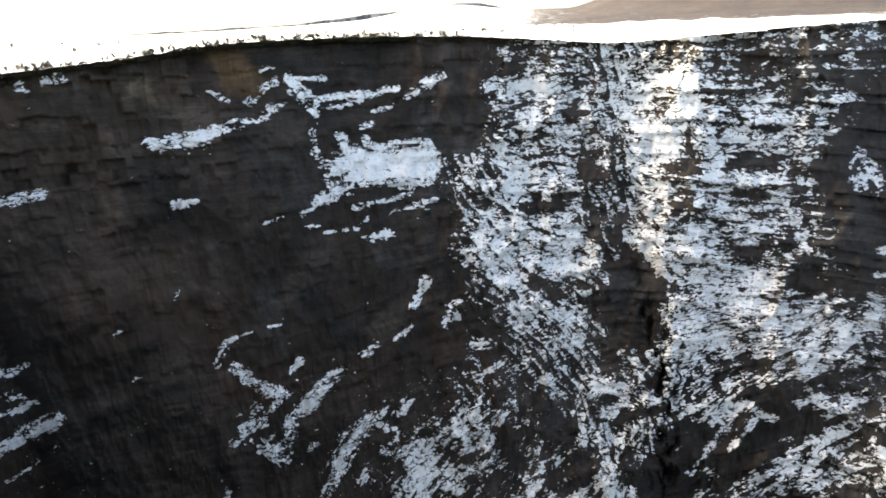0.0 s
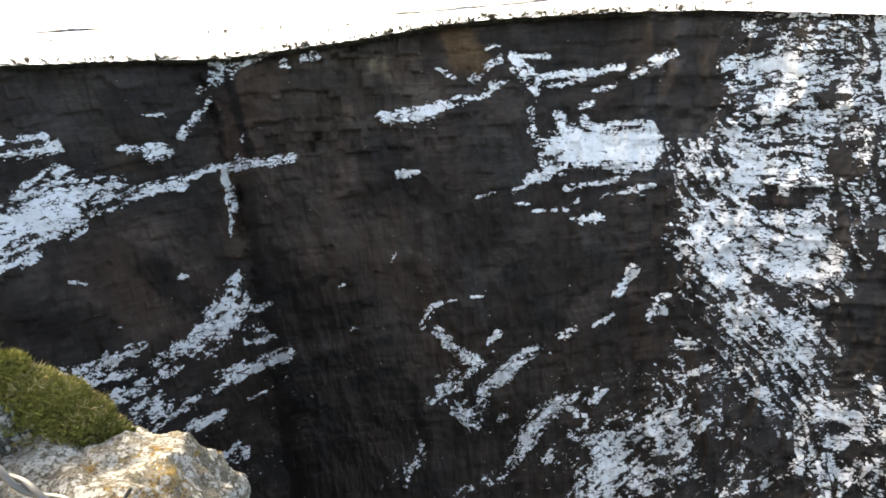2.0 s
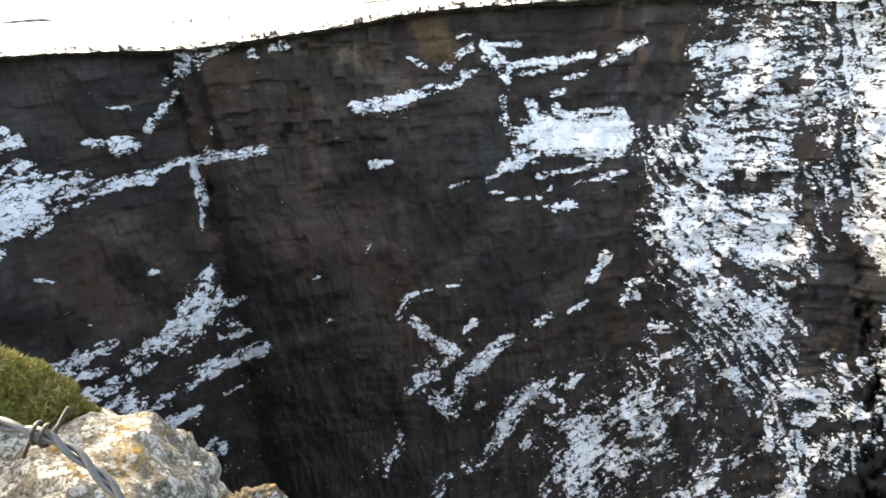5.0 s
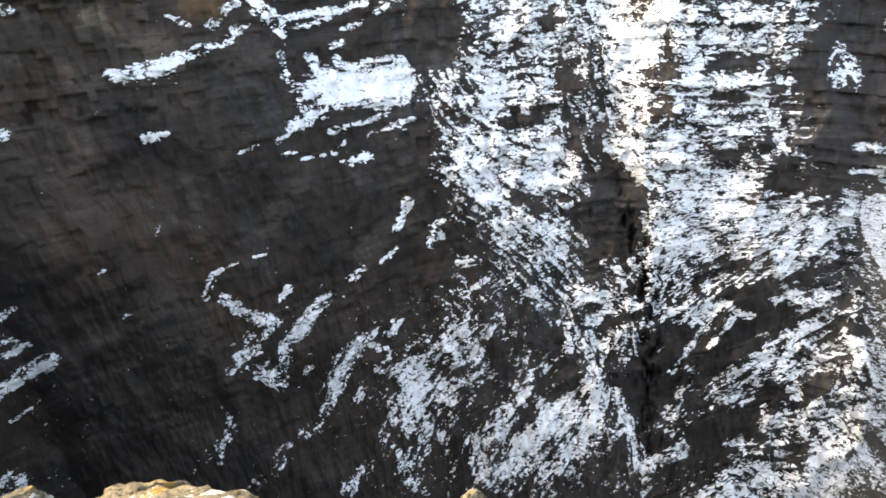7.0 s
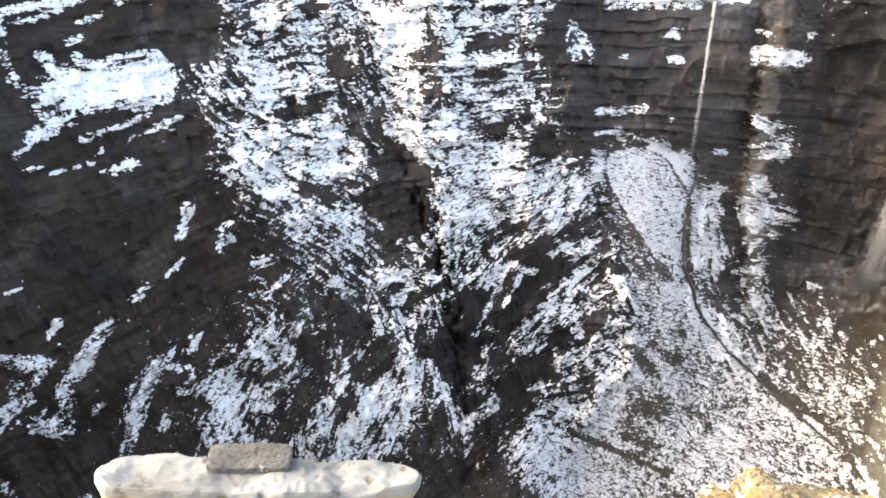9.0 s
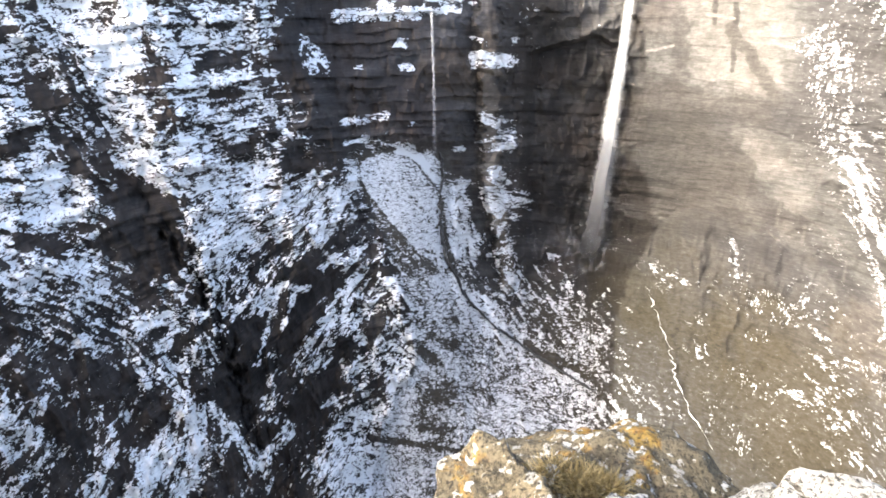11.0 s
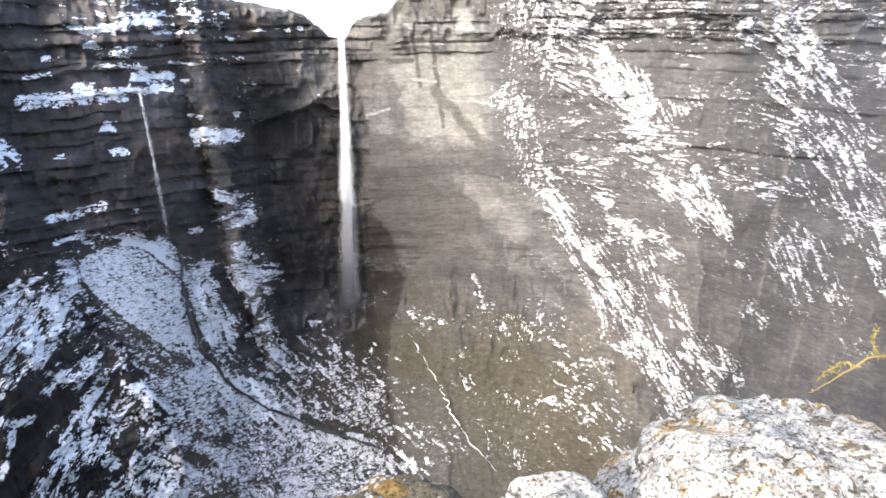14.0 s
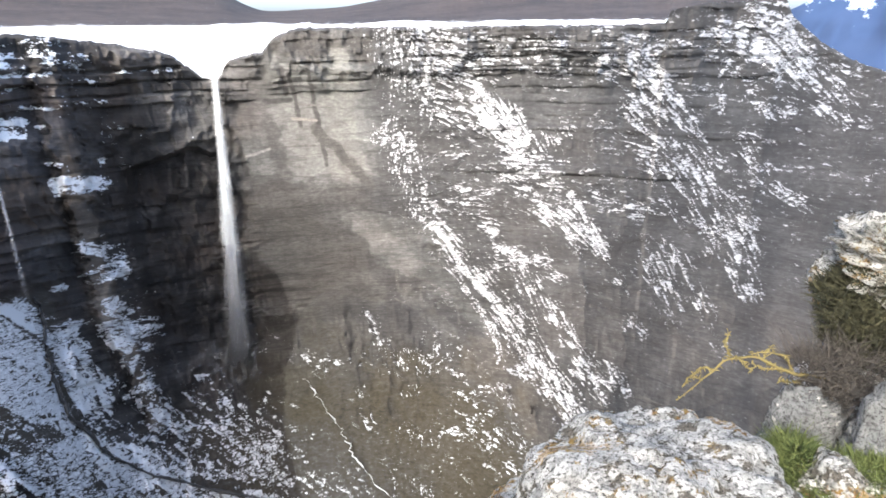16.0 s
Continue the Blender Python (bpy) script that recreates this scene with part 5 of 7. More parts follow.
stain_and_shade([  # dark water streaks
    (68.3, -4.3, 69, -8.7, 0.17, 1.1, 1.08, 1.06), (69.9, -3.3, 70.4, -7.7, 0.17, 1, 0.985, 0.96), (70.4, -7.7, 70.7, -10.1, 0.20, 0.9, 0.886, 0.864),
    (70.7, -10.1, 71, -12.2, 0.15, 1, 0.985, 0.96), (71.9, -2.4, 72.4, -5.5, 0.15, 1, 0.985, 0.96), (63.2, -8.8, 63.6, -10.7, 0.25, 0.6, 0.591, 0.576),
    (63.6, -10.7, 64, -12.8, 0.20, 0.6, 0.591, 0.576), (62.8, -6.2, 63.2, -9.3, 0.25, 0.8, 0.788, 0.768), (73.4, -17, 73.6, -18, 0.10, 1.6, 1.58, 1.54),
    (75, -17.1, 75.4, -19.4, 0.12, 1.4, 1.38, 1.34), (76.6, -17.5, 76.6, -20.3, 0.10, 1.5, 1.48, 1.44),
    (79.3, -18.3, 79.3, -21.4, 0.10, 1.6, 1.58, 1.54)])
stain_and_shade([  # dark water streaks
    (81.1, -19.6, 81.2, -20.9, 0.10, 1.7, 1.67, 1.63), (74.2, -21.9, 74.3, -23.5, 0.10, 1.3, 1.28, 1.25),
    (70.3, -17.8, 70.4, -19.8, 0.25, 0.9, 0.886, 0.864), (78.1, -17.9, 78.1, -19.1, 0.10, 1.8, 1.77, 1.73),
    (69.5, -13.7, 69.6, -14.7, 0.35, 1.5, 1.48, 1.44), (75.5, -4.4, 76.6, -14.4, 0.25, 2, 1.97, 1.92), (73.7, -1.1, 73.8, -3, 0.25, 0.8, 0.788, 0.768),
    (70.8, -2, 71, -3.8, 0.20, 1, 0.985, 0.96), (67.8, -3.8, 67.9, -5.9, 0.20, 1.1, 1.08, 1.06), (77, -21.4, 77.1, -24, 0.10, 1.6, 1.58, 1.54),
    (79.3, -23.5, 79.5, -25.3, 0.10, 1.6, 1.58, 1.54), (83, -25.4, 83.2, -26.9, 0.10, 1.7, 1.67, 1.63)])
stain_and_shade([  # dark water streaks
    (71, -18.7, 70.9, -21.3, 0.15, 1, 0.985, 0.96)])
stain_and_shade([  # cracks along the beds
    (64.5, -10.4, 67.1, -10.5, 0.07, 1.5, 1.48, 1.44), (67.1, -10.5, 70.1, -10.5, 0.07, 1.8, 1.77, 1.73),
    (63.9, -12.9, 66.9, -13, 0.07, 1.2, 1.18, 1.15), (66.9, -13, 69.9, -13.3, 0.07, 1.6, 1.58, 1.54), (69.9, -13.5, 74.2, -14, 0.07, 1.9, 1.87, 1.82),
    (72.1, -11.3, 76.7, -12.1, 0.07, 2.4, 2.36, 2.3), (70.9, -9.8, 76.2, -10.3, 0.10, 4.2, 4.3, 4.1), (64.1, -11.1, 66.1, -10.6, 0.10, 3.5, 3.5, 3.4),
    (68.3, -8.1, 70.3, -8.3, 0.12, 4, 3.8, 3.6), (71.6, -17, 72.9, -16.5, 0.08, 1.2, 1.18, 1.15), (72.9, -16.5, 74.4, -16.4, 0.08, 1, 0.985, 0.96),
    (74.6, -16.5, 76.5, -16.9, 0.10, 0.8, 0.788, 0.768)])
stain_and_shade([  # cracks along the beds
    (76.5, -16.9, 77.9, -17.1, 0.07, 1.4, 1.38, 1.34), (74.7, -20.2, 79.1, -21.3, 0.07, 1.7, 1.67, 1.63),
    (79.1, -21.3, 82.4, -22.1, 0.07, 2, 1.97, 1.92), (76.8, -21.8, 80.2, -23.3, 0.07, 1.7, 1.67, 1.63), (80.2, -23.3, 83.6, -25, 0.07, 1.9, 1.87, 1.82),
    (76.7, -24.6, 80.4, -26.5, 0.07, 1.6, 1.58, 1.54), (62.8, -21.8, 66, -21.7, 0.17, 0.4, 0.394, 0.384),
    (66, -21.7, 68.9, -21.8, 0.12, 0.5, 0.492, 0.48), (63.7, -22.9, 69.8, -23.3, 0.15, 0.4, 0.394, 0.384),
    (66.2, -22.5, 68.8, -22.5, 0.17, 1.5, 1.47, 1.42), (68.9, -6.9, 74.3, -7.3, 0.07, 2.2, 2.17, 2.11), (66.2, -5.2, 70.5, -5.5, 0.10, 1.1, 1.08, 1.06)])
stain_and_shade([  # cracks along the beds
    (72.5, -5.3, 76.9, -5.8, 0.08, 1.5, 1.48, 1.44), (66.8, -3.9, 70.6, -4.2, 0.08, 1.3, 1.28, 1.25), (66.1, -6.5, 68.2, -6.5, 0.20, 0.7, 0.69, 0.672),
    (63.1, -24.1, 72.2, -25.3, 0.07, 0.9, 0.886, 0.864)])
stain_and_shade([  # wall over the recess
    (55.4, -6.4, 61.4, -7, 1.60, 1.55, 1.53, 1.49), (58, -8.9, 61, -9.6, 1.20, 1.7, 1.67, 1.63), (54.8, -12.3, 60.7, -13.6, 1.30, 0.5, 0.492, 0.48),
    (47.4, -2.7, 54.2, -3.8, 2.00, 0.9, 0.886, 0.864), (50.6, -6.5, 53.7, -6.8, 1.20, 1, 0.985, 0.96),
    (48.1, -2.7, 54.7, -3.4, 0.15, 0.6, 0.591, 0.576), (55, -2.5, 60.1, -3.1, 0.40, 1.4, 1.35, 1.25), (54.6, -11.2, 57.3, -10.7, 0.12, 2.2, 2.17, 2.11),
    (57.3, -10.7, 59.2, -10.1, 0.12, 2.1, 2.07, 2.02), (59.2, -10.1, 61, -10.6, 0.10, 1.8, 1.77, 1.73),
    (57.7, -11.1, 57.4, -13.6, 0.13, 1.2, 1.18, 1.15), (59, -11, 58.9, -13.3, 0.13, 1.25, 1.23, 1.2)])
stain_and_shade([  # wall over the recess
    (60.4, -11.4, 60.4, -13.9, 0.20, 1.3, 1.28, 1.25), (56.3, -11.2, 56.2, -13.2, 0.12, 1, 0.985, 0.96),
    (56.2, -5.2, 56.1, -7.6, 0.35, 0.55, 0.542, 0.528), (56, -7.8, 56, -10.2, 0.40, 0.55, 0.542, 0.528),
    (54.9, -8.2, 54.8, -10.2, 0.30, 0.6, 0.591, 0.576), (54.4, -2.9, 53.1, -11.2, 0.20, 0.5, 0.492, 0.48), (51.3, -2, 50, -9.1, 0.20, 0.5, 0.492, 0.48),
    (57.3, -5.2, 57, -8.4, 0.20, 0.8, 0.788, 0.768), (59.3, -7.6, 59.4, -8.1, 0.20, 0.6, 0.591, 0.576), (60.4, -5.8, 60.1, -10, 0.20, 1.2, 1.18, 1.15),
    (47.2, -14, 49.8, -14.8, 0.70, 1, 0.86, 0.7), (48.1, -13.2, 50.3, -14, 0.40, 1.1, 0.95, 0.78)])
stain_and_shade([  # wall over the recess
    (52.7, -3.7, 52.6, -5, 0.20, 0.6, 0.591, 0.576), (54.9, -4.2, 54.7, -6.4, 0.20, 0.7, 0.69, 0.672)])
stain_and_shade([  # brown scree
    (68.1, -28.7, 78.3, -38.7, 4.00, 1.05, 1.02, 0.94),
    (78.1, -32.8, 86.0, -40.1, 3.50, 1.05, 0.98, 0.82),
    (62.8, -30.4, 67.3, -32.7, 2.00, 0.95, 0.9, 0.74),
    (86.1, -30.3, 92.6, -35.4, 2.00, 1.5, 1.42, 1.3),
    (54.7, -31.4, 62.0, -38.2, 1.50, 1.1, 1.08, 1.0)])
stain_and_shade([  # sunlit long wall
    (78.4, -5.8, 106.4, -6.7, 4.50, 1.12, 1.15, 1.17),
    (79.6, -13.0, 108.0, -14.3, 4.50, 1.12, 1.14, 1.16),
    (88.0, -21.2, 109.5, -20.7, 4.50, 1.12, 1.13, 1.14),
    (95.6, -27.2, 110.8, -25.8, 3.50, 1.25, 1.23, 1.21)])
stain_and_shade([  # grey wall over the recess, and the pillar's top lightened as if sunlit
    (56.7, -4.0, 61.1, -7.9, 2.50, 1.4, 1.4, 1.38),
    (51.2, -2.4, 54.2, -6.1, 2.50, 0.85, 0.84, 0.82),
    (50.2, -5.9, 50.5, -12, 0.8, 1.7, 1.6, 1.45),
    (46.6, -12.2, 48.6, -14.6, 1.10, 1.5, 1.32, 1.1),
    (41.4, -2.7, 47.4, -7.0, 3.50, 1.3, 1.3, 1.35),
    (62.8, -3.7, 64.5, -7.5, 1.50, 1.6, 1.57, 1.54)])
stain_and_shade([  # banded wall, tinted dark for the shadow the left rim throws here
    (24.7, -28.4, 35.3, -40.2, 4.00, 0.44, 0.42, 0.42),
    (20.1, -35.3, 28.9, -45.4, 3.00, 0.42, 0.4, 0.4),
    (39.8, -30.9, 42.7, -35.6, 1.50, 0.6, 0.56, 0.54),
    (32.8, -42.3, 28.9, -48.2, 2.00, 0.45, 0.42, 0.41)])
stain_and_shade([  # pillar with sunlight put into its colour, and dark recess
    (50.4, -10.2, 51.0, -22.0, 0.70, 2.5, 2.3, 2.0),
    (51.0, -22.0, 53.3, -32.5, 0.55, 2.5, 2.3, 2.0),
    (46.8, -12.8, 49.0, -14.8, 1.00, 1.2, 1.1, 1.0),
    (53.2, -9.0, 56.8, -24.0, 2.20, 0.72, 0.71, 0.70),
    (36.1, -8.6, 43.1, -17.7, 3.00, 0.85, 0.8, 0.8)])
stain_and_shade([  # brown and pale bands of the sunlit wall
    (67.5, -1.7, 74.6, -2.7, 1.14, 1.1, 1.07, 1.02), (72.6, -3.9, 73, -12.7, 1.35, 2.7, 2.75, 2.6), (70.2, -9.1, 75, -14.3, 0.42, 1.4, 1.38, 1.32),
    (73.8, -17.9, 78.5, -21.7, 0.83, 2.1, 2.12, 2.05), (68.5, -17.6, 72.3, -24, 2.34, 0.95, 0.92, 0.87)])
stain_and_shade([  # brown buttress
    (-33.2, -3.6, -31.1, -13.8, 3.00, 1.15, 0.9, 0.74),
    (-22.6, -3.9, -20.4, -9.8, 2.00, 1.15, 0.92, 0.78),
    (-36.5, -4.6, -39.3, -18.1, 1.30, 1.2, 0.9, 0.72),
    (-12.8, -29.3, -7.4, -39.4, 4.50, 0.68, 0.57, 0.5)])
stain_and_shade([  # left walls
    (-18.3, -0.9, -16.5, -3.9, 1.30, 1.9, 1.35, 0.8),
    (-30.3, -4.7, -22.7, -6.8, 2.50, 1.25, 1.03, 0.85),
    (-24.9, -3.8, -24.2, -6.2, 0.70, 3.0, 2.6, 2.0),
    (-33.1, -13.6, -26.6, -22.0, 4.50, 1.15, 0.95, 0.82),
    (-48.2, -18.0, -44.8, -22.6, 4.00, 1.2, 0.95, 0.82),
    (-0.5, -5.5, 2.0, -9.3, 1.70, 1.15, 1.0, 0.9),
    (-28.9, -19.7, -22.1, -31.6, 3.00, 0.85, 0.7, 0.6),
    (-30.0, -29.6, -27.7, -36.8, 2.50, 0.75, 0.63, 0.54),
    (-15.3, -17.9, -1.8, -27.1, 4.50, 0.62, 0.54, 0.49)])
stain_and_shade([  # shade of hollows, cave and cleft painted onto the left rock
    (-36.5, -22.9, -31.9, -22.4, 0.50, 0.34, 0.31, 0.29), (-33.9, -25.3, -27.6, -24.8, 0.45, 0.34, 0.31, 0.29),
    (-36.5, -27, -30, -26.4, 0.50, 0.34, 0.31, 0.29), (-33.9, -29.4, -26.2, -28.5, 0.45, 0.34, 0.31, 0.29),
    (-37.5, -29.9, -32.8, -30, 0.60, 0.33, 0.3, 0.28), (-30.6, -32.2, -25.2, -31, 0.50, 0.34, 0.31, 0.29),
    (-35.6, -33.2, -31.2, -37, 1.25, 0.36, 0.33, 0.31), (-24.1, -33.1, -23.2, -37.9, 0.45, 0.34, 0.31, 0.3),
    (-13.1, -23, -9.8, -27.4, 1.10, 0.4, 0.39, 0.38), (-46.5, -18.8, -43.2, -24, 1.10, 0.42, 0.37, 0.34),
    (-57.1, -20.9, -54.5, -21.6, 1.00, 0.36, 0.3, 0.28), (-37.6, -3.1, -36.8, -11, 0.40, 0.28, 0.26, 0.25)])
stain_and_shade([  # paler bare faces of the shaded rock
    (-17.4, -21.6, -16.4, -27.1, 0.60, 0.85, 0.83, 0.8), (-21.6, -16.8, -21.2, -21.5, 0.45, 0.85, 0.82, 0.78),
    (-7.1, -20.3, -3.6, -21.1, 0.70, 0.78, 0.76, 0.74), (-34.2, -13.3, -33, -17.1, 0.70, 0.85, 0.76, 0.66),
    (-24.4, -18.8, -23, -24, 0.35, 0.85, 0.82, 0.77), (-29.2, -4.2, -23.3, -7.6, 1.50, 0.95, 0.82, 0.7),
    (-48.7, -3, -46.9, -10.3, 1.00, 0.78, 0.68, 0.58), (0.1, -31, 1, -34, 0.25, 0.9, 0.88, 0.86), (-1.3, -6.2, 0, -14.3, 1.10, 0.8, 0.8, 0.84),
    (-34, -2.4, -30.7, -10.1, 1.30, 0.85, 0.72, 0.6), (1.1, -2.4, 3, -12.8, 1.00, 0.75, 0.75, 0.78),
    (-16.3, -10.4, -12.2, -14.5, 1.50, 0.72, 0.72, 0.7)])
# top rows of the left edge darkened: its scrub, and shade over a sunlit strip
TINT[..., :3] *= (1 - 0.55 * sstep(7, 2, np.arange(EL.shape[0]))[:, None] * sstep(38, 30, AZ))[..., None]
TINT[..., :3] *= (1 + 0.10 * sstep(36, 38, AZ) * sstep(62, 59, AZ))[..., None]
CALM = sstep(62, 66, AZ)
X, Y = RR2 * np.sin(np.radians(AZ)), RR2 * np.cos(np.radians(AZ))
XYZ = np.stack([X, Y, EYE + RR2 * np.tan(np.radians(EL))], -1)
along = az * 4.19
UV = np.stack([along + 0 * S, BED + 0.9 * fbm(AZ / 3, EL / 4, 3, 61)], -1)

PIECES = [("cliff_1", AZ0, -38.2, "shaded dark limestone cliff with a snowy bench"),
          ("cliff_2", -38.2, 1.0, "tall dark limestone buttress with thin snowy ledges"),
          ("cliff_3", 1.0, 35.2, "stepped limestone cliff thickly laced with snow"),
          ("cliff_4", 35.2, 54.2, "dark recessed cliff with a thin trickling fall"),
          ("cliff_5", 54.2, 78.0, "pale grey bedded cliff behind the tall waterfall"),
          ("cliff_6", 78.0, AZ1, "sunlit grey cliff streaked with snowy gullies")]
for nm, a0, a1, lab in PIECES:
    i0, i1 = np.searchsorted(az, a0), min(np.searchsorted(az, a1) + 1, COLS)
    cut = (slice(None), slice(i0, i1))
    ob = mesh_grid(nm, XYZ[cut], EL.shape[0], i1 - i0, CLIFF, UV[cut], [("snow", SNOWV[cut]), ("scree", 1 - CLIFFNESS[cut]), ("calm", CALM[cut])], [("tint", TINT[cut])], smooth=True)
    tagged(ob, lab, "cliff", kind="structure")

# ---- plateau to the horizon, with hills ----
HILL = [(-180, 0.3), (-70, 0.2), (-40, 0.25), (-25, 0.15), (-8, 0.5), (2, 1.3), (6, 1.0), (11, 0.9), (16, 2.0), (22, 3.2), (36, 3.6), (48, 2.6), (58, 2.3), (63, 1.7), (67, 0.6), (71, 0.7), (78, 1.4), (86, 2.4), (100, 2.2), (108, 1.1), (113, -0.2), (118, -0.8), (130, -1), (180, 0)]
GA = np.concatenate([np.linspace(-98, -70, 60, endpoint=False), np.linspace(-70, 121, 1300), np.linspace(121.5, 165, 80)])
g_r, g_el = curve(GA, RIM_R), rim_height(GA)
outs = np.concatenate([[1.0, 1.01, 1.025, 1.05, 1.09], np.geomspace(1.15, 4900 / 1500, 16)])
rad = np.array([[min(4900, r * (k if k < 1.2 else k ** (math.log(4900 / r) / math.log(4900 / 1500)))) for r in g_r] for k in outs])
z0 = g_r * np.tan(np.radians(g_el))
flat = np.maximum(z0, -0.012 * g_r)
away = (rad - g_r) / (4900 - g_r)
lift = sstep(0.12, 0.75, away)
h_el = curve(GA, HILL)
zz = z0 + (flat - z0) * sstep(0, 30, rad - g_r) + (4900 * np.tan(np.radians(h_el)) * lift)
zz = zz + fbm(GA[None] * 0.3, rad / 90, 3, 91) * np.clip((rad - g_r) / 60, 0, 6) * 0.8
zz = zz - 700 * sstep(108.6, 111, GA) * sstep(0, 60, rad - g_r)
PL = np.stack([rad * np.sin(np.radians(GA)), rad * np.cos(np.radians(GA)), EYE + zz], -1)


def plateau_material():
    m, nt, nodes, links, bsdf = mat("snowy_plateau")
    geo = nodes.new("ShaderNodeNewGeometry")
    n1 = nd(nodes, "TexNoise", Scale=0.05, Detail=8.0, Roughness=0.75)
    n2 = nd(nodes, "TexNoise", Scale=0.006, Detail=4.0, Roughness=0.6)
    wood = nodes.new("ShaderNodeAttribute")
    wood.attribute_name = "wood"
    links.new(geo.outputs["Position"], n1.inputs["Vector"])
    links.new(geo.outputs["Position"], n2.inputs["Vector"])
    k = mathn(nodes, links, "ADD", n1.outputs[0], wood.outputs["Fac"])
    k = maprange(nodes, links, k, 0.62, 0.72)
    brown = mixcol(nodes, links, maprange(nodes, links, mathn(nodes, links, "ADD", mathn(nodes, links, "MULTIPLY", n1.outputs[0], 0.6), mathn(nodes, links, "MULTIPLY", n2.outputs[0], 0.4)), 0.36, 0.64), (0.018, 0.015, 0.015), (0.088, 0.068, 0.058))
    c = mixcol(nodes, links, k, (0.84, 0.85, 0.87), brown)
    links.new(c, bsdf.inputs["Base Color"])
    bsdf.inputs["Roughness"].default_value = 0.8
    bsdf.inputs["Specular IOR Level"].default_value = 0.2
    return m


WOOD = curve(GA, [(-98, 0.06), (-40, 0.08), (-5, 0.10), (4, 0.08), (10, 0.25), (20, 0.35), (100, 0.35), (111, 0.3), (165, 0.2)]) * sstep(0.05, 0.2, away) + 0.02
ground = mesh_grid("ground", PL, len(outs), len(GA), plateau_material(), attrs=[("wood", WOOD)], smooth=True)
tagged(ground, "snow-covered plateau with bare brown woods beyond", "ground", kind="structure")

# ---- rim under the camera, and the plateau behind it ----
NA = np.linspace(-180, 180, 481)
edge_r = 1.55 + 0.9 * sstep(-45, -70, NA) + 1.2 * sstep(50, 66, NA) + 1.7 * sstep(111, 118, NA)
edge_r = np.where(NA <= -88, 2.5 + 140 * sstep(-88, -97, NA) + 4700 * sstep(-98, -112, NA), edge_r)
edge_r = np.where(NA >= 125, 4.2 + 4 * sstep(125, 160, NA) + 4700 * sstep(169, 179.9, NA), edge_r)
soft_r = edge_r + 0.0
edge_r = edge_r * (1 + 0.10 * vnoise(NA / 4, NA * 0, 3))
fr = np.linspace(0, 1, 60) ** 2.2
NR = edge_r[None] * fr[:, None] + 0.02
nx, ny = NR * np.sin(np.radians(NA)), NR * np.cos(np.radians(NA))
toward = sstep(0.5, 3.5, NR) * (sstep(-105, -80, NA) * sstep(150, 120, NA))
nz = -0.05 + 0.06 * fbm(nx * 1.5, ny * 1.5, 4, 13) - 0.42 * np.minimum(NR, 3) * sstep(-100, -85, NA) * sstep(150, 125, NA) - 0.6 * toward * sstep(40, 70, NA)
skirt_r = np.stack([edge_r * 1.02, soft_r * 1.05 + 0.3, soft_r * 1.1 + 3, soft_r + 25])
skirt_z = np.array([-2.5, -7, -40, -260.0])[:, None] + 0 * edge_r
nx = np.concatenate([nx, skirt_r * np.sin(np.radians(NA))])
ny = np.concatenate([ny, skirt_r * np.cos(np.radians(NA))])
nz = np.concatenate([nz, skirt_z])


def rim_material():
    m, nt, nodes, links, bsdf = mat("rim_turf")
    geo = nodes.new("ShaderNodeNewGeometry")
    n1 = nd(nodes, "TexNoise", Scale=3.0, Detail=8.0, Roughness=0.7)
    links.new(geo.outputs["Position"], n1.inputs["Vector"])
    r = ramp(nodes, [(0.3, (0.05, 0.048, 0.022)), (0.5, (0.13, 0.115, 0.06)), (0.7, (0.26, 0.24, 0.19))])
    links.new(n1.outputs[0], r.inputs[0])
    links.new(r.outputs[0], bsdf.inputs["Base Color"])
    bsdf.inputs["Roughness"].default_value = 0.95
    bump(nodes, links, n1.outputs[0], bsdf, 0.8, 0.05)
    return m


rim = mesh_grid("ground_rim", np.stack([nx, ny, nz], -1), len(nx), len(NA), rim_material(), smooth=True)
tagged(rim, "stony turf on the canyon rim", "ground", kind="structure")


# ---- water ----
def water_material(name, colour, alpha_low, alpha_high, scale):
    m, nt, nodes, links, bsdf = mat(name)
    uv = nodes.new("ShaderNodeUVMap")
    uv.uv_map = "bedding"
    mp = nodes.new("ShaderNodeMapping")
    mp.inputs["Scale"].default_value = scale
    links.new(uv.outputs[0], mp.inputs[0])
    n = nd(nodes, "TexNoise", Scale=1.0, Detail=5.0, Roughness=0.6)
    links.new(mp.outputs[0], n.inputs["Vector"])
    links.new(maprange(nodes, links, n.outputs[0], 0.35, 0.65, alpha_low, alpha_high), bsdf.inputs["Alpha"])
    bsdf.inputs["Base Color"].default_value = (*colour, 1)
    bsdf.inputs["Roughness"].default_value = 0.4
    return m


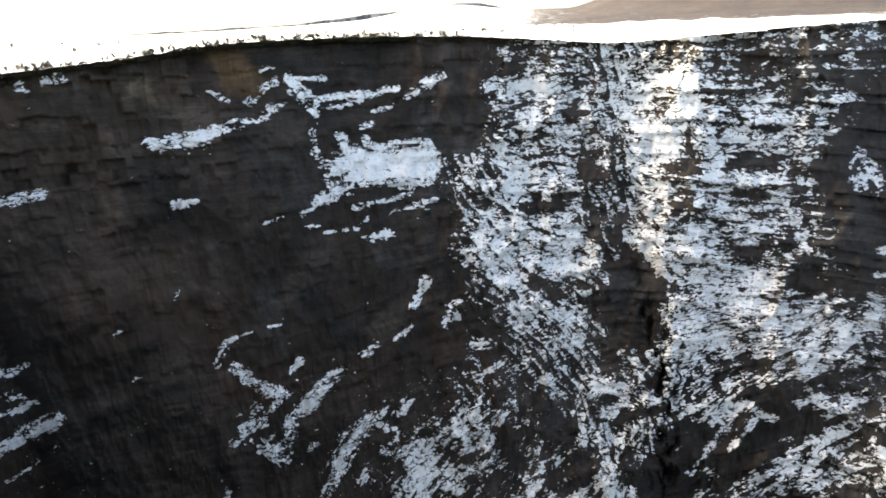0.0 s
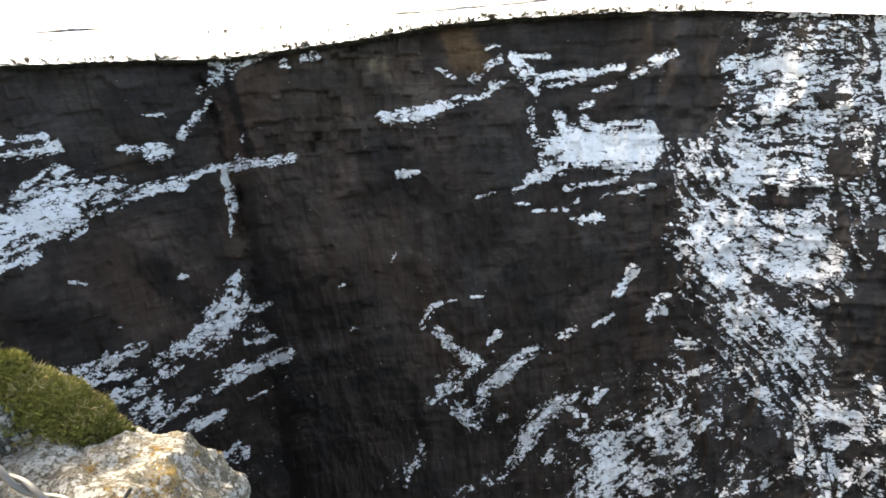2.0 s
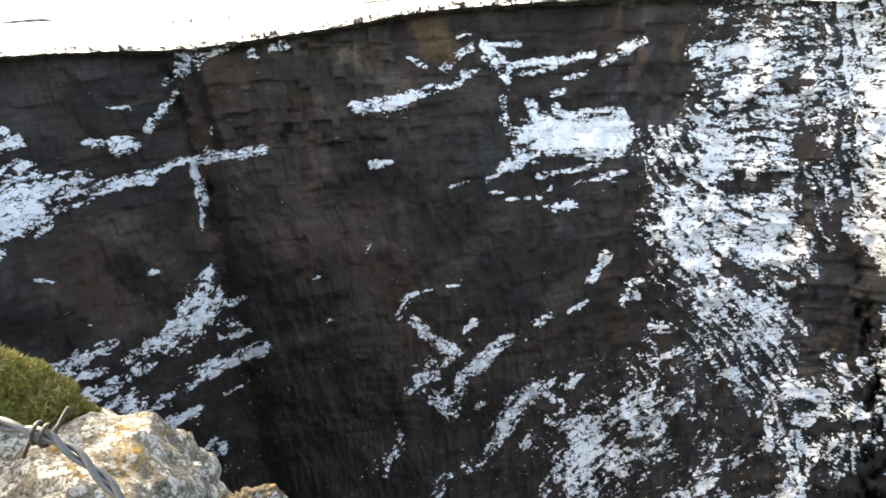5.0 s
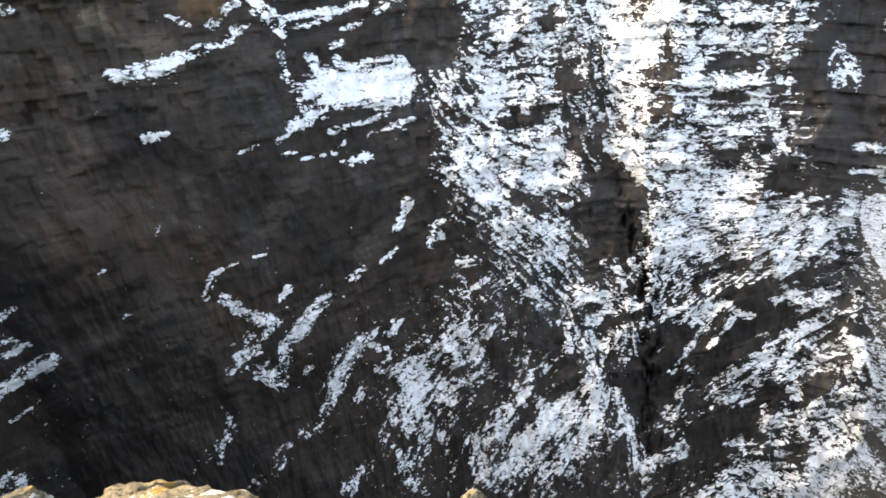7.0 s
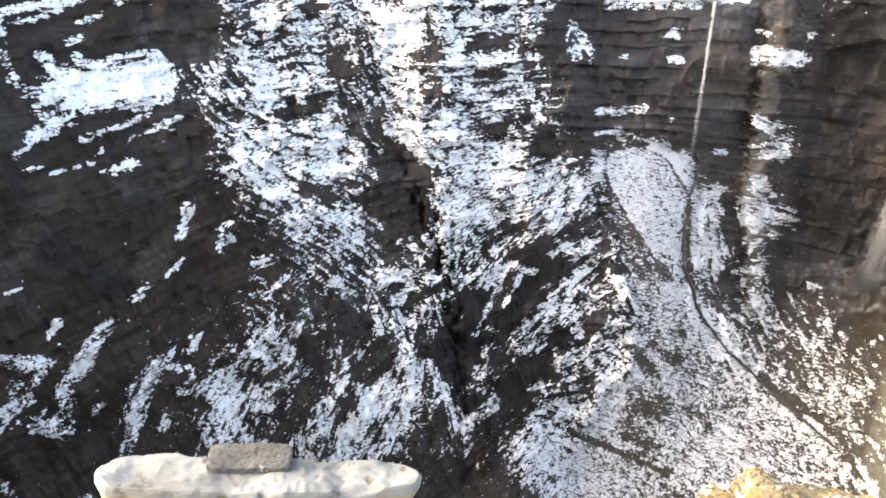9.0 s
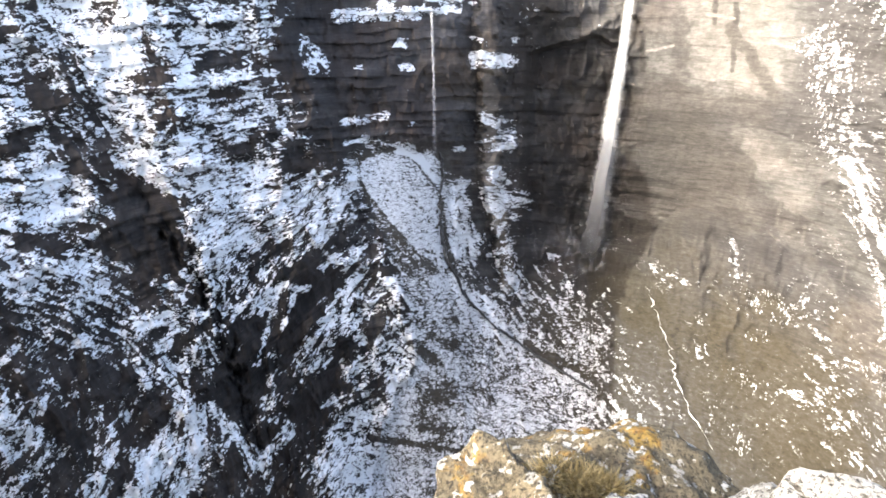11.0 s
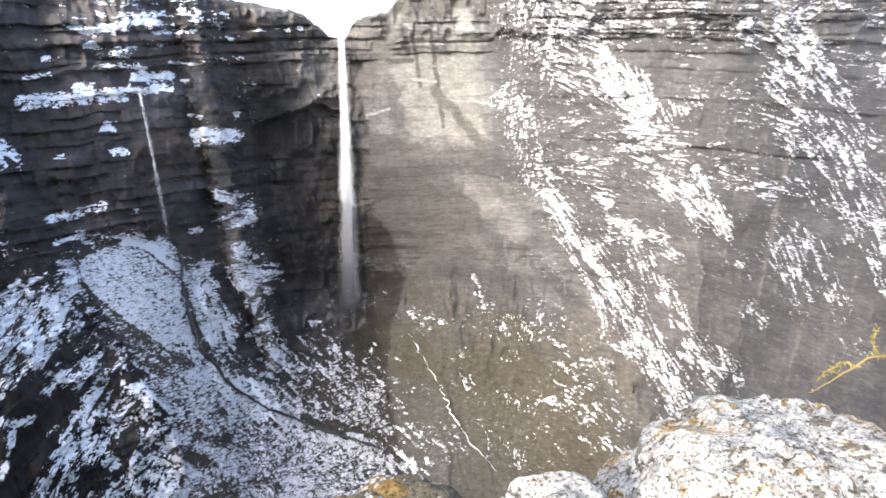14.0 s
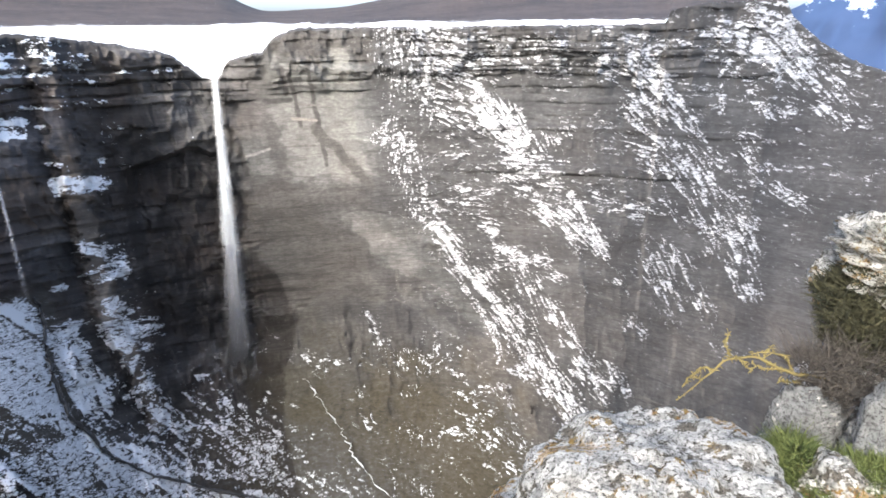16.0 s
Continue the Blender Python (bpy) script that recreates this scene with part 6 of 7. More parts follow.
def falling_water():
    """White water: streaks that run down, thinning out at the sides and towards the foot."""
    m, nt, nodes, links, bsdf = mat("falling_water")
    uv = nodes.new("ShaderNodeUVMap")
    uv.uv_map = "bedding"
    info = nodes.new("ShaderNodeObjectInfo")
    mp = nodes.new("ShaderNodeMapping")
    mp.inputs["Scale"].default_value = (9, 7, 1)
    links.new(uv.outputs[0], mp.inputs[0])
    n = nodes.new("ShaderNodeTexNoise")
    n.noise_dimensions = "4D"
    n.inputs["Scale"].default_value, n.inputs["Detail"].default_value, n.inputs["Roughness"].default_value = 1.0, 6.0, 0.65
    links.new(mp.outputs[0], n.inputs["Vector"])
    links.new(mathn(nodes, links, "MULTIPLY", info.outputs["Random"], 40.0), n.inputs["W"])
    sep = nodes.new("ShaderNodeSeparateXYZ")
    links.new(uv.outputs[0], sep.inputs[0])
    side = mathn(nodes, links, "SINE", mathn(nodes, links, "MULTIPLY", sep.outputs[0], math.pi))
    side = mathn(nodes, links, "POWER", side, 1.1)
    foot = maprange(nodes, links, sep.outputs[1], 0.4, 1.0, 1.0, 0.06)
    al = maprange(nodes, links, n.outputs[0], 0.38, 0.70, 0.02, 0.45)
    al = mathn(nodes, links, "MULTIPLY", mathn(nodes, links, "MULTIPLY", al, side), foot)
    links.new(al, bsdf.inputs["Alpha"])
    bsdf.inputs["Base Color"].default_value = (0.92, 0.94, 0.96, 1)
    bsdf.inputs["Roughness"].default_value = 0.6
    return m


WATER = falling_water()
SPRAY = water_material("spray", (0.9, 0.92, 0.95), 0.03, 0.075, (0.3, 0.15, 1))
STREAM = water_material("stream_water", (0.035, 0.035, 0.035), 1.0, 1.0, (1, 1, 1))
FOAM = water_material("white_water", (0.75, 0.77, 0.78), 0.6, 1.0, (1, 1, 1))


def surface(a, e):
    """Distance of the cliff surface at a bearing and elevation."""
    j = int(np.clip(np.searchsorted(az, a), 0, COLS - 1))
    i = int(np.argmin(abs(EL[:, j] - e)))
    return float(RR2[max(i - 2, 0):i + 3, max(j - 2, 0):j + 3].min())


def polar(a, r, z):
    return Vector((r * math.sin(radians(a)), r * math.cos(radians(a)), z))


def part(name, bm, material, parent=None, label="", smooth=False):
    me = bpy.data.meshes.new(name)
    bm.normal_update()
    bm.to_mesh(me)
    bm.free()
    me.materials.append(material)
    if smooth:
        me.polygons.foreach_set("use_smooth", np.ones(len(me.polygons), bool))
    ob = new(name, me)
    if parent is not None:
        ob.parent = parent
    if label:
        ob["label"] = label
    return ob


def tube(bm, pts, radii, sides=6, uv_name=None):
    """A round tube through points, closed at its ends."""
    rings = []
    uvl = bm.loops.layers.uv.verify() if uv_name is None else (bm.loops.layers.uv.get(uv_name) or bm.loops.layers.uv.new(uv_name))
    length = 0.0
    for k, p in enumerate(pts):
        p = Vector(p)
        d = (Vector(pts[min(k + 1, len(pts) - 1)]) - Vector(pts[max(k - 1, 0)])).normalized()
        u = d.cross(Vector((0, 0, 1)) if abs(d.z) < 0.9 else Vector((1, 0, 0))).normalized()
        v = d.cross(u)
        r = radii[k] if hasattr(radii, "__len__") else radii
        if k:
            length += (p - Vector(pts[k - 1])).length
        rings.append(([bm.verts.new(p + (u * math.cos(q) + v * math.sin(q)) * r) for q in np.linspace(0, 2 * math.pi, sides, endpoint=False)], length))
    for (a, la), (b, lb) in zip(rings, rings[1:]):
        for i in range(sides):
            f = bm.faces.new((a[i], a[(i + 1) % sides], b[(i + 1) % sides], b[i]))
            f.smooth = True
            for lp, (uu, vv) in zip(f.loops, ((i, la), (i + 1, la), (i + 1, lb), (i, lb))):
                lp[uvl].uv = (uu, vv)
    if sides > 2:
        bm.faces.new(rings[0][0][::-1])
        bm.faces.new(rings[-1][0])


def fall(name, a, e_top, e_foot, r, w_top, w_foot, layers, label, spray=0, seed=1, drift=0.0):
    """A waterfall of several wavering curtains of white water one before the other, with spray round its foot."""
    rnd = random.Random(seed)
    z_top, z_foot = EYE + r * math.tan(radians(e_top)), EYE + r * math.tan(radians(e_foot))
    root = new(name)
    root.location = polar(a, r, z_foot)
    across = Vector((math.cos(radians(a)), -math.sin(radians(a)), 0))
    toward = Vector((-math.sin(radians(a)), -math.cos(radians(a)), 0))
    rows, cols = 70, 17
    f = np.linspace(0, 1, rows)[:, None]
    c = np.linspace(-0.5, 0.5, cols)[None]
    for k in range(layers):
        k0 = rnd.random() * 50
        w = (w_top + (w_foot - w_top) * f ** 1.35) * rnd.uniform(0.5, 1.0)
        side = c * w + w * 0.22 * fbm(f * 5 + k0, 0.3, 3, 7) + (rnd.random() - 0.5) * w * 0.4 - drift * f ** 1.3
        deep = 0.3 * w * (1 - (2 * c) ** 2) + 0.25 * w * fbm(c * 4 + k0, f * 9, 3, 9) + (rnd.random() - 0.3) * w * 0.5 + 3 * f
        v = side[..., None] * np.array(across) + deep[..., None] * np.array(toward) + ((z_top - z_foot) * (1 - f) + 0 * c)[..., None] * np.array((0, 0, 1.0))
        uv = np.stack([c + 0.5 + 0 * f, f + 0 * c], -1)
        ob = mesh_grid("water_curtain", v, rows, cols, WATER, uv, smooth=True)
        ob.parent = root
    if spray:
        bm = bmesh.new()
        uvl = bm.loops.layers.uv.new("bedding")
        for s in range(spray):
            q = rnd.random()
            p = across * (rnd.gauss(0, w_foot * (0.4 + 0.8 * q)) - drift) + toward * rnd.gauss(3, w_foot * 0.6) + Vector((0, 0, abs(rnd.gauss(0, 1)) * 14 * (1 - 0.6 * q) - 4))
            m = bmesh.ops.create_icosphere(bm, subdivisions=2, radius=rnd.uniform(0.6, 2.6), matrix=Matrix.Translation(p))
            for v in m["verts"]:
                for lp in v.link_loops:
                    lp[uvl].uv = (0.5, 0.9)
        part("spray_cloud", bm, SPRAY, root, "thin white spray", smooth=True)
    return tagged(root, label, "waterfall", kind="structure")


fall("waterfall", 62.2, -4.2, -28.4, surface(62.2, -9) - 7, 5.0, 24.0, 9, "tall white waterfall dropping free into the gorge", 260, 4, 8.0)
fall("waterfall_small", 45.5, -8.2, -20.2, min(surface(45.6, e) for e in range(-20, -8)) - 2, 1.4, 2.2, 3, "thin white trickle down the dark wall", 0, 5)


def brook(name, way, width, material, label, seed):
    """Running water laid over the ground, by bearing and elevation."""
    rnd = random.Random(seed)
    dense = []
    for (a0, e0), (a1, e1) in zip(way, way[1:]):
        n = max(3, int(abs(e1 - e0) * 3 + abs(a1 - a0) * 2))
        dense += [(a0 + (a1 - a0) * k / n, e0 + (e1 - e0) * k / n) for k in range(n)]
    bm = bmesh.new()
    pts, rad = [], []
    for a, e in dense:
        a += rnd.gauss(0, 0.05) + (0.42 * float(vnoise(e * 1.7, 0.5, 5)) + 0.35 * float(vnoise(e * 4.1, 2.5, 7))) * (width < 0.6) + 0.2 * float(vnoise(e * 1.1, 3.5, 6))
        r = surface(a, e) - 0.3
        pts.append(polar(a, r, EYE + r * math.tan(radians(e))))
        rad.append(width * rnd.uniform(0.5, 1.2) * (1.0 if width > 0.6 else max(0.12, 0.5 + 1.4 * float(vnoise(len(rad) / 2.3, 0.5, 12)))))
    tube(bm, pts, rad, 6, "bedding")
    return tagged(part(name, bm, material, smooth=True), label, "stream", kind="structure")


brook("stream", [(45.9, -20.2), (46.3, -22), (45.8, -24.4), (46.2, -29.5), (48.8, -33.8), (52, -36.2), (56.4, -38.2), (61, -40), (64, -40.9)], 0.9, STREAM, "dark stream winding below the snow tongue", 2)
brook("stream_white", [(67.2, -31), (67.9, -32.4), (69.2, -33.9), (70.4, -35.8), (71.7, -37.8), (72.3, -38.6), (73.6, -40.1), (75.2, -41.6), (77.4, -43)], 0.45, FOAM, "white tumbling brook on the scree", 3)


# ---- boulders of the rim ----
def limestone_material(name, base, white, orange, dark, coarse=1.0):
    """Weathered limestone with crusts of white and orange lichen and dark pits. white, orange, dark: how much of each."""
    m, nt, nodes, links, bsdf = mat(name)
    tc = nodes.new("ShaderNodeTexCoord")
    obj = tc.outputs["Object"]
    n1 = nd(nodes, "TexNoise", Scale=9.0 / coarse, Detail=8.0, Roughness=0.65)
    n2 = nd(nodes, "TexNoise", Scale=2.7 / coarse, Detail=5.0, Roughness=0.6)
    n3 = nd(nodes, "TexNoise", Scale=75.0 / coarse, Detail=5.0, Roughness=0.75)
    n4 = nd(nodes, "TexNoise", Scale=30.0 / coarse, Detail=6.0, Roughness=0.7)
    n5 = nd(nodes, "TexNoise", Scale=6.5 / coarse, Detail=3.0, Roughness=0.5)
    for n in (n1, n2, n3, n4, n5):
        links.new(obj, n.inputs["Vector"])
    warp = nodes.new("ShaderNodeMix")
    warp.data_type = "VECTOR"
    warp.inputs[0].default_value = 0.06 * coarse
    links.new(obj, warp.inputs[4])
    links.new(n4.outputs["Color"], warp.inputs[5])
    cells = nodes.new("ShaderNodeTexVoronoi")
    cells.inputs["Scale"].default_value = 30.0 / coarse
    links.new(warp.outputs[1], cells.inputs["Vector"])
    tone = nodes.new("ShaderNodeSeparateColor")
    links.new(cells.outputs["Color"], tone.inputs[0])
    r = ramp(nodes, [(0.3, tuple(v * 0.45 for v in base)), (0.5, base), (0.72, tuple(v * 1.6 for v in base))])
    links.new(mathn(nodes, links, "ADD", mathn(nodes, links, "MULTIPLY", n1.outputs[0], 0.6), mathn(nodes, links, "MULTIPLY", n3.outputs[0], 0.4)), r.inputs[0])
    c = r.outputs[0]
    k = mathn(nodes, links, "MULTIPLY", maprange(nodes, links, n2.outputs[0], 0.64 - orange * 0.13, 0.68 - orange * 0.13), maprange(nodes, links, n4.outputs[0], 0.40, 0.48))
    c = mixcol(nodes, links, mathn(nodes, links, "MULTIPLY", k, 0.85), c, mixcol(nodes, links, tone.outputs[1], (0.24, 0.12, 0.022), (0.36, 0.25, 0.07)))
    # lichen crusts: round, uneven, some grown together
    size = mathn(nodes, links, "MULTIPLY_ADD", tone.outputs[0], 0.5, mathn(nodes, links, "MULTIPLY_ADD", n5.outputs[0], 1.6, white - 1.45))
    inside = mathn(nodes, links, "SUBTRACT", size, cells.outputs["Distance"])
    inside = mathn(nodes, links, "ADD", inside, mathn(nodes, links, "MULTIPLY_ADD", n3.outputs[0], 0.9, -0.45))
    c = mixcol(nodes, links, maprange(nodes, links, inside, -0.03, 0.05), c, mixcol(nodes, links, tone.outputs[2], (0.30, 0.292, 0.265), (0.62, 0.607, 0.565)))
    k = mathn(nodes, links, "MULTIPLY", maprange(nodes, links, n2.outputs[0], 0.70 - orange * 0.13, 0.74 - orange * 0.13), maprange(nodes, links, n4.outputs[0], 0.42, 0.50, 0.0, 0.75))
    c = mixcol(nodes, links, k, c, mixcol(nodes, links, tone.outputs[1], (0.30, 0.15, 0.03), (0.40, 0.27, 0.08)))
    k = maprange(nodes, links, n3.outputs[0], 0.50, 0.39)
    c = mixcol(nodes, links, mathn(nodes, links, "MULTIPLY", k, dark), c, (0.030, 0.028, 0.025))
    links.new(c, bsdf.inputs["Base Color"])
    bsdf.inputs["Roughness"].default_value = 0.95
    bsdf.inputs["Specular IOR Level"].default_value = 0.15
    h = mathn(nodes, links, "ADD", n1.outputs[0], mathn(nodes, links, "MULTIPLY", n3.outputs[0], 0.6))
    h = mathn(nodes, links, "ADD", h, mathn(nodes, links, "MULTIPLY", n4.outputs[0], 0.6))
    bump(nodes, links, h, bsdf, 1.0, 0.035 * coarse)
    return m


PALE = limestone_material("pale_lichened_limestone", (0.14, 0.125, 0.10), 1.14, 1.25, 0.92)
TAN = limestone_material("mossy_limestone", (0.15, 0.126, 0.085), 0.64, 0.85, 0.85)
GREY = limestone_material("grey_limestone", (0.21, 0.188, 0.148), 0.86, 0.7, 0.85, 0.6)
PITTED = limestone_material("pitted_limestone", (0.13, 0.118, 0.105), 0.95, 0.25, 0.98, 0.7)
SHARD = limestone_material("split_limestone", (0.165, 0.165, 0.16), 0.4, 0.0, 0.8)
CHIP = limestone_material("small_grey_stone", (0.105, 0.105, 0.102), 0.22, 0.0, 0.5, 0.12)


def boulder(at, half, turn, material, label, seed, rough=0.12, blocky=2.6, beds=0.0):
    """A weathered block: a rounded box, broken by noise at three scales, reaching down into the ground."""
    bm = bmesh.new()
    bmesh.ops.create_icosphere(bm, subdivisions=6, radius=1)
    off = Vector((seed * 3.7, seed * 1.3, seed * 2.1))
    rnd = random.Random(seed)
    cuts = [(Vector([rnd.gauss(0, 1) for _ in range(3)]).normalized(), rnd.uniform(0.62, 0.92)) for _ in range(16)]
    s = max(half)
    for v in bm.verts:
        d = v.co.normalized()
        k = (abs(d.x) ** blocky + abs(d.y) ** blocky + abs(d.z) ** blocky) ** (-1 / blocky)
        q = d * k
        for n, lim in cuts:
            over = q.dot(n) - lim
            if over > 0:
                q = q - n * over * 0.8
        p = Vector((q.x * half[0], q.y * half[1], q.z * half[2] * (1.9 if q.z < 0 else 1.06)))
        if beds:
            layer = (p.z + 0.02 * noise.noise(p * 9 + off)) / 0.055
            p = Vector((p.x, p.y, p.z)) * (1 + beds * ((layer % 1) ** 2 - 0.5 + 0.7 * noise.noise(Vector((p.x * 6, p.y * 6, math.floor(layer) * 3.1)))))
        n = noise.noise(p * (1.6 / s) + off) * 0.6 + noise.noise(p * (4.3 / s) + off) * 0.45
        n -= max(0, 0.10 - abs(noise.noise(p * (2.3 / s) + off * 2))) / 0.10 * 0.28
        fine = noise.noise(p * 11 + off) * 0.026 + noise.noise(p * 27 + off) * 0.013 + noise.noise(p * 60 + off) * 0.006
        v.co = p + d * (n * rough * s + fine)
    ob = part("boulder", bm, material, smooth=True)
    ob.matrix_world = pose(*at, 0, 0, turn)
    return tagged(ob, label, "rock")


boulder((-1.36, 0.91, 0.06), (0.52, 0.468, 0.546), 25, GREY, "grey lichen-spotted limestone ledge on the rim", 1, blocky=2.8)
boulder((-1.36, 0.67, 0.24), (0.338, 0.286, 0.468), 15, GREY, "grey and white lichened rock below the moss", 18)
boulder((-0.94, 1.06, 0.13), (0.143, 0.13, 0.26), 10, TAN, "tan lichened stone below the ledge", 15)
boulder((-1.93, 0.70, 0.46), (0.338, 0.39, 0.468), 20, PITTED, "rough pitted grey limestone block beside moss", 2, rough=0.2)
boulder((-1.70, 0.87, 0.46), (0.182, 0.208, 0.338), -20, PITTED, "dark pitted stone under the moss", 16, rough=0.22)
boulder((-0.55, 0.90, -0.04), (0.52, 0.312, 0.52), -15, TAN, "tan lichened rock at the cliff edge", 3, blocky=4.5, rough=0.07)
boulder((0.13, 0.96, 0.02), (0.124, 0.104, 0.26), 10, TAN, "small yellow-lichened stone at the cliff edge", 4)
boulder((1.36, 0.51, -0.28), (0.208, 0.221, 0.442), -40, TAN, "pale rounded rock with orange lichen", 5)
boulder((1.82, 0.47, -0.60), (0.507, 0.403, 0.442), -60, TAN, "rounded boulder covered in tan lichen and dry grass", 26, rough=0.09)
boulder((1.90, -0.13, -0.55), (0.468, 0.39, 0.52), -85, PALE, "white limestone boulder with ochre lichen", 7)
boulder((1.49, 0.23, -0.04), (0.104, 0.117, 0.156), 0, PALE, "small white stone between boulders", 8)
boulder((2.69, -0.90, -0.74), (0.78, 0.65, 0.806), -105, PALE, "large white lichened boulder with orange patches", 9)
boulder((3.58, -2.13, 0.37), (0.312, 0.312, 0.208), -120, PALE, "pale overhanging rock with orange lichen", 10, rough=0.12, beds=0.22)
boulder((3.74, -1.90, 0.17), (0.117, 0.13, 0.104), -120, PALE, "small orange-lichened stone on the outcrop", 17, rough=0.12, beds=0.2)
boulder((3.19, -1.64, -0.62), (0.221, 0.234, 0.468), -110, SHARD, "split pale grey rock with cracks", 11, rough=0.1, blocky=4, beds=0.06)
boulder((2.97, -1.89, -0.46), (0.182, 0.208, 0.442), -130, SHARD, "smooth pale grey rock slab", 12, rough=0.12, blocky=4)
boulder((2.78, -1.69, -0.37), (0.26, 0.156, 0.104), -110, PALE, "flat lichened stone in the grass", 13)
boulder((3.56, -2.20, -0.69), (0.468, 0.39, 1.04), -120, PITTED, "dark grey rock face behind the bush", 14, rough=0.2)
boulder((-0.67, 1.09, 0.06), (0.169, 0.156, 0.26), 20, TAN, "low tan stone at the cliff edge", 19, rough=0.08)


# ---- moss, grass and bushes of the rim ----
def plant_material(name, low, high):
    m, nt, nodes, links, bsdf = mat(name)
    geo = nodes.new("ShaderNodeNewGeometry")
    n = nd(nodes, "TexNoise", Scale=6.0, Detail=3.0)
    links.new(geo.outputs["Position"], n.inputs["Vector"])
    k = mathn(nodes, links, "ADD", mathn(nodes, links, "MULTIPLY", geo.outputs["Random Per Island"], 0.6), mathn(nodes, links, "MULTIPLY_ADD", n.outputs[0], 1.2, -0.4), clamp=True)
    links.new(mixcol(nodes, links, k, low, high), bsdf.inputs["Base Color"])
    bsdf.inputs["Roughness"].default_value = 0.8
    bsdf.inputs["Specular IOR Level"].default_value = 0.2
    return m


MOSS = plant_material("green_moss", (0.07, 0.07, 0.012), (0.26, 0.24, 0.06))
GRASS = plant_material("green_grass", (0.035, 0.05, 0.016), (0.13, 0.15, 0.05))
DRY = plant_material("dry_grass", (0.16, 0.12, 0.05), (0.38, 0.30, 0.15))
JUNIPER = plant_material("dark_juniper", (0.010, 0.011, 0.007), (0.046, 0.043, 0.022))
BARK = plant_material("grey_bark", (0.035, 0.030, 0.026), (0.08, 0.07, 0.06))
LICHEN = plant_material("yellow_lichen", (0.075, 0.058, 0.022), (0.19, 0.155, 0.058))


def blades(name, spots, count, height, width, material, label, seed, lean=0.6, category="grass"):
    """Many thin leaning blades that spring from soft round spots (x, y, z, radius)."""
    rnd = np.random.RandomState(seed)
    n = count
    s = np.array(spots, float)
    pick = s[rnd.choice(len(s), n, p=s[:, 3] ** 2 / (s[:, 3] ** 2).sum())]
    a, q = rnd.rand(n) * 2 * np.pi, np.sqrt(rnd.rand(n))
    root = pick[:, :3] + np.stack([np.cos(a) * q * pick[:, 3], np.sin(a) * q * pick[:, 3], pick[:, 3] * 0.75 * np.sqrt(np.maximum(0, 1 - q * q)) - pick[:, 3] * 0.3], 1)
    out = np.stack([np.cos(a) * (q + 0.2), np.sin(a) * (q + 0.2), 0.25 + rnd.rand(n)], 1) + rnd.randn(n, 3) * lean * 0.5
    out /= np.linalg.norm(out, axis=1)[:, None]
    h = height * (0.5 + rnd.rand(n))[:, None]
    side = np.cross(out, rnd.randn(n, 3))
    side /= np.linalg.norm(side, axis=1)[:, None]
    w = width * (0.6 + 0.8 * rnd.rand(n))[:, None]
    bend = rnd.randn(n, 3) * 0.25
    v = np.stack([root - side * w, root + side * w, root + out * h * 0.55 + side * w * 0.7, root + out * h * 0.55 - side * w * 0.7, root + (out + bend) * h], 1).reshape(-1, 3)
    i = np.arange(n) * 5
    faces = [(k, k + 1, k + 2, k + 3) for k in i.tolist()] + [(k + 3, k + 2, k + 4) for k in i.tolist()]
    me = bpy.data.meshes.new(name)
    me.from_pydata(v.tolist(), [], faces)
    me.materials.append(material)
    return tagged(new(name, me), label, category, kind="stuff")


def smooth_way(points, n):
    """Points spread along a soft curve through the given ones."""
    k = np.array([tuple(p) for p in points], float)
    d = np.concatenate([[0], np.cumsum(np.linalg.norm(np.diff(k, axis=0), axis=1))])
    u = np.linspace(0, d[-1], n)
    return np.stack([curve(u, np.stack([d, k[:, j]], 1)) for j in range(3)], 1)


blades("moss", [(-1.69, 0.86, 0.87, 0.05), (-1.66, 0.89, 0.84, 0.06), (-1.62, 0.92, 0.79, 0.07), (-1.57, 0.94, 0.73, 0.08), (-1.53, 0.97, 0.68, 0.09), (-1.48, 0.98, 0.63, 0.09), (-1.49, 0.94, 0.60, 0.08), (-1.43, 1.00, 0.58, 0.06), (-1.39, 1.02, 0.55, 0.04), (-1.56, 0.90, 0.67, 0.06), (-1.64, 0.88, 0.78, 0.04)], 30000, 0.013, 0.0022, MOSS, "bright green moss cushion over the rim rocks", 3, category="moss")
blades("grass_tuft", [(-1.68, 0.64, 0.72, 0.09), (-1.64, 0.65, 0.65, 0.10), (-1.65, 0.58, 0.63, 0.12), (-1.62, 0.61, 0.58, 0.10), (-1.62, 0.71, 0.67, 0.06)], 9000, 0.026, 0.0022, MOSS, "green and yellow grass between grey rocks", 4)
blades("dry_moss", [(-1.66, 0.89, 0.85, 0.05), (-1.57, 0.94, 0.74, 0.08), (-1.53, 0.97, 0.69, 0.08), (-1.48, 0.98, 0.64, 0.09), (-1.43, 1.00, 0.59, 0.06), (-1.64, 0.65, 0.66, 0.10), (-1.65, 0.58, 0.64, 0.11), (-1.72, 0.84, 0.89, 0.04), (-1.50, 0.90, 0.60, 0.09)], 3000, 0.017, 0.0016, DRY, "dry tan grass blades among the moss", 14, lean=1.2)
blades("dry_grass", [(1.71, 0.49, -0.23, 0.05), (1.73, 0.44, -0.24, 0.06), (1.75, 0.40, -0.24, 0.05), (1.68, 0.56, -0.22, 0.04)], 1300, 0.05, 0.002, DRY, "dry tan grass on a rounded boulder", 5)
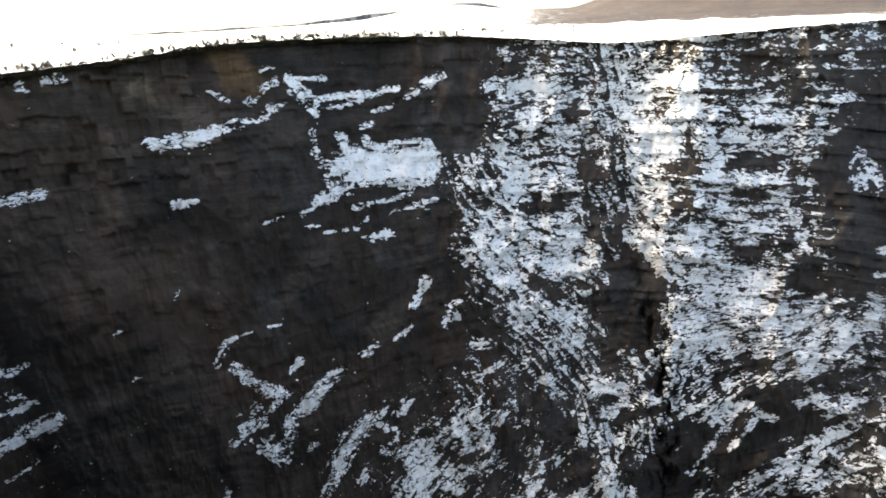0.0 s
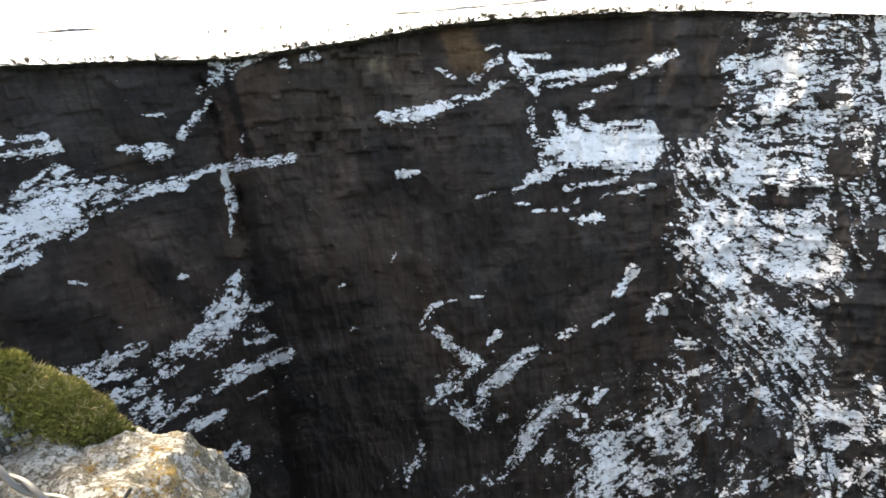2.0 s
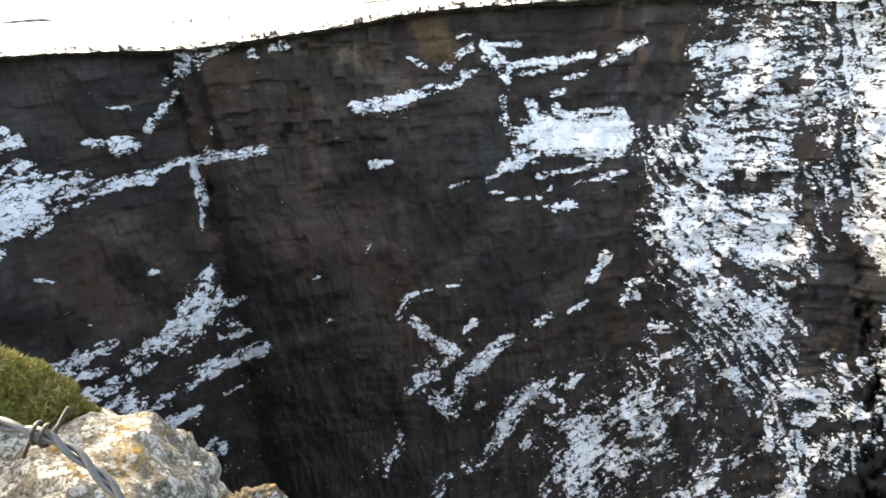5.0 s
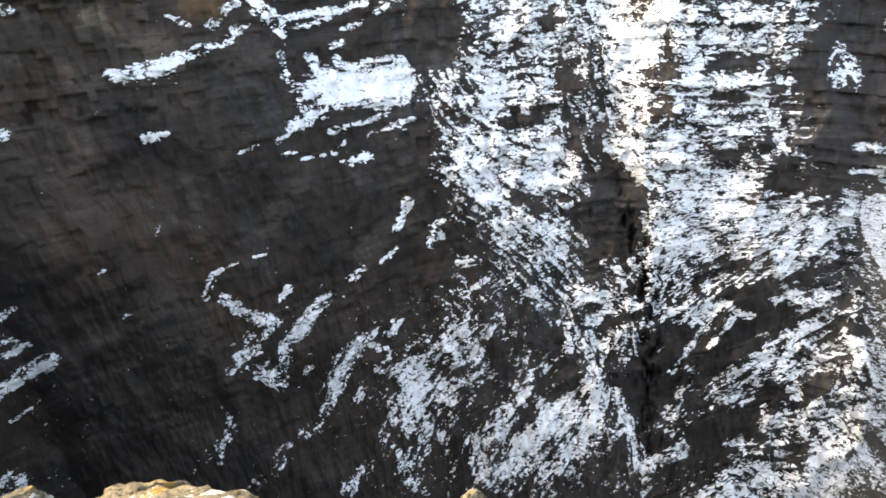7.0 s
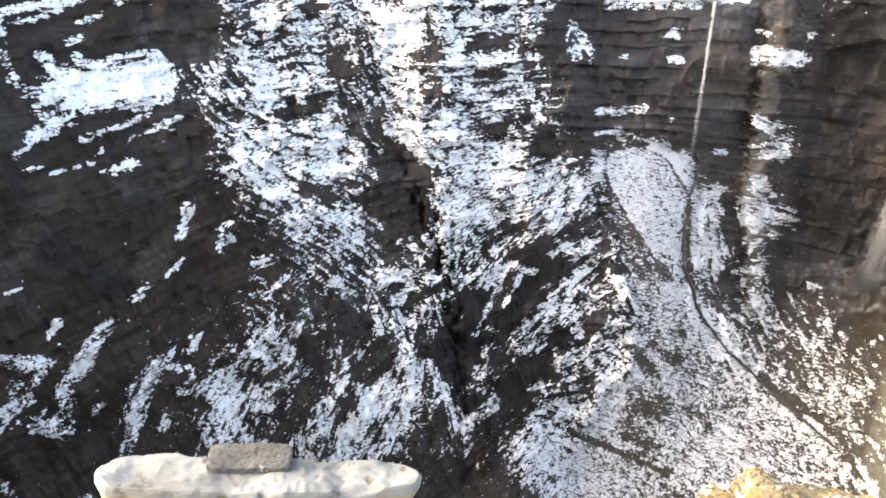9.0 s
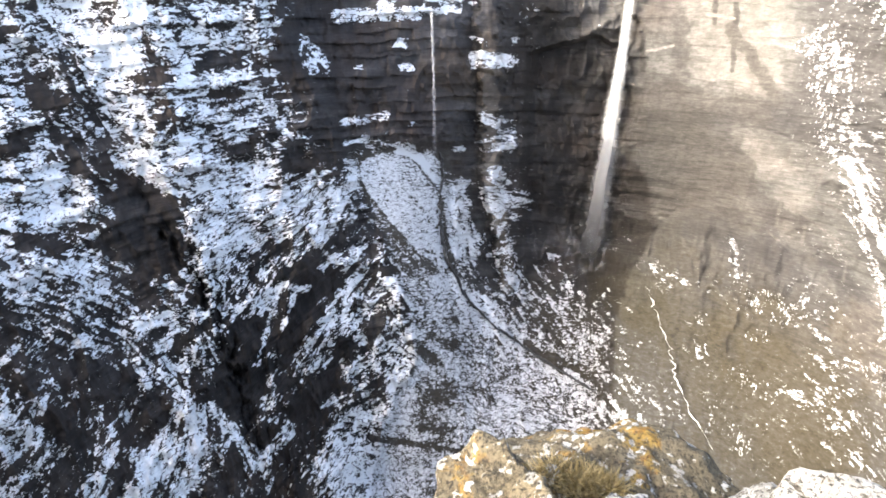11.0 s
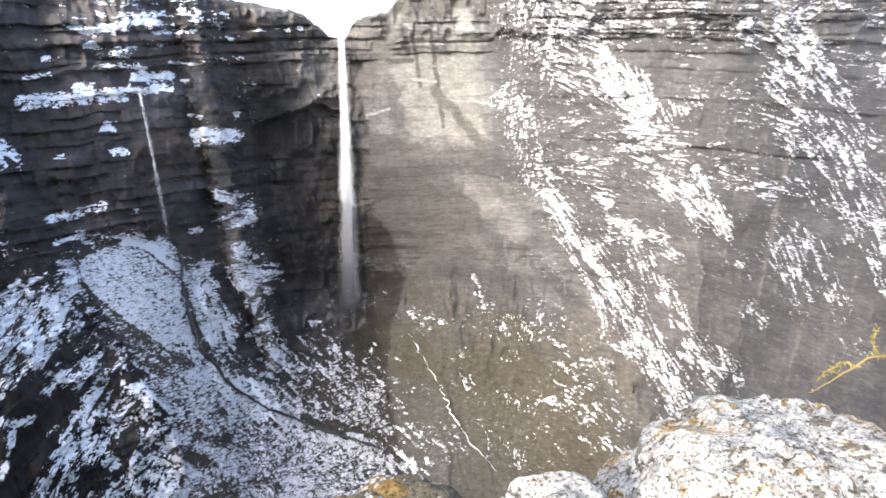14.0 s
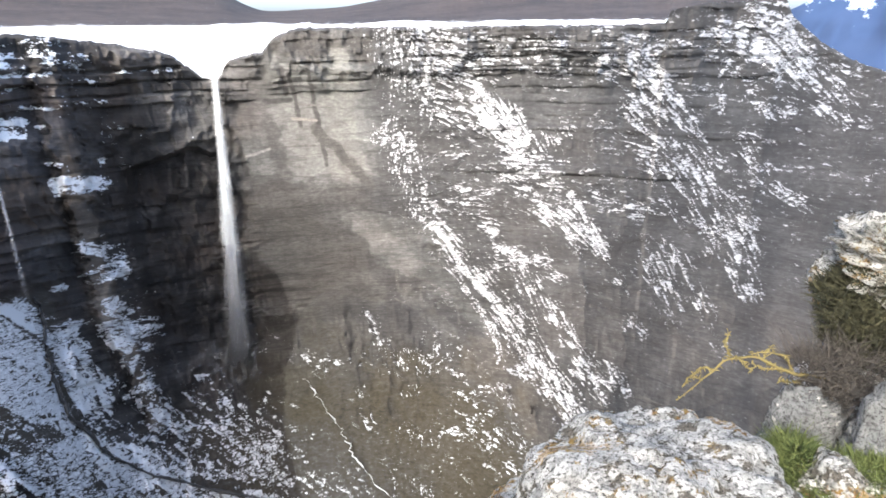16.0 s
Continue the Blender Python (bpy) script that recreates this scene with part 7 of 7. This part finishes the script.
blades("grass", [(2.92, -1.49, -0.41, 0.12), (2.86, -1.61, -0.41, 0.14), (2.82, -1.72, -0.39, 0.16), (2.81, -1.82, -0.32, 0.14), (2.96, -1.53, -0.34, 0.09), (2.75, -1.83, -0.38, 0.16), (2.79, -1.66, -0.46, 0.16), (2.86, -1.50, -0.48, 0.12)], 12000, 0.06, 0.003, GRASS, "fresh green grass beside white rocks", 6)
blades("juniper_bush", [(3.51, -1.89, 0.17, 0.14), (3.49, -1.97, 0.24, 0.16), (3.44, -1.93, 0.09, 0.16), (3.39, -2.02, 0.06, 0.16), (3.42, -1.87, -0.02, 0.10), (3.34, -1.99, -0.06, 0.12), (3.49, -1.83, 0.06, 0.06)], 9000, 0.06, 0.006, JUNIPER, "dark juniper bush clinging to the outcrop", 7, lean=1.4, category="bush")
blades("twig_tangle", [(3.35, -1.68, -0.12, 0.08), (3.31, -1.76, -0.12, 0.10), (3.23, -1.83, -0.19, 0.10), (3.25, -1.74, -0.23, 0.08), (3.29, -1.85, -0.07, 0.10)], 1500, 0.13, 0.0022, BARK, "tangle of bare brown twigs on the outcrop", 8, lean=1.6, category="twigs")

def branch(ways, label):
    """A bare lichened shrub: one forking stem."""
    root, stem = new("bare_branch"), None
    for pts, r, material, name in ways:
        bm = bmesh.new()
        q = smooth_way(pts, 40)
        q = q + 0.010 * np.stack([fbm(np.arange(40) / 5.0, 3.0 + j * 7 + len(pts), 3, 5 + j) for j in range(3)], 1)
        rr = [r * (1 - 0.7 * k / 39) * (0.75 + 0.5 * abs(vnoise(k / 2.0, 1.5, 8))) for k in range(40)]
        tube(bm, [Vector(v) for v in q], [float(v) for v in rr], 6)
        tufts = random.Random(len(pts) * 31 + int(r * 10000))
        for k in range(4, 40, 1 if material is LICHEN else 3):
            way = Vector([tufts.gauss(0, 1) for _ in range(3)]).normalized() * tufts.uniform(0.008, 0.026)
            p = Vector(q[k])
            tube(bm, [p, p + way * 0.6 + Vector((0, 0, 0.003)), p + way], [0.0034, 0.0030, 0.0012] if material is LICHEN else [0.002, 0.0016, 0.0006], 4)
        ob = part(name, bm, material, root if stem is None or name == "stem" else stem, smooth=True)
        stem = stem or ob
    return tagged(root, label, "branch")


OUTER_TWIGS = [
    ([(3.225, -1.846, -0.181), (3.286, -1.713, -0.152), (3.257, -1.596, -0.126), (3.276, -1.522, -0.106), (3.296, -1.422, -0.077), (3.276, -1.303, -0.082), (3.259, -1.249, -0.144), (3.252, -1.209, -0.179), (3.235, -1.154, -0.234), (3.219, -1.100, -0.283)], 0.01, LICHEN, "stem"),
    ([(3.257, -1.596, -0.126), (3.288, -1.556, -0.058), (3.301, -1.482, -0.046), (3.301, -1.407, -0.056)], 0.006, LICHEN, "twig"),
    ([(3.288, -1.534, -0.119), (3.297, -1.482, -0.098), (3.303, -1.475, -0.048), (3.308, -1.498, -0.020)], 0.006, LICHEN, "twig"),
    ([(3.274, -1.315, -0.080), (3.305, -1.300, -0.030), (3.328, -1.313, 0.023)], 0.0045, LICHEN, "twig"),
    ([(3.271, -1.338, -0.071), (3.255, -1.365, -0.081), (3.226, -1.406, -0.105)], 0.005, LICHEN, "twig"),
    ([(3.259, -1.249, -0.144), (3.273, -1.221, -0.136), (3.270, -1.168, -0.169)], 0.005, LICHEN, "twig")]
INNER_TWIGS = [
    ([(3.251, -1.197, -0.186), (3.263, -1.163, -0.183), (3.250, -1.129, -0.220)], 0.004, LICHEN, "twig"),
    ([(3.270, -1.574, -0.121), (3.283, -1.477, -0.126), (3.294, -1.425, -0.099)], 0.006, LICHEN, "twig"),
    ([(3.278, -1.658, -0.147), (3.252, -1.603, -0.171), (3.258, -1.540, -0.167)], 0.004, LICHEN, "twig"),
    ([(3.171, -1.885, -0.233), (3.232, -1.776, -0.189), (3.230, -1.639, -0.137), (3.264, -1.574, -0.132)], 0.009, BARK, "stem"),
    ([(3.225, -1.846, -0.181), (3.291, -1.807, -0.104), (3.326, -1.743, -0.098), (3.331, -1.699, -0.128)], 0.005, BARK, "twig"),
    ([(3.212, -1.846, -0.202), (3.235, -1.783, -0.221), (3.277, -1.698, -0.223), (3.275, -1.653, -0.261)], 0.005, BARK, "twig"),
    ([(3.217, -1.867, -0.174), (3.275, -1.848, -0.092), (3.372, -1.849, -0.028)], 0.006, BARK, "twig"),
    ([(3.227, -1.804, -0.215), (3.195, -1.781, -0.286), (3.158, -1.768, -0.353)], 0.005, BARK, "twig"),
    ([(3.248, -1.784, -0.199), (3.301, -1.742, -0.144), (3.359, -1.722, -0.058)], 0.004, BARK, "twig"),
    ([(3.269, -1.741, -0.200), (3.244, -1.674, -0.295), (3.202, -1.694, -0.343)], 0.004, BARK, "twig")]
branch(OUTER_TWIGS + INNER_TWIGS, "bare branch crusted with yellow lichen over the drop")


# ---- barbed wire along the rim ----
def metal_material(name, colour, rough):
    m, nt, nodes, links, bsdf = mat(name)
    tc = nodes.new("ShaderNodeTexCoord")
    n = nd(nodes, "TexNoise", Scale=120.0, Detail=4.0)
    links.new(tc.outputs["Object"], n.inputs["Vector"])
    links.new(mixcol(nodes, links, n.outputs[0], tuple(v * 0.5 for v in colour), colour), bsdf.inputs["Base Color"])
    bsdf.inputs["Metallic"].default_value, bsdf.inputs["Roughness"].default_value = 0.75, rough
    return m


WIRE = metal_material("galvanised_wire", (0.16, 0.16, 0.158), 0.45)
BARB = metal_material("dull_wire", (0.085, 0.078, 0.068), 0.65)


def barbed_wire(points, barbs):
    root = new("barbed_wire")
    way = smooth_way(points, 1300)
    for s in (0, 1):
        bm = bmesh.new()
        pts = []
        for k, p in enumerate(way):
            d = Vector(way[min(k + 1, 1299)] - way[max(k - 1, 0)]).normalized()
            u = d.cross(Vector((0, 0, 1))).normalized()
            w = d.cross(u)
            a = k * 0.20 + math.pi * s
            pts.append(Vector(p) + (u * math.cos(a) + w * math.sin(a)) * 0.0022)
        tube(bm, pts, 0.0021, 6)
        part("strand", bm, WIRE, root, smooth=True)
    for b in barbs:
        k = int(np.argmin(np.linalg.norm(way - np.array(b), axis=1)))
        p, d = Vector(way[k]), Vector(way[min(k + 2, 1299)] - way[max(k - 2, 0)]).normalized()
        u = d.cross(Vector((0, 0, 1))).normalized()
        w = d.cross(u)
        bm = bmesh.new()
        pts = [p + u * 0.004 + w * 0.019 - d * 0.007]
        for q in np.linspace(0, 1, 40):
            a = math.pi / 2 + q * 4 * math.pi
            pts.append(p + d * (q - 0.5) * 0.011 + (u * math.cos(a) + w * math.sin(a)) * 0.0062)
        pts.append(p - u * 0.010 - w * 0.017 + d * 0.010)
        tube(bm, pts, 0.0014, 6)
        part("barb", bm, BARB, root, "dark coiled barb", smooth=True)
    return tagged(root, "twisted galvanised barbed wire strung along the rim", "barbed wire")


barbed_wire([(-1.818, 0.136, 1.497), (-0.618, 0.186, 1.397), (-0.547, 0.185, 1.386), (-0.508, 0.186, 1.379), (-0.452, 0.192, 1.348), (-0.393, 0.193, 1.322), (-0.340, 0.202, 1.303), (-0.120, 0.140, 1.100), (0.262, 0.090, 1.120)], [(-0.451, 0.194, 1.348), (-0.352, 0.202, 1.307), (-0.546, 0.186, 1.385)])


# ---- fence post with a flat stone on it ----
def post_material():
    m, nt, nodes, links, bsdf = mat("weathered_post")
    tc = nodes.new("ShaderNodeTexCoord")
    n = nd(nodes, "TexNoise", Scale=22.0, Detail=6.0, Roughness=0.6)
    f = nd(nodes, "TexNoise", Scale=130.0, Detail=4.0)
    for k in (n, f):
        links.new(tc.outputs["Object"], k.inputs["Vector"])
    geo = nodes.new("ShaderNodeNewGeometry")
    sep = nodes.new("ShaderNodeSeparateXYZ")
    links.new(tc.outputs["Object"], sep.inputs[0])
    r = ramp(nodes, [(0.35, (0.12, 0.09, 0.045)), (0.5, (0.2, 0.15, 0.085)), (0.65, (0.26, 0.22, 0.15))])
    links.new(n.outputs[0], r.inputs[0])
    cap = mathn(nodes, links, "ADD", sep.outputs[2], mathn(nodes, links, "MULTIPLY_ADD", n.outputs[0], 0.016, -0.008))
    c = mixcol(nodes, links, maprange(nodes, links, cap, -0.0075, -0.0035), r.outputs[0], mixcol(nodes, links, maprange(nodes, links, n.outputs[0], 0.4, 0.62), (0.088, 0.091, 0.090), (0.170, 0.176, 0.177)))
    c = mixcol(nodes, links, maprange(nodes, links, f.outputs[0], 0.42, 0.34), c, (0.06, 0.053, 0.042))
    links.new(c, bsdf.inputs["Base Color"])
    bsdf.inputs["Roughness"].default_value = 0.9
    bump(nodes, links, f.outputs[0], bsdf, 0.5, 0.002)
    return m


POST = post_material()


def worn_block(bm, half, seed, rough, blocky=5.0, sub=5):
    bmesh.ops.create_icosphere(bm, subdivisions=sub, radius=1)
    off = Vector((seed * 2.3, seed, seed * 5.1))
    for v in bm.verts:
        d = v.co.normalized()
        k = (abs(d.x) ** blocky + abs(d.y) ** blocky + abs(d.z) ** blocky) ** (-1 / blocky)
        p = Vector((d.x * half[0], d.y * half[1], d.z * half[2])) * k
        s = max(half)
        n = noise.noise(p * (2.2 / s) + off) + 0.5 * noise.noise(p * (6 / s) + off) + 0.25 * noise.noise(p * (18 / s) + off)
        v.co = p + d * n * rough


def slab(hx, hy, outline, depth):
    """A chipped flat-topped shaft over an uneven outline (shares of its half length and half width), reaching down."""
    k = np.array(outline + outline[:1], float) * (hx, hy)
    d = np.concatenate([[0], np.cumsum(np.linalg.norm(np.diff(k, axis=0), axis=1))])
    u = np.linspace(0, d[-1], 240, endpoint=False)
    ring = np.stack([np.interp(u, d, k[:, 0]), np.interp(u, d, k[:, 1])], 1)
    ring = (np.roll(ring, 2, 0) + np.roll(ring, -2, 0) + 2 * ring) / 4
    bm = bmesh.new()
    rows = []
    levels = [(f, 0.0) for f in np.linspace(0.04, 0.97, 24)] + [(1.0, -0.0012), (1.005, -0.004), (0.985, -0.009), (0.96, -0.02), (0.95, -0.05), (0.95, -0.15), (0.95, -depth)]
    for f, z in levels:
        row = []
        for x, y in ring * f:
            p = Vector((x, y, z))
            n = noise.noise(p * 60) * 0.0016 + noise.noise(p * 170) * 0.0008 + noise.noise(p * 420) * 0.0004
            chip = max(0, noise.noise(p * 48 + Vector((4, 2, 9))) - 0.22) * 0.012 * sstep(0.7, 1.0, f)
            out = Vector((x, y, 0)).normalized() * (n * 0.9 if z < 0 or f > 0.9 else 0)
            row.append(bm.verts.new(p + out + Vector((0, 0, n - float(chip)))))
        rows.append(row)
    bm.faces.new(rows[0])
    for a, b in zip(rows, rows[1:]):
        for i in range(240):
            bm.faces.new((a[i - 1], b[i - 1], b[i], a[i]))
    return bm


post = new("fence_post")
post.matrix_world = pose(0.299, 0.095, 1.229, 0, 13.3, -13.5)
part("shaft", slab(0.0563, 0.0088, [(-1, 0.1), (-0.98, 0.55), (-0.88, 0.95), (-0.66, 1.1), (-0.35, 0.95), (0.1, 0.75), (0.6, 0.66), (0.9, 0.55), (1.0, 0.1), (0.97, -0.75), (0.4, -1.0), (-0.1, -1.05), (-0.6, -0.85), (-0.92, -0.6)], 0.7), POST, post, "weathered pale post")
tagged(post, "weathered pale fence post on the rim", "fence post")
bm = bmesh.new()
worn_block(bm, (0.0146, 0.006, 0.0016), 7, 0.0006, 9.0, 5)
stone = part("flat_stone", bm, CHIP, smooth=True)
stone.matrix_world = pose(0.295, 0.102, 1.2314, 0, 13.3, -13.5)
tagged(stone, "small flat grey stone lying on a post", "stone")


# ---- shrubs and small trees on the far rim ----
def shrub(height, seed, bare, limbs=False):
    """A tapered stem with limbs and an uneven crown of small leaves or twigs."""
    rnd = random.Random(seed)
    root = new("shrub")
    bm = bmesh.new()
    tips = []
    tube(bm, [(0, 0, -0.4), (0.05 * height * rnd.uniform(-1, 1), 0, height * 0.3), (0.1 * height * rnd.uniform(-1, 1), 0.08 * height * rnd.uniform(-1, 1), height * 0.6)], [0.07 * height, 0.05 * height, 0.03 * height], 6)
    arms = []
    for k in range(9):
        a, z0 = rnd.uniform(0, 6.28), height * rnd.uniform(0.15, 0.55)
        reach, up = height * rnd.uniform(0.25, 0.55), height * rnd.uniform(0.15, 0.5)
        e = (math.cos(a) * reach, math.sin(a) * reach, z0 + up)
        arm = bmesh.new() if limbs else bm
        arms.append(arm)
        tube(arm, [(0, 0, z0), (e[0] * 0.5, e[1] * 0.5, z0 + up * 0.65), e], [0.025 * height, 0.018 * height, 0.006 * height], 5)
        tips.append(e)
    trunk = part("trunk", bm, BARK, root, "grey branching stem", smooth=True)
    for arm in arms if limbs else ():
        part("limb", arm, BARK, trunk, smooth=True)
    n = 160 if bare else 420
    v, faces = [], []
    for k in range(n):
        c = Vector(rnd.choice(tips)) * rnd.uniform(0.55, 1.05) + Vector([rnd.gauss(0, 0.11 * height) for _ in range(3)])
        c.z = max(c.z, 0.05 * height)
        s = height * (0.03 if bare else 0.05) * rnd.uniform(0.6, 1.5)
        x, y = Vector([rnd.gauss(0, 1) for _ in range(3)]).normalized(), Vector([rnd.gauss(0, 1) for _ in range(3)]).normalized()
        i = len(v)
        v += [c - x * s, c + y * s * 0.6, c + x * s, c - y * s * 0.6]
        faces.append((i, i + 1, i + 2, i + 3))
    me = bpy.data.meshes.new("crown")
    me.from_pydata(v, [], faces)
    me.materials.append(JUNIPER if not bare else BARK)
    new("crown", me).parent = root
    return root


rnd = random.Random(11)
kinds = [tagged(shrub(h, s, b), lab, "shrub", "shrubs on the far rim") for h, s, b, lab in (
    (2.6, 1, False, "low dark juniper shrub on the snowy rim"), (2.0, 2, False, "low dark juniper shrub on the snowy rim"),
    (3.4, 3, True, "small leafless tree in the snow"), (1.6, 4, False, "low dark juniper shrub on the snowy rim"))]


def plateau_at(a, back):
    """Place on the plateau at a bearing, some metres behind the cliff edge."""
    j = int(np.argmin(abs(GA - a)))
    r = g_r[j] + back
    return polar(a, r, EYE + float(np.interp(r, rad[:, j], zz[:, j])))


first = set()
for k in range(298):
    near = k < 200
    a = rnd.uniform(-64, 2) if near else rnd.uniform(-64, 12)
    p = plateau_at(a, rnd.uniform(0.3, 4.0) if near else rnd.uniform(4, 260) ** 1.0)
    i = rnd.randrange(4) if not near else rnd.choice((0, 1, 3, 3))
    m = Matrix.Translation(p) @ pose(0, 0, 0, rnd.uniform(-6, 6), rnd.uniform(-6, 6), rnd.uniform(0, 360))
    if i not in first:
        kinds[i].matrix_world = m
        first.add(i)
    else:
        s = copy_thing(kinds[i], m)
        s.scale = [rnd.uniform(0.5, 1.25) * v for v in s.scale]

# dense scrub along the edge
edge_spots = [(*(plateau_at(a, rnd.uniform(0.1, 2.2)) - Vector((0, 0, rnd.uniform(0, 1.6)))), rnd.uniform(0.6, 1.5)) for a in np.linspace(-66, 3, 520) if rnd.random() < 0.86]
blades("rim_scrub", edge_spots, 34000, 0.5, 0.12, JUNIPER, "dark scrub fringing the far cliff edge", 12, lean=1.2, category="scrub")

# bare trees on the snowy slopes of the gorge
tree = tagged(shrub(7.0, 21, True, True), "leafless tree standing on the snowy slope", "tree", "trees on the gorge slopes")
tree.name = "bare_tree"
spots = [(41.5, -36.5), (43.0, -38.2), (39.6, -35.0), (45.5, -39.5), (47.5, -38.0), (53.2, -35.6), (55.2, -35.2), (54.0, -37.2), (57.5, -36.2), (59.5, -37.4), (49.5, -41.5), (42.5, -43.0), (37.5, -42.0), (51.5, -42.8),
         (21.8, -22.5), (22.8, -24.0), (62.5, -38.5), (64.5, -36.5), (88.5, -33.0), (91.0, -34.5)]
for k, (a, e) in enumerate(spots):
    r = surface(a, e) + 0.6
    m = Matrix.Translation(polar(a, r, EYE + r * math.tan(radians(e)) - 1.2)) @ pose(0, 0, 0, rnd.uniform(-6, 6), rnd.uniform(-6, 6), rnd.uniform(0, 360))
    if k == 0:
        tree.matrix_world = m
    else:
        s = copy_thing(tree, m)
        s.scale = [rnd.uniform(0.6, 1.2) * v for v in s.scale]

# ---- low hills on the horizon ----
def hill_material():
    m, nt, nodes, links, bsdf = mat("distant_hills")
    geo = nodes.new("ShaderNodeNewGeometry")
    n = nd(nodes, "TexNoise", Scale=0.012, Detail=7.0, Roughness=0.7)
    links.new(geo.outputs["Position"], n.inputs["Vector"])
    c = mixcol(nodes, links, maprange(nodes, links, n.outputs[0], 0.47, 0.53), (0.032, 0.040, 0.052), (0.17, 0.19, 0.215))
    links.new(c, bsdf.inputs["Base Color"])
    bsdf.inputs["Roughness"].default_value = 1.0
    return m


HA = np.linspace(-80, 14, 300)
ht = np.linspace(0, 1, 14)
htop = curve(HA, [(-80, 0.5), (-64, 0.9), (-57, 0.75), (-53, 0.15), (-49, 0.5), (-46, 0.35), (-43, 0.05), (-30, 0.1), (-20, 0.35), (-12, 0.6), (-6, 1.2), (-1, 1.5), (3, 1.9), (6, 1.3), (10, 0.8), (14, 0.6)]) + 0.12 * fbm(HA * 0.9, 0.2, 4, 37)
hel = -0.6 + (htop + 0.6) * ht[:, None]
hr = 4870 + 60 * ht[:, None] + 0 * HA
tagged(mesh_grid("backdrop_hills", np.stack([hr * np.sin(np.radians(HA)), hr * np.cos(np.radians(HA)), EYE + hr * np.tan(np.radians(hel))], -1), 14, 300, hill_material(), smooth=True), "pale snowy hills on the horizon", "hills", kind="structure")

# ---- blue mountain at the end of the valley, haze put into its colour ----
MA = np.linspace(104, 150, 120)
mt = np.linspace(0, 1, 40)
ridge = curve(MA, [(104, -0.4), (109, 0.4), (111, 1.6), (114, 2.6), (118, 3.0), (125, 2.2), (150, 1.5)])
mel = -9 + (ridge + 9) * mt[:, None] ** 0.8
mr = 4300 + 500 * mt[:, None] + 120 * fbm(MA / 2.2, mt[:, None] * 3, 4, 23)
MV = np.stack([mr * np.sin(np.radians(MA)), mr * np.cos(np.radians(MA)), EYE + mr * np.tan(np.radians(mel + 0.15 * fbm(MA * 1.5, mt[:, None], 3, 29)))], -1)


def mountain_material():
    m, nt, nodes, links, bsdf = mat("distant_mountain")
    geo = nodes.new("ShaderNodeNewGeometry")
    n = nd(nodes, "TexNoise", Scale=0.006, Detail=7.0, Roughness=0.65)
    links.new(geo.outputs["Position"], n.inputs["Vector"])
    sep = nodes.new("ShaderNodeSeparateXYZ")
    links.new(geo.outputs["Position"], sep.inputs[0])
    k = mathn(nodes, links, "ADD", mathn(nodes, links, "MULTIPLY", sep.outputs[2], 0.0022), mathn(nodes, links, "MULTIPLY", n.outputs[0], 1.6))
    # blue of the distant air mixed into both rock and snow
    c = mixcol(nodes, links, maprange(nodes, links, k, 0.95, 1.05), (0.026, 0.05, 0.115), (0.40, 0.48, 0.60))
    links.new(c, bsdf.inputs["Base Color"])
    bsdf.inputs["Roughness"].default_value = 1.0
    return m


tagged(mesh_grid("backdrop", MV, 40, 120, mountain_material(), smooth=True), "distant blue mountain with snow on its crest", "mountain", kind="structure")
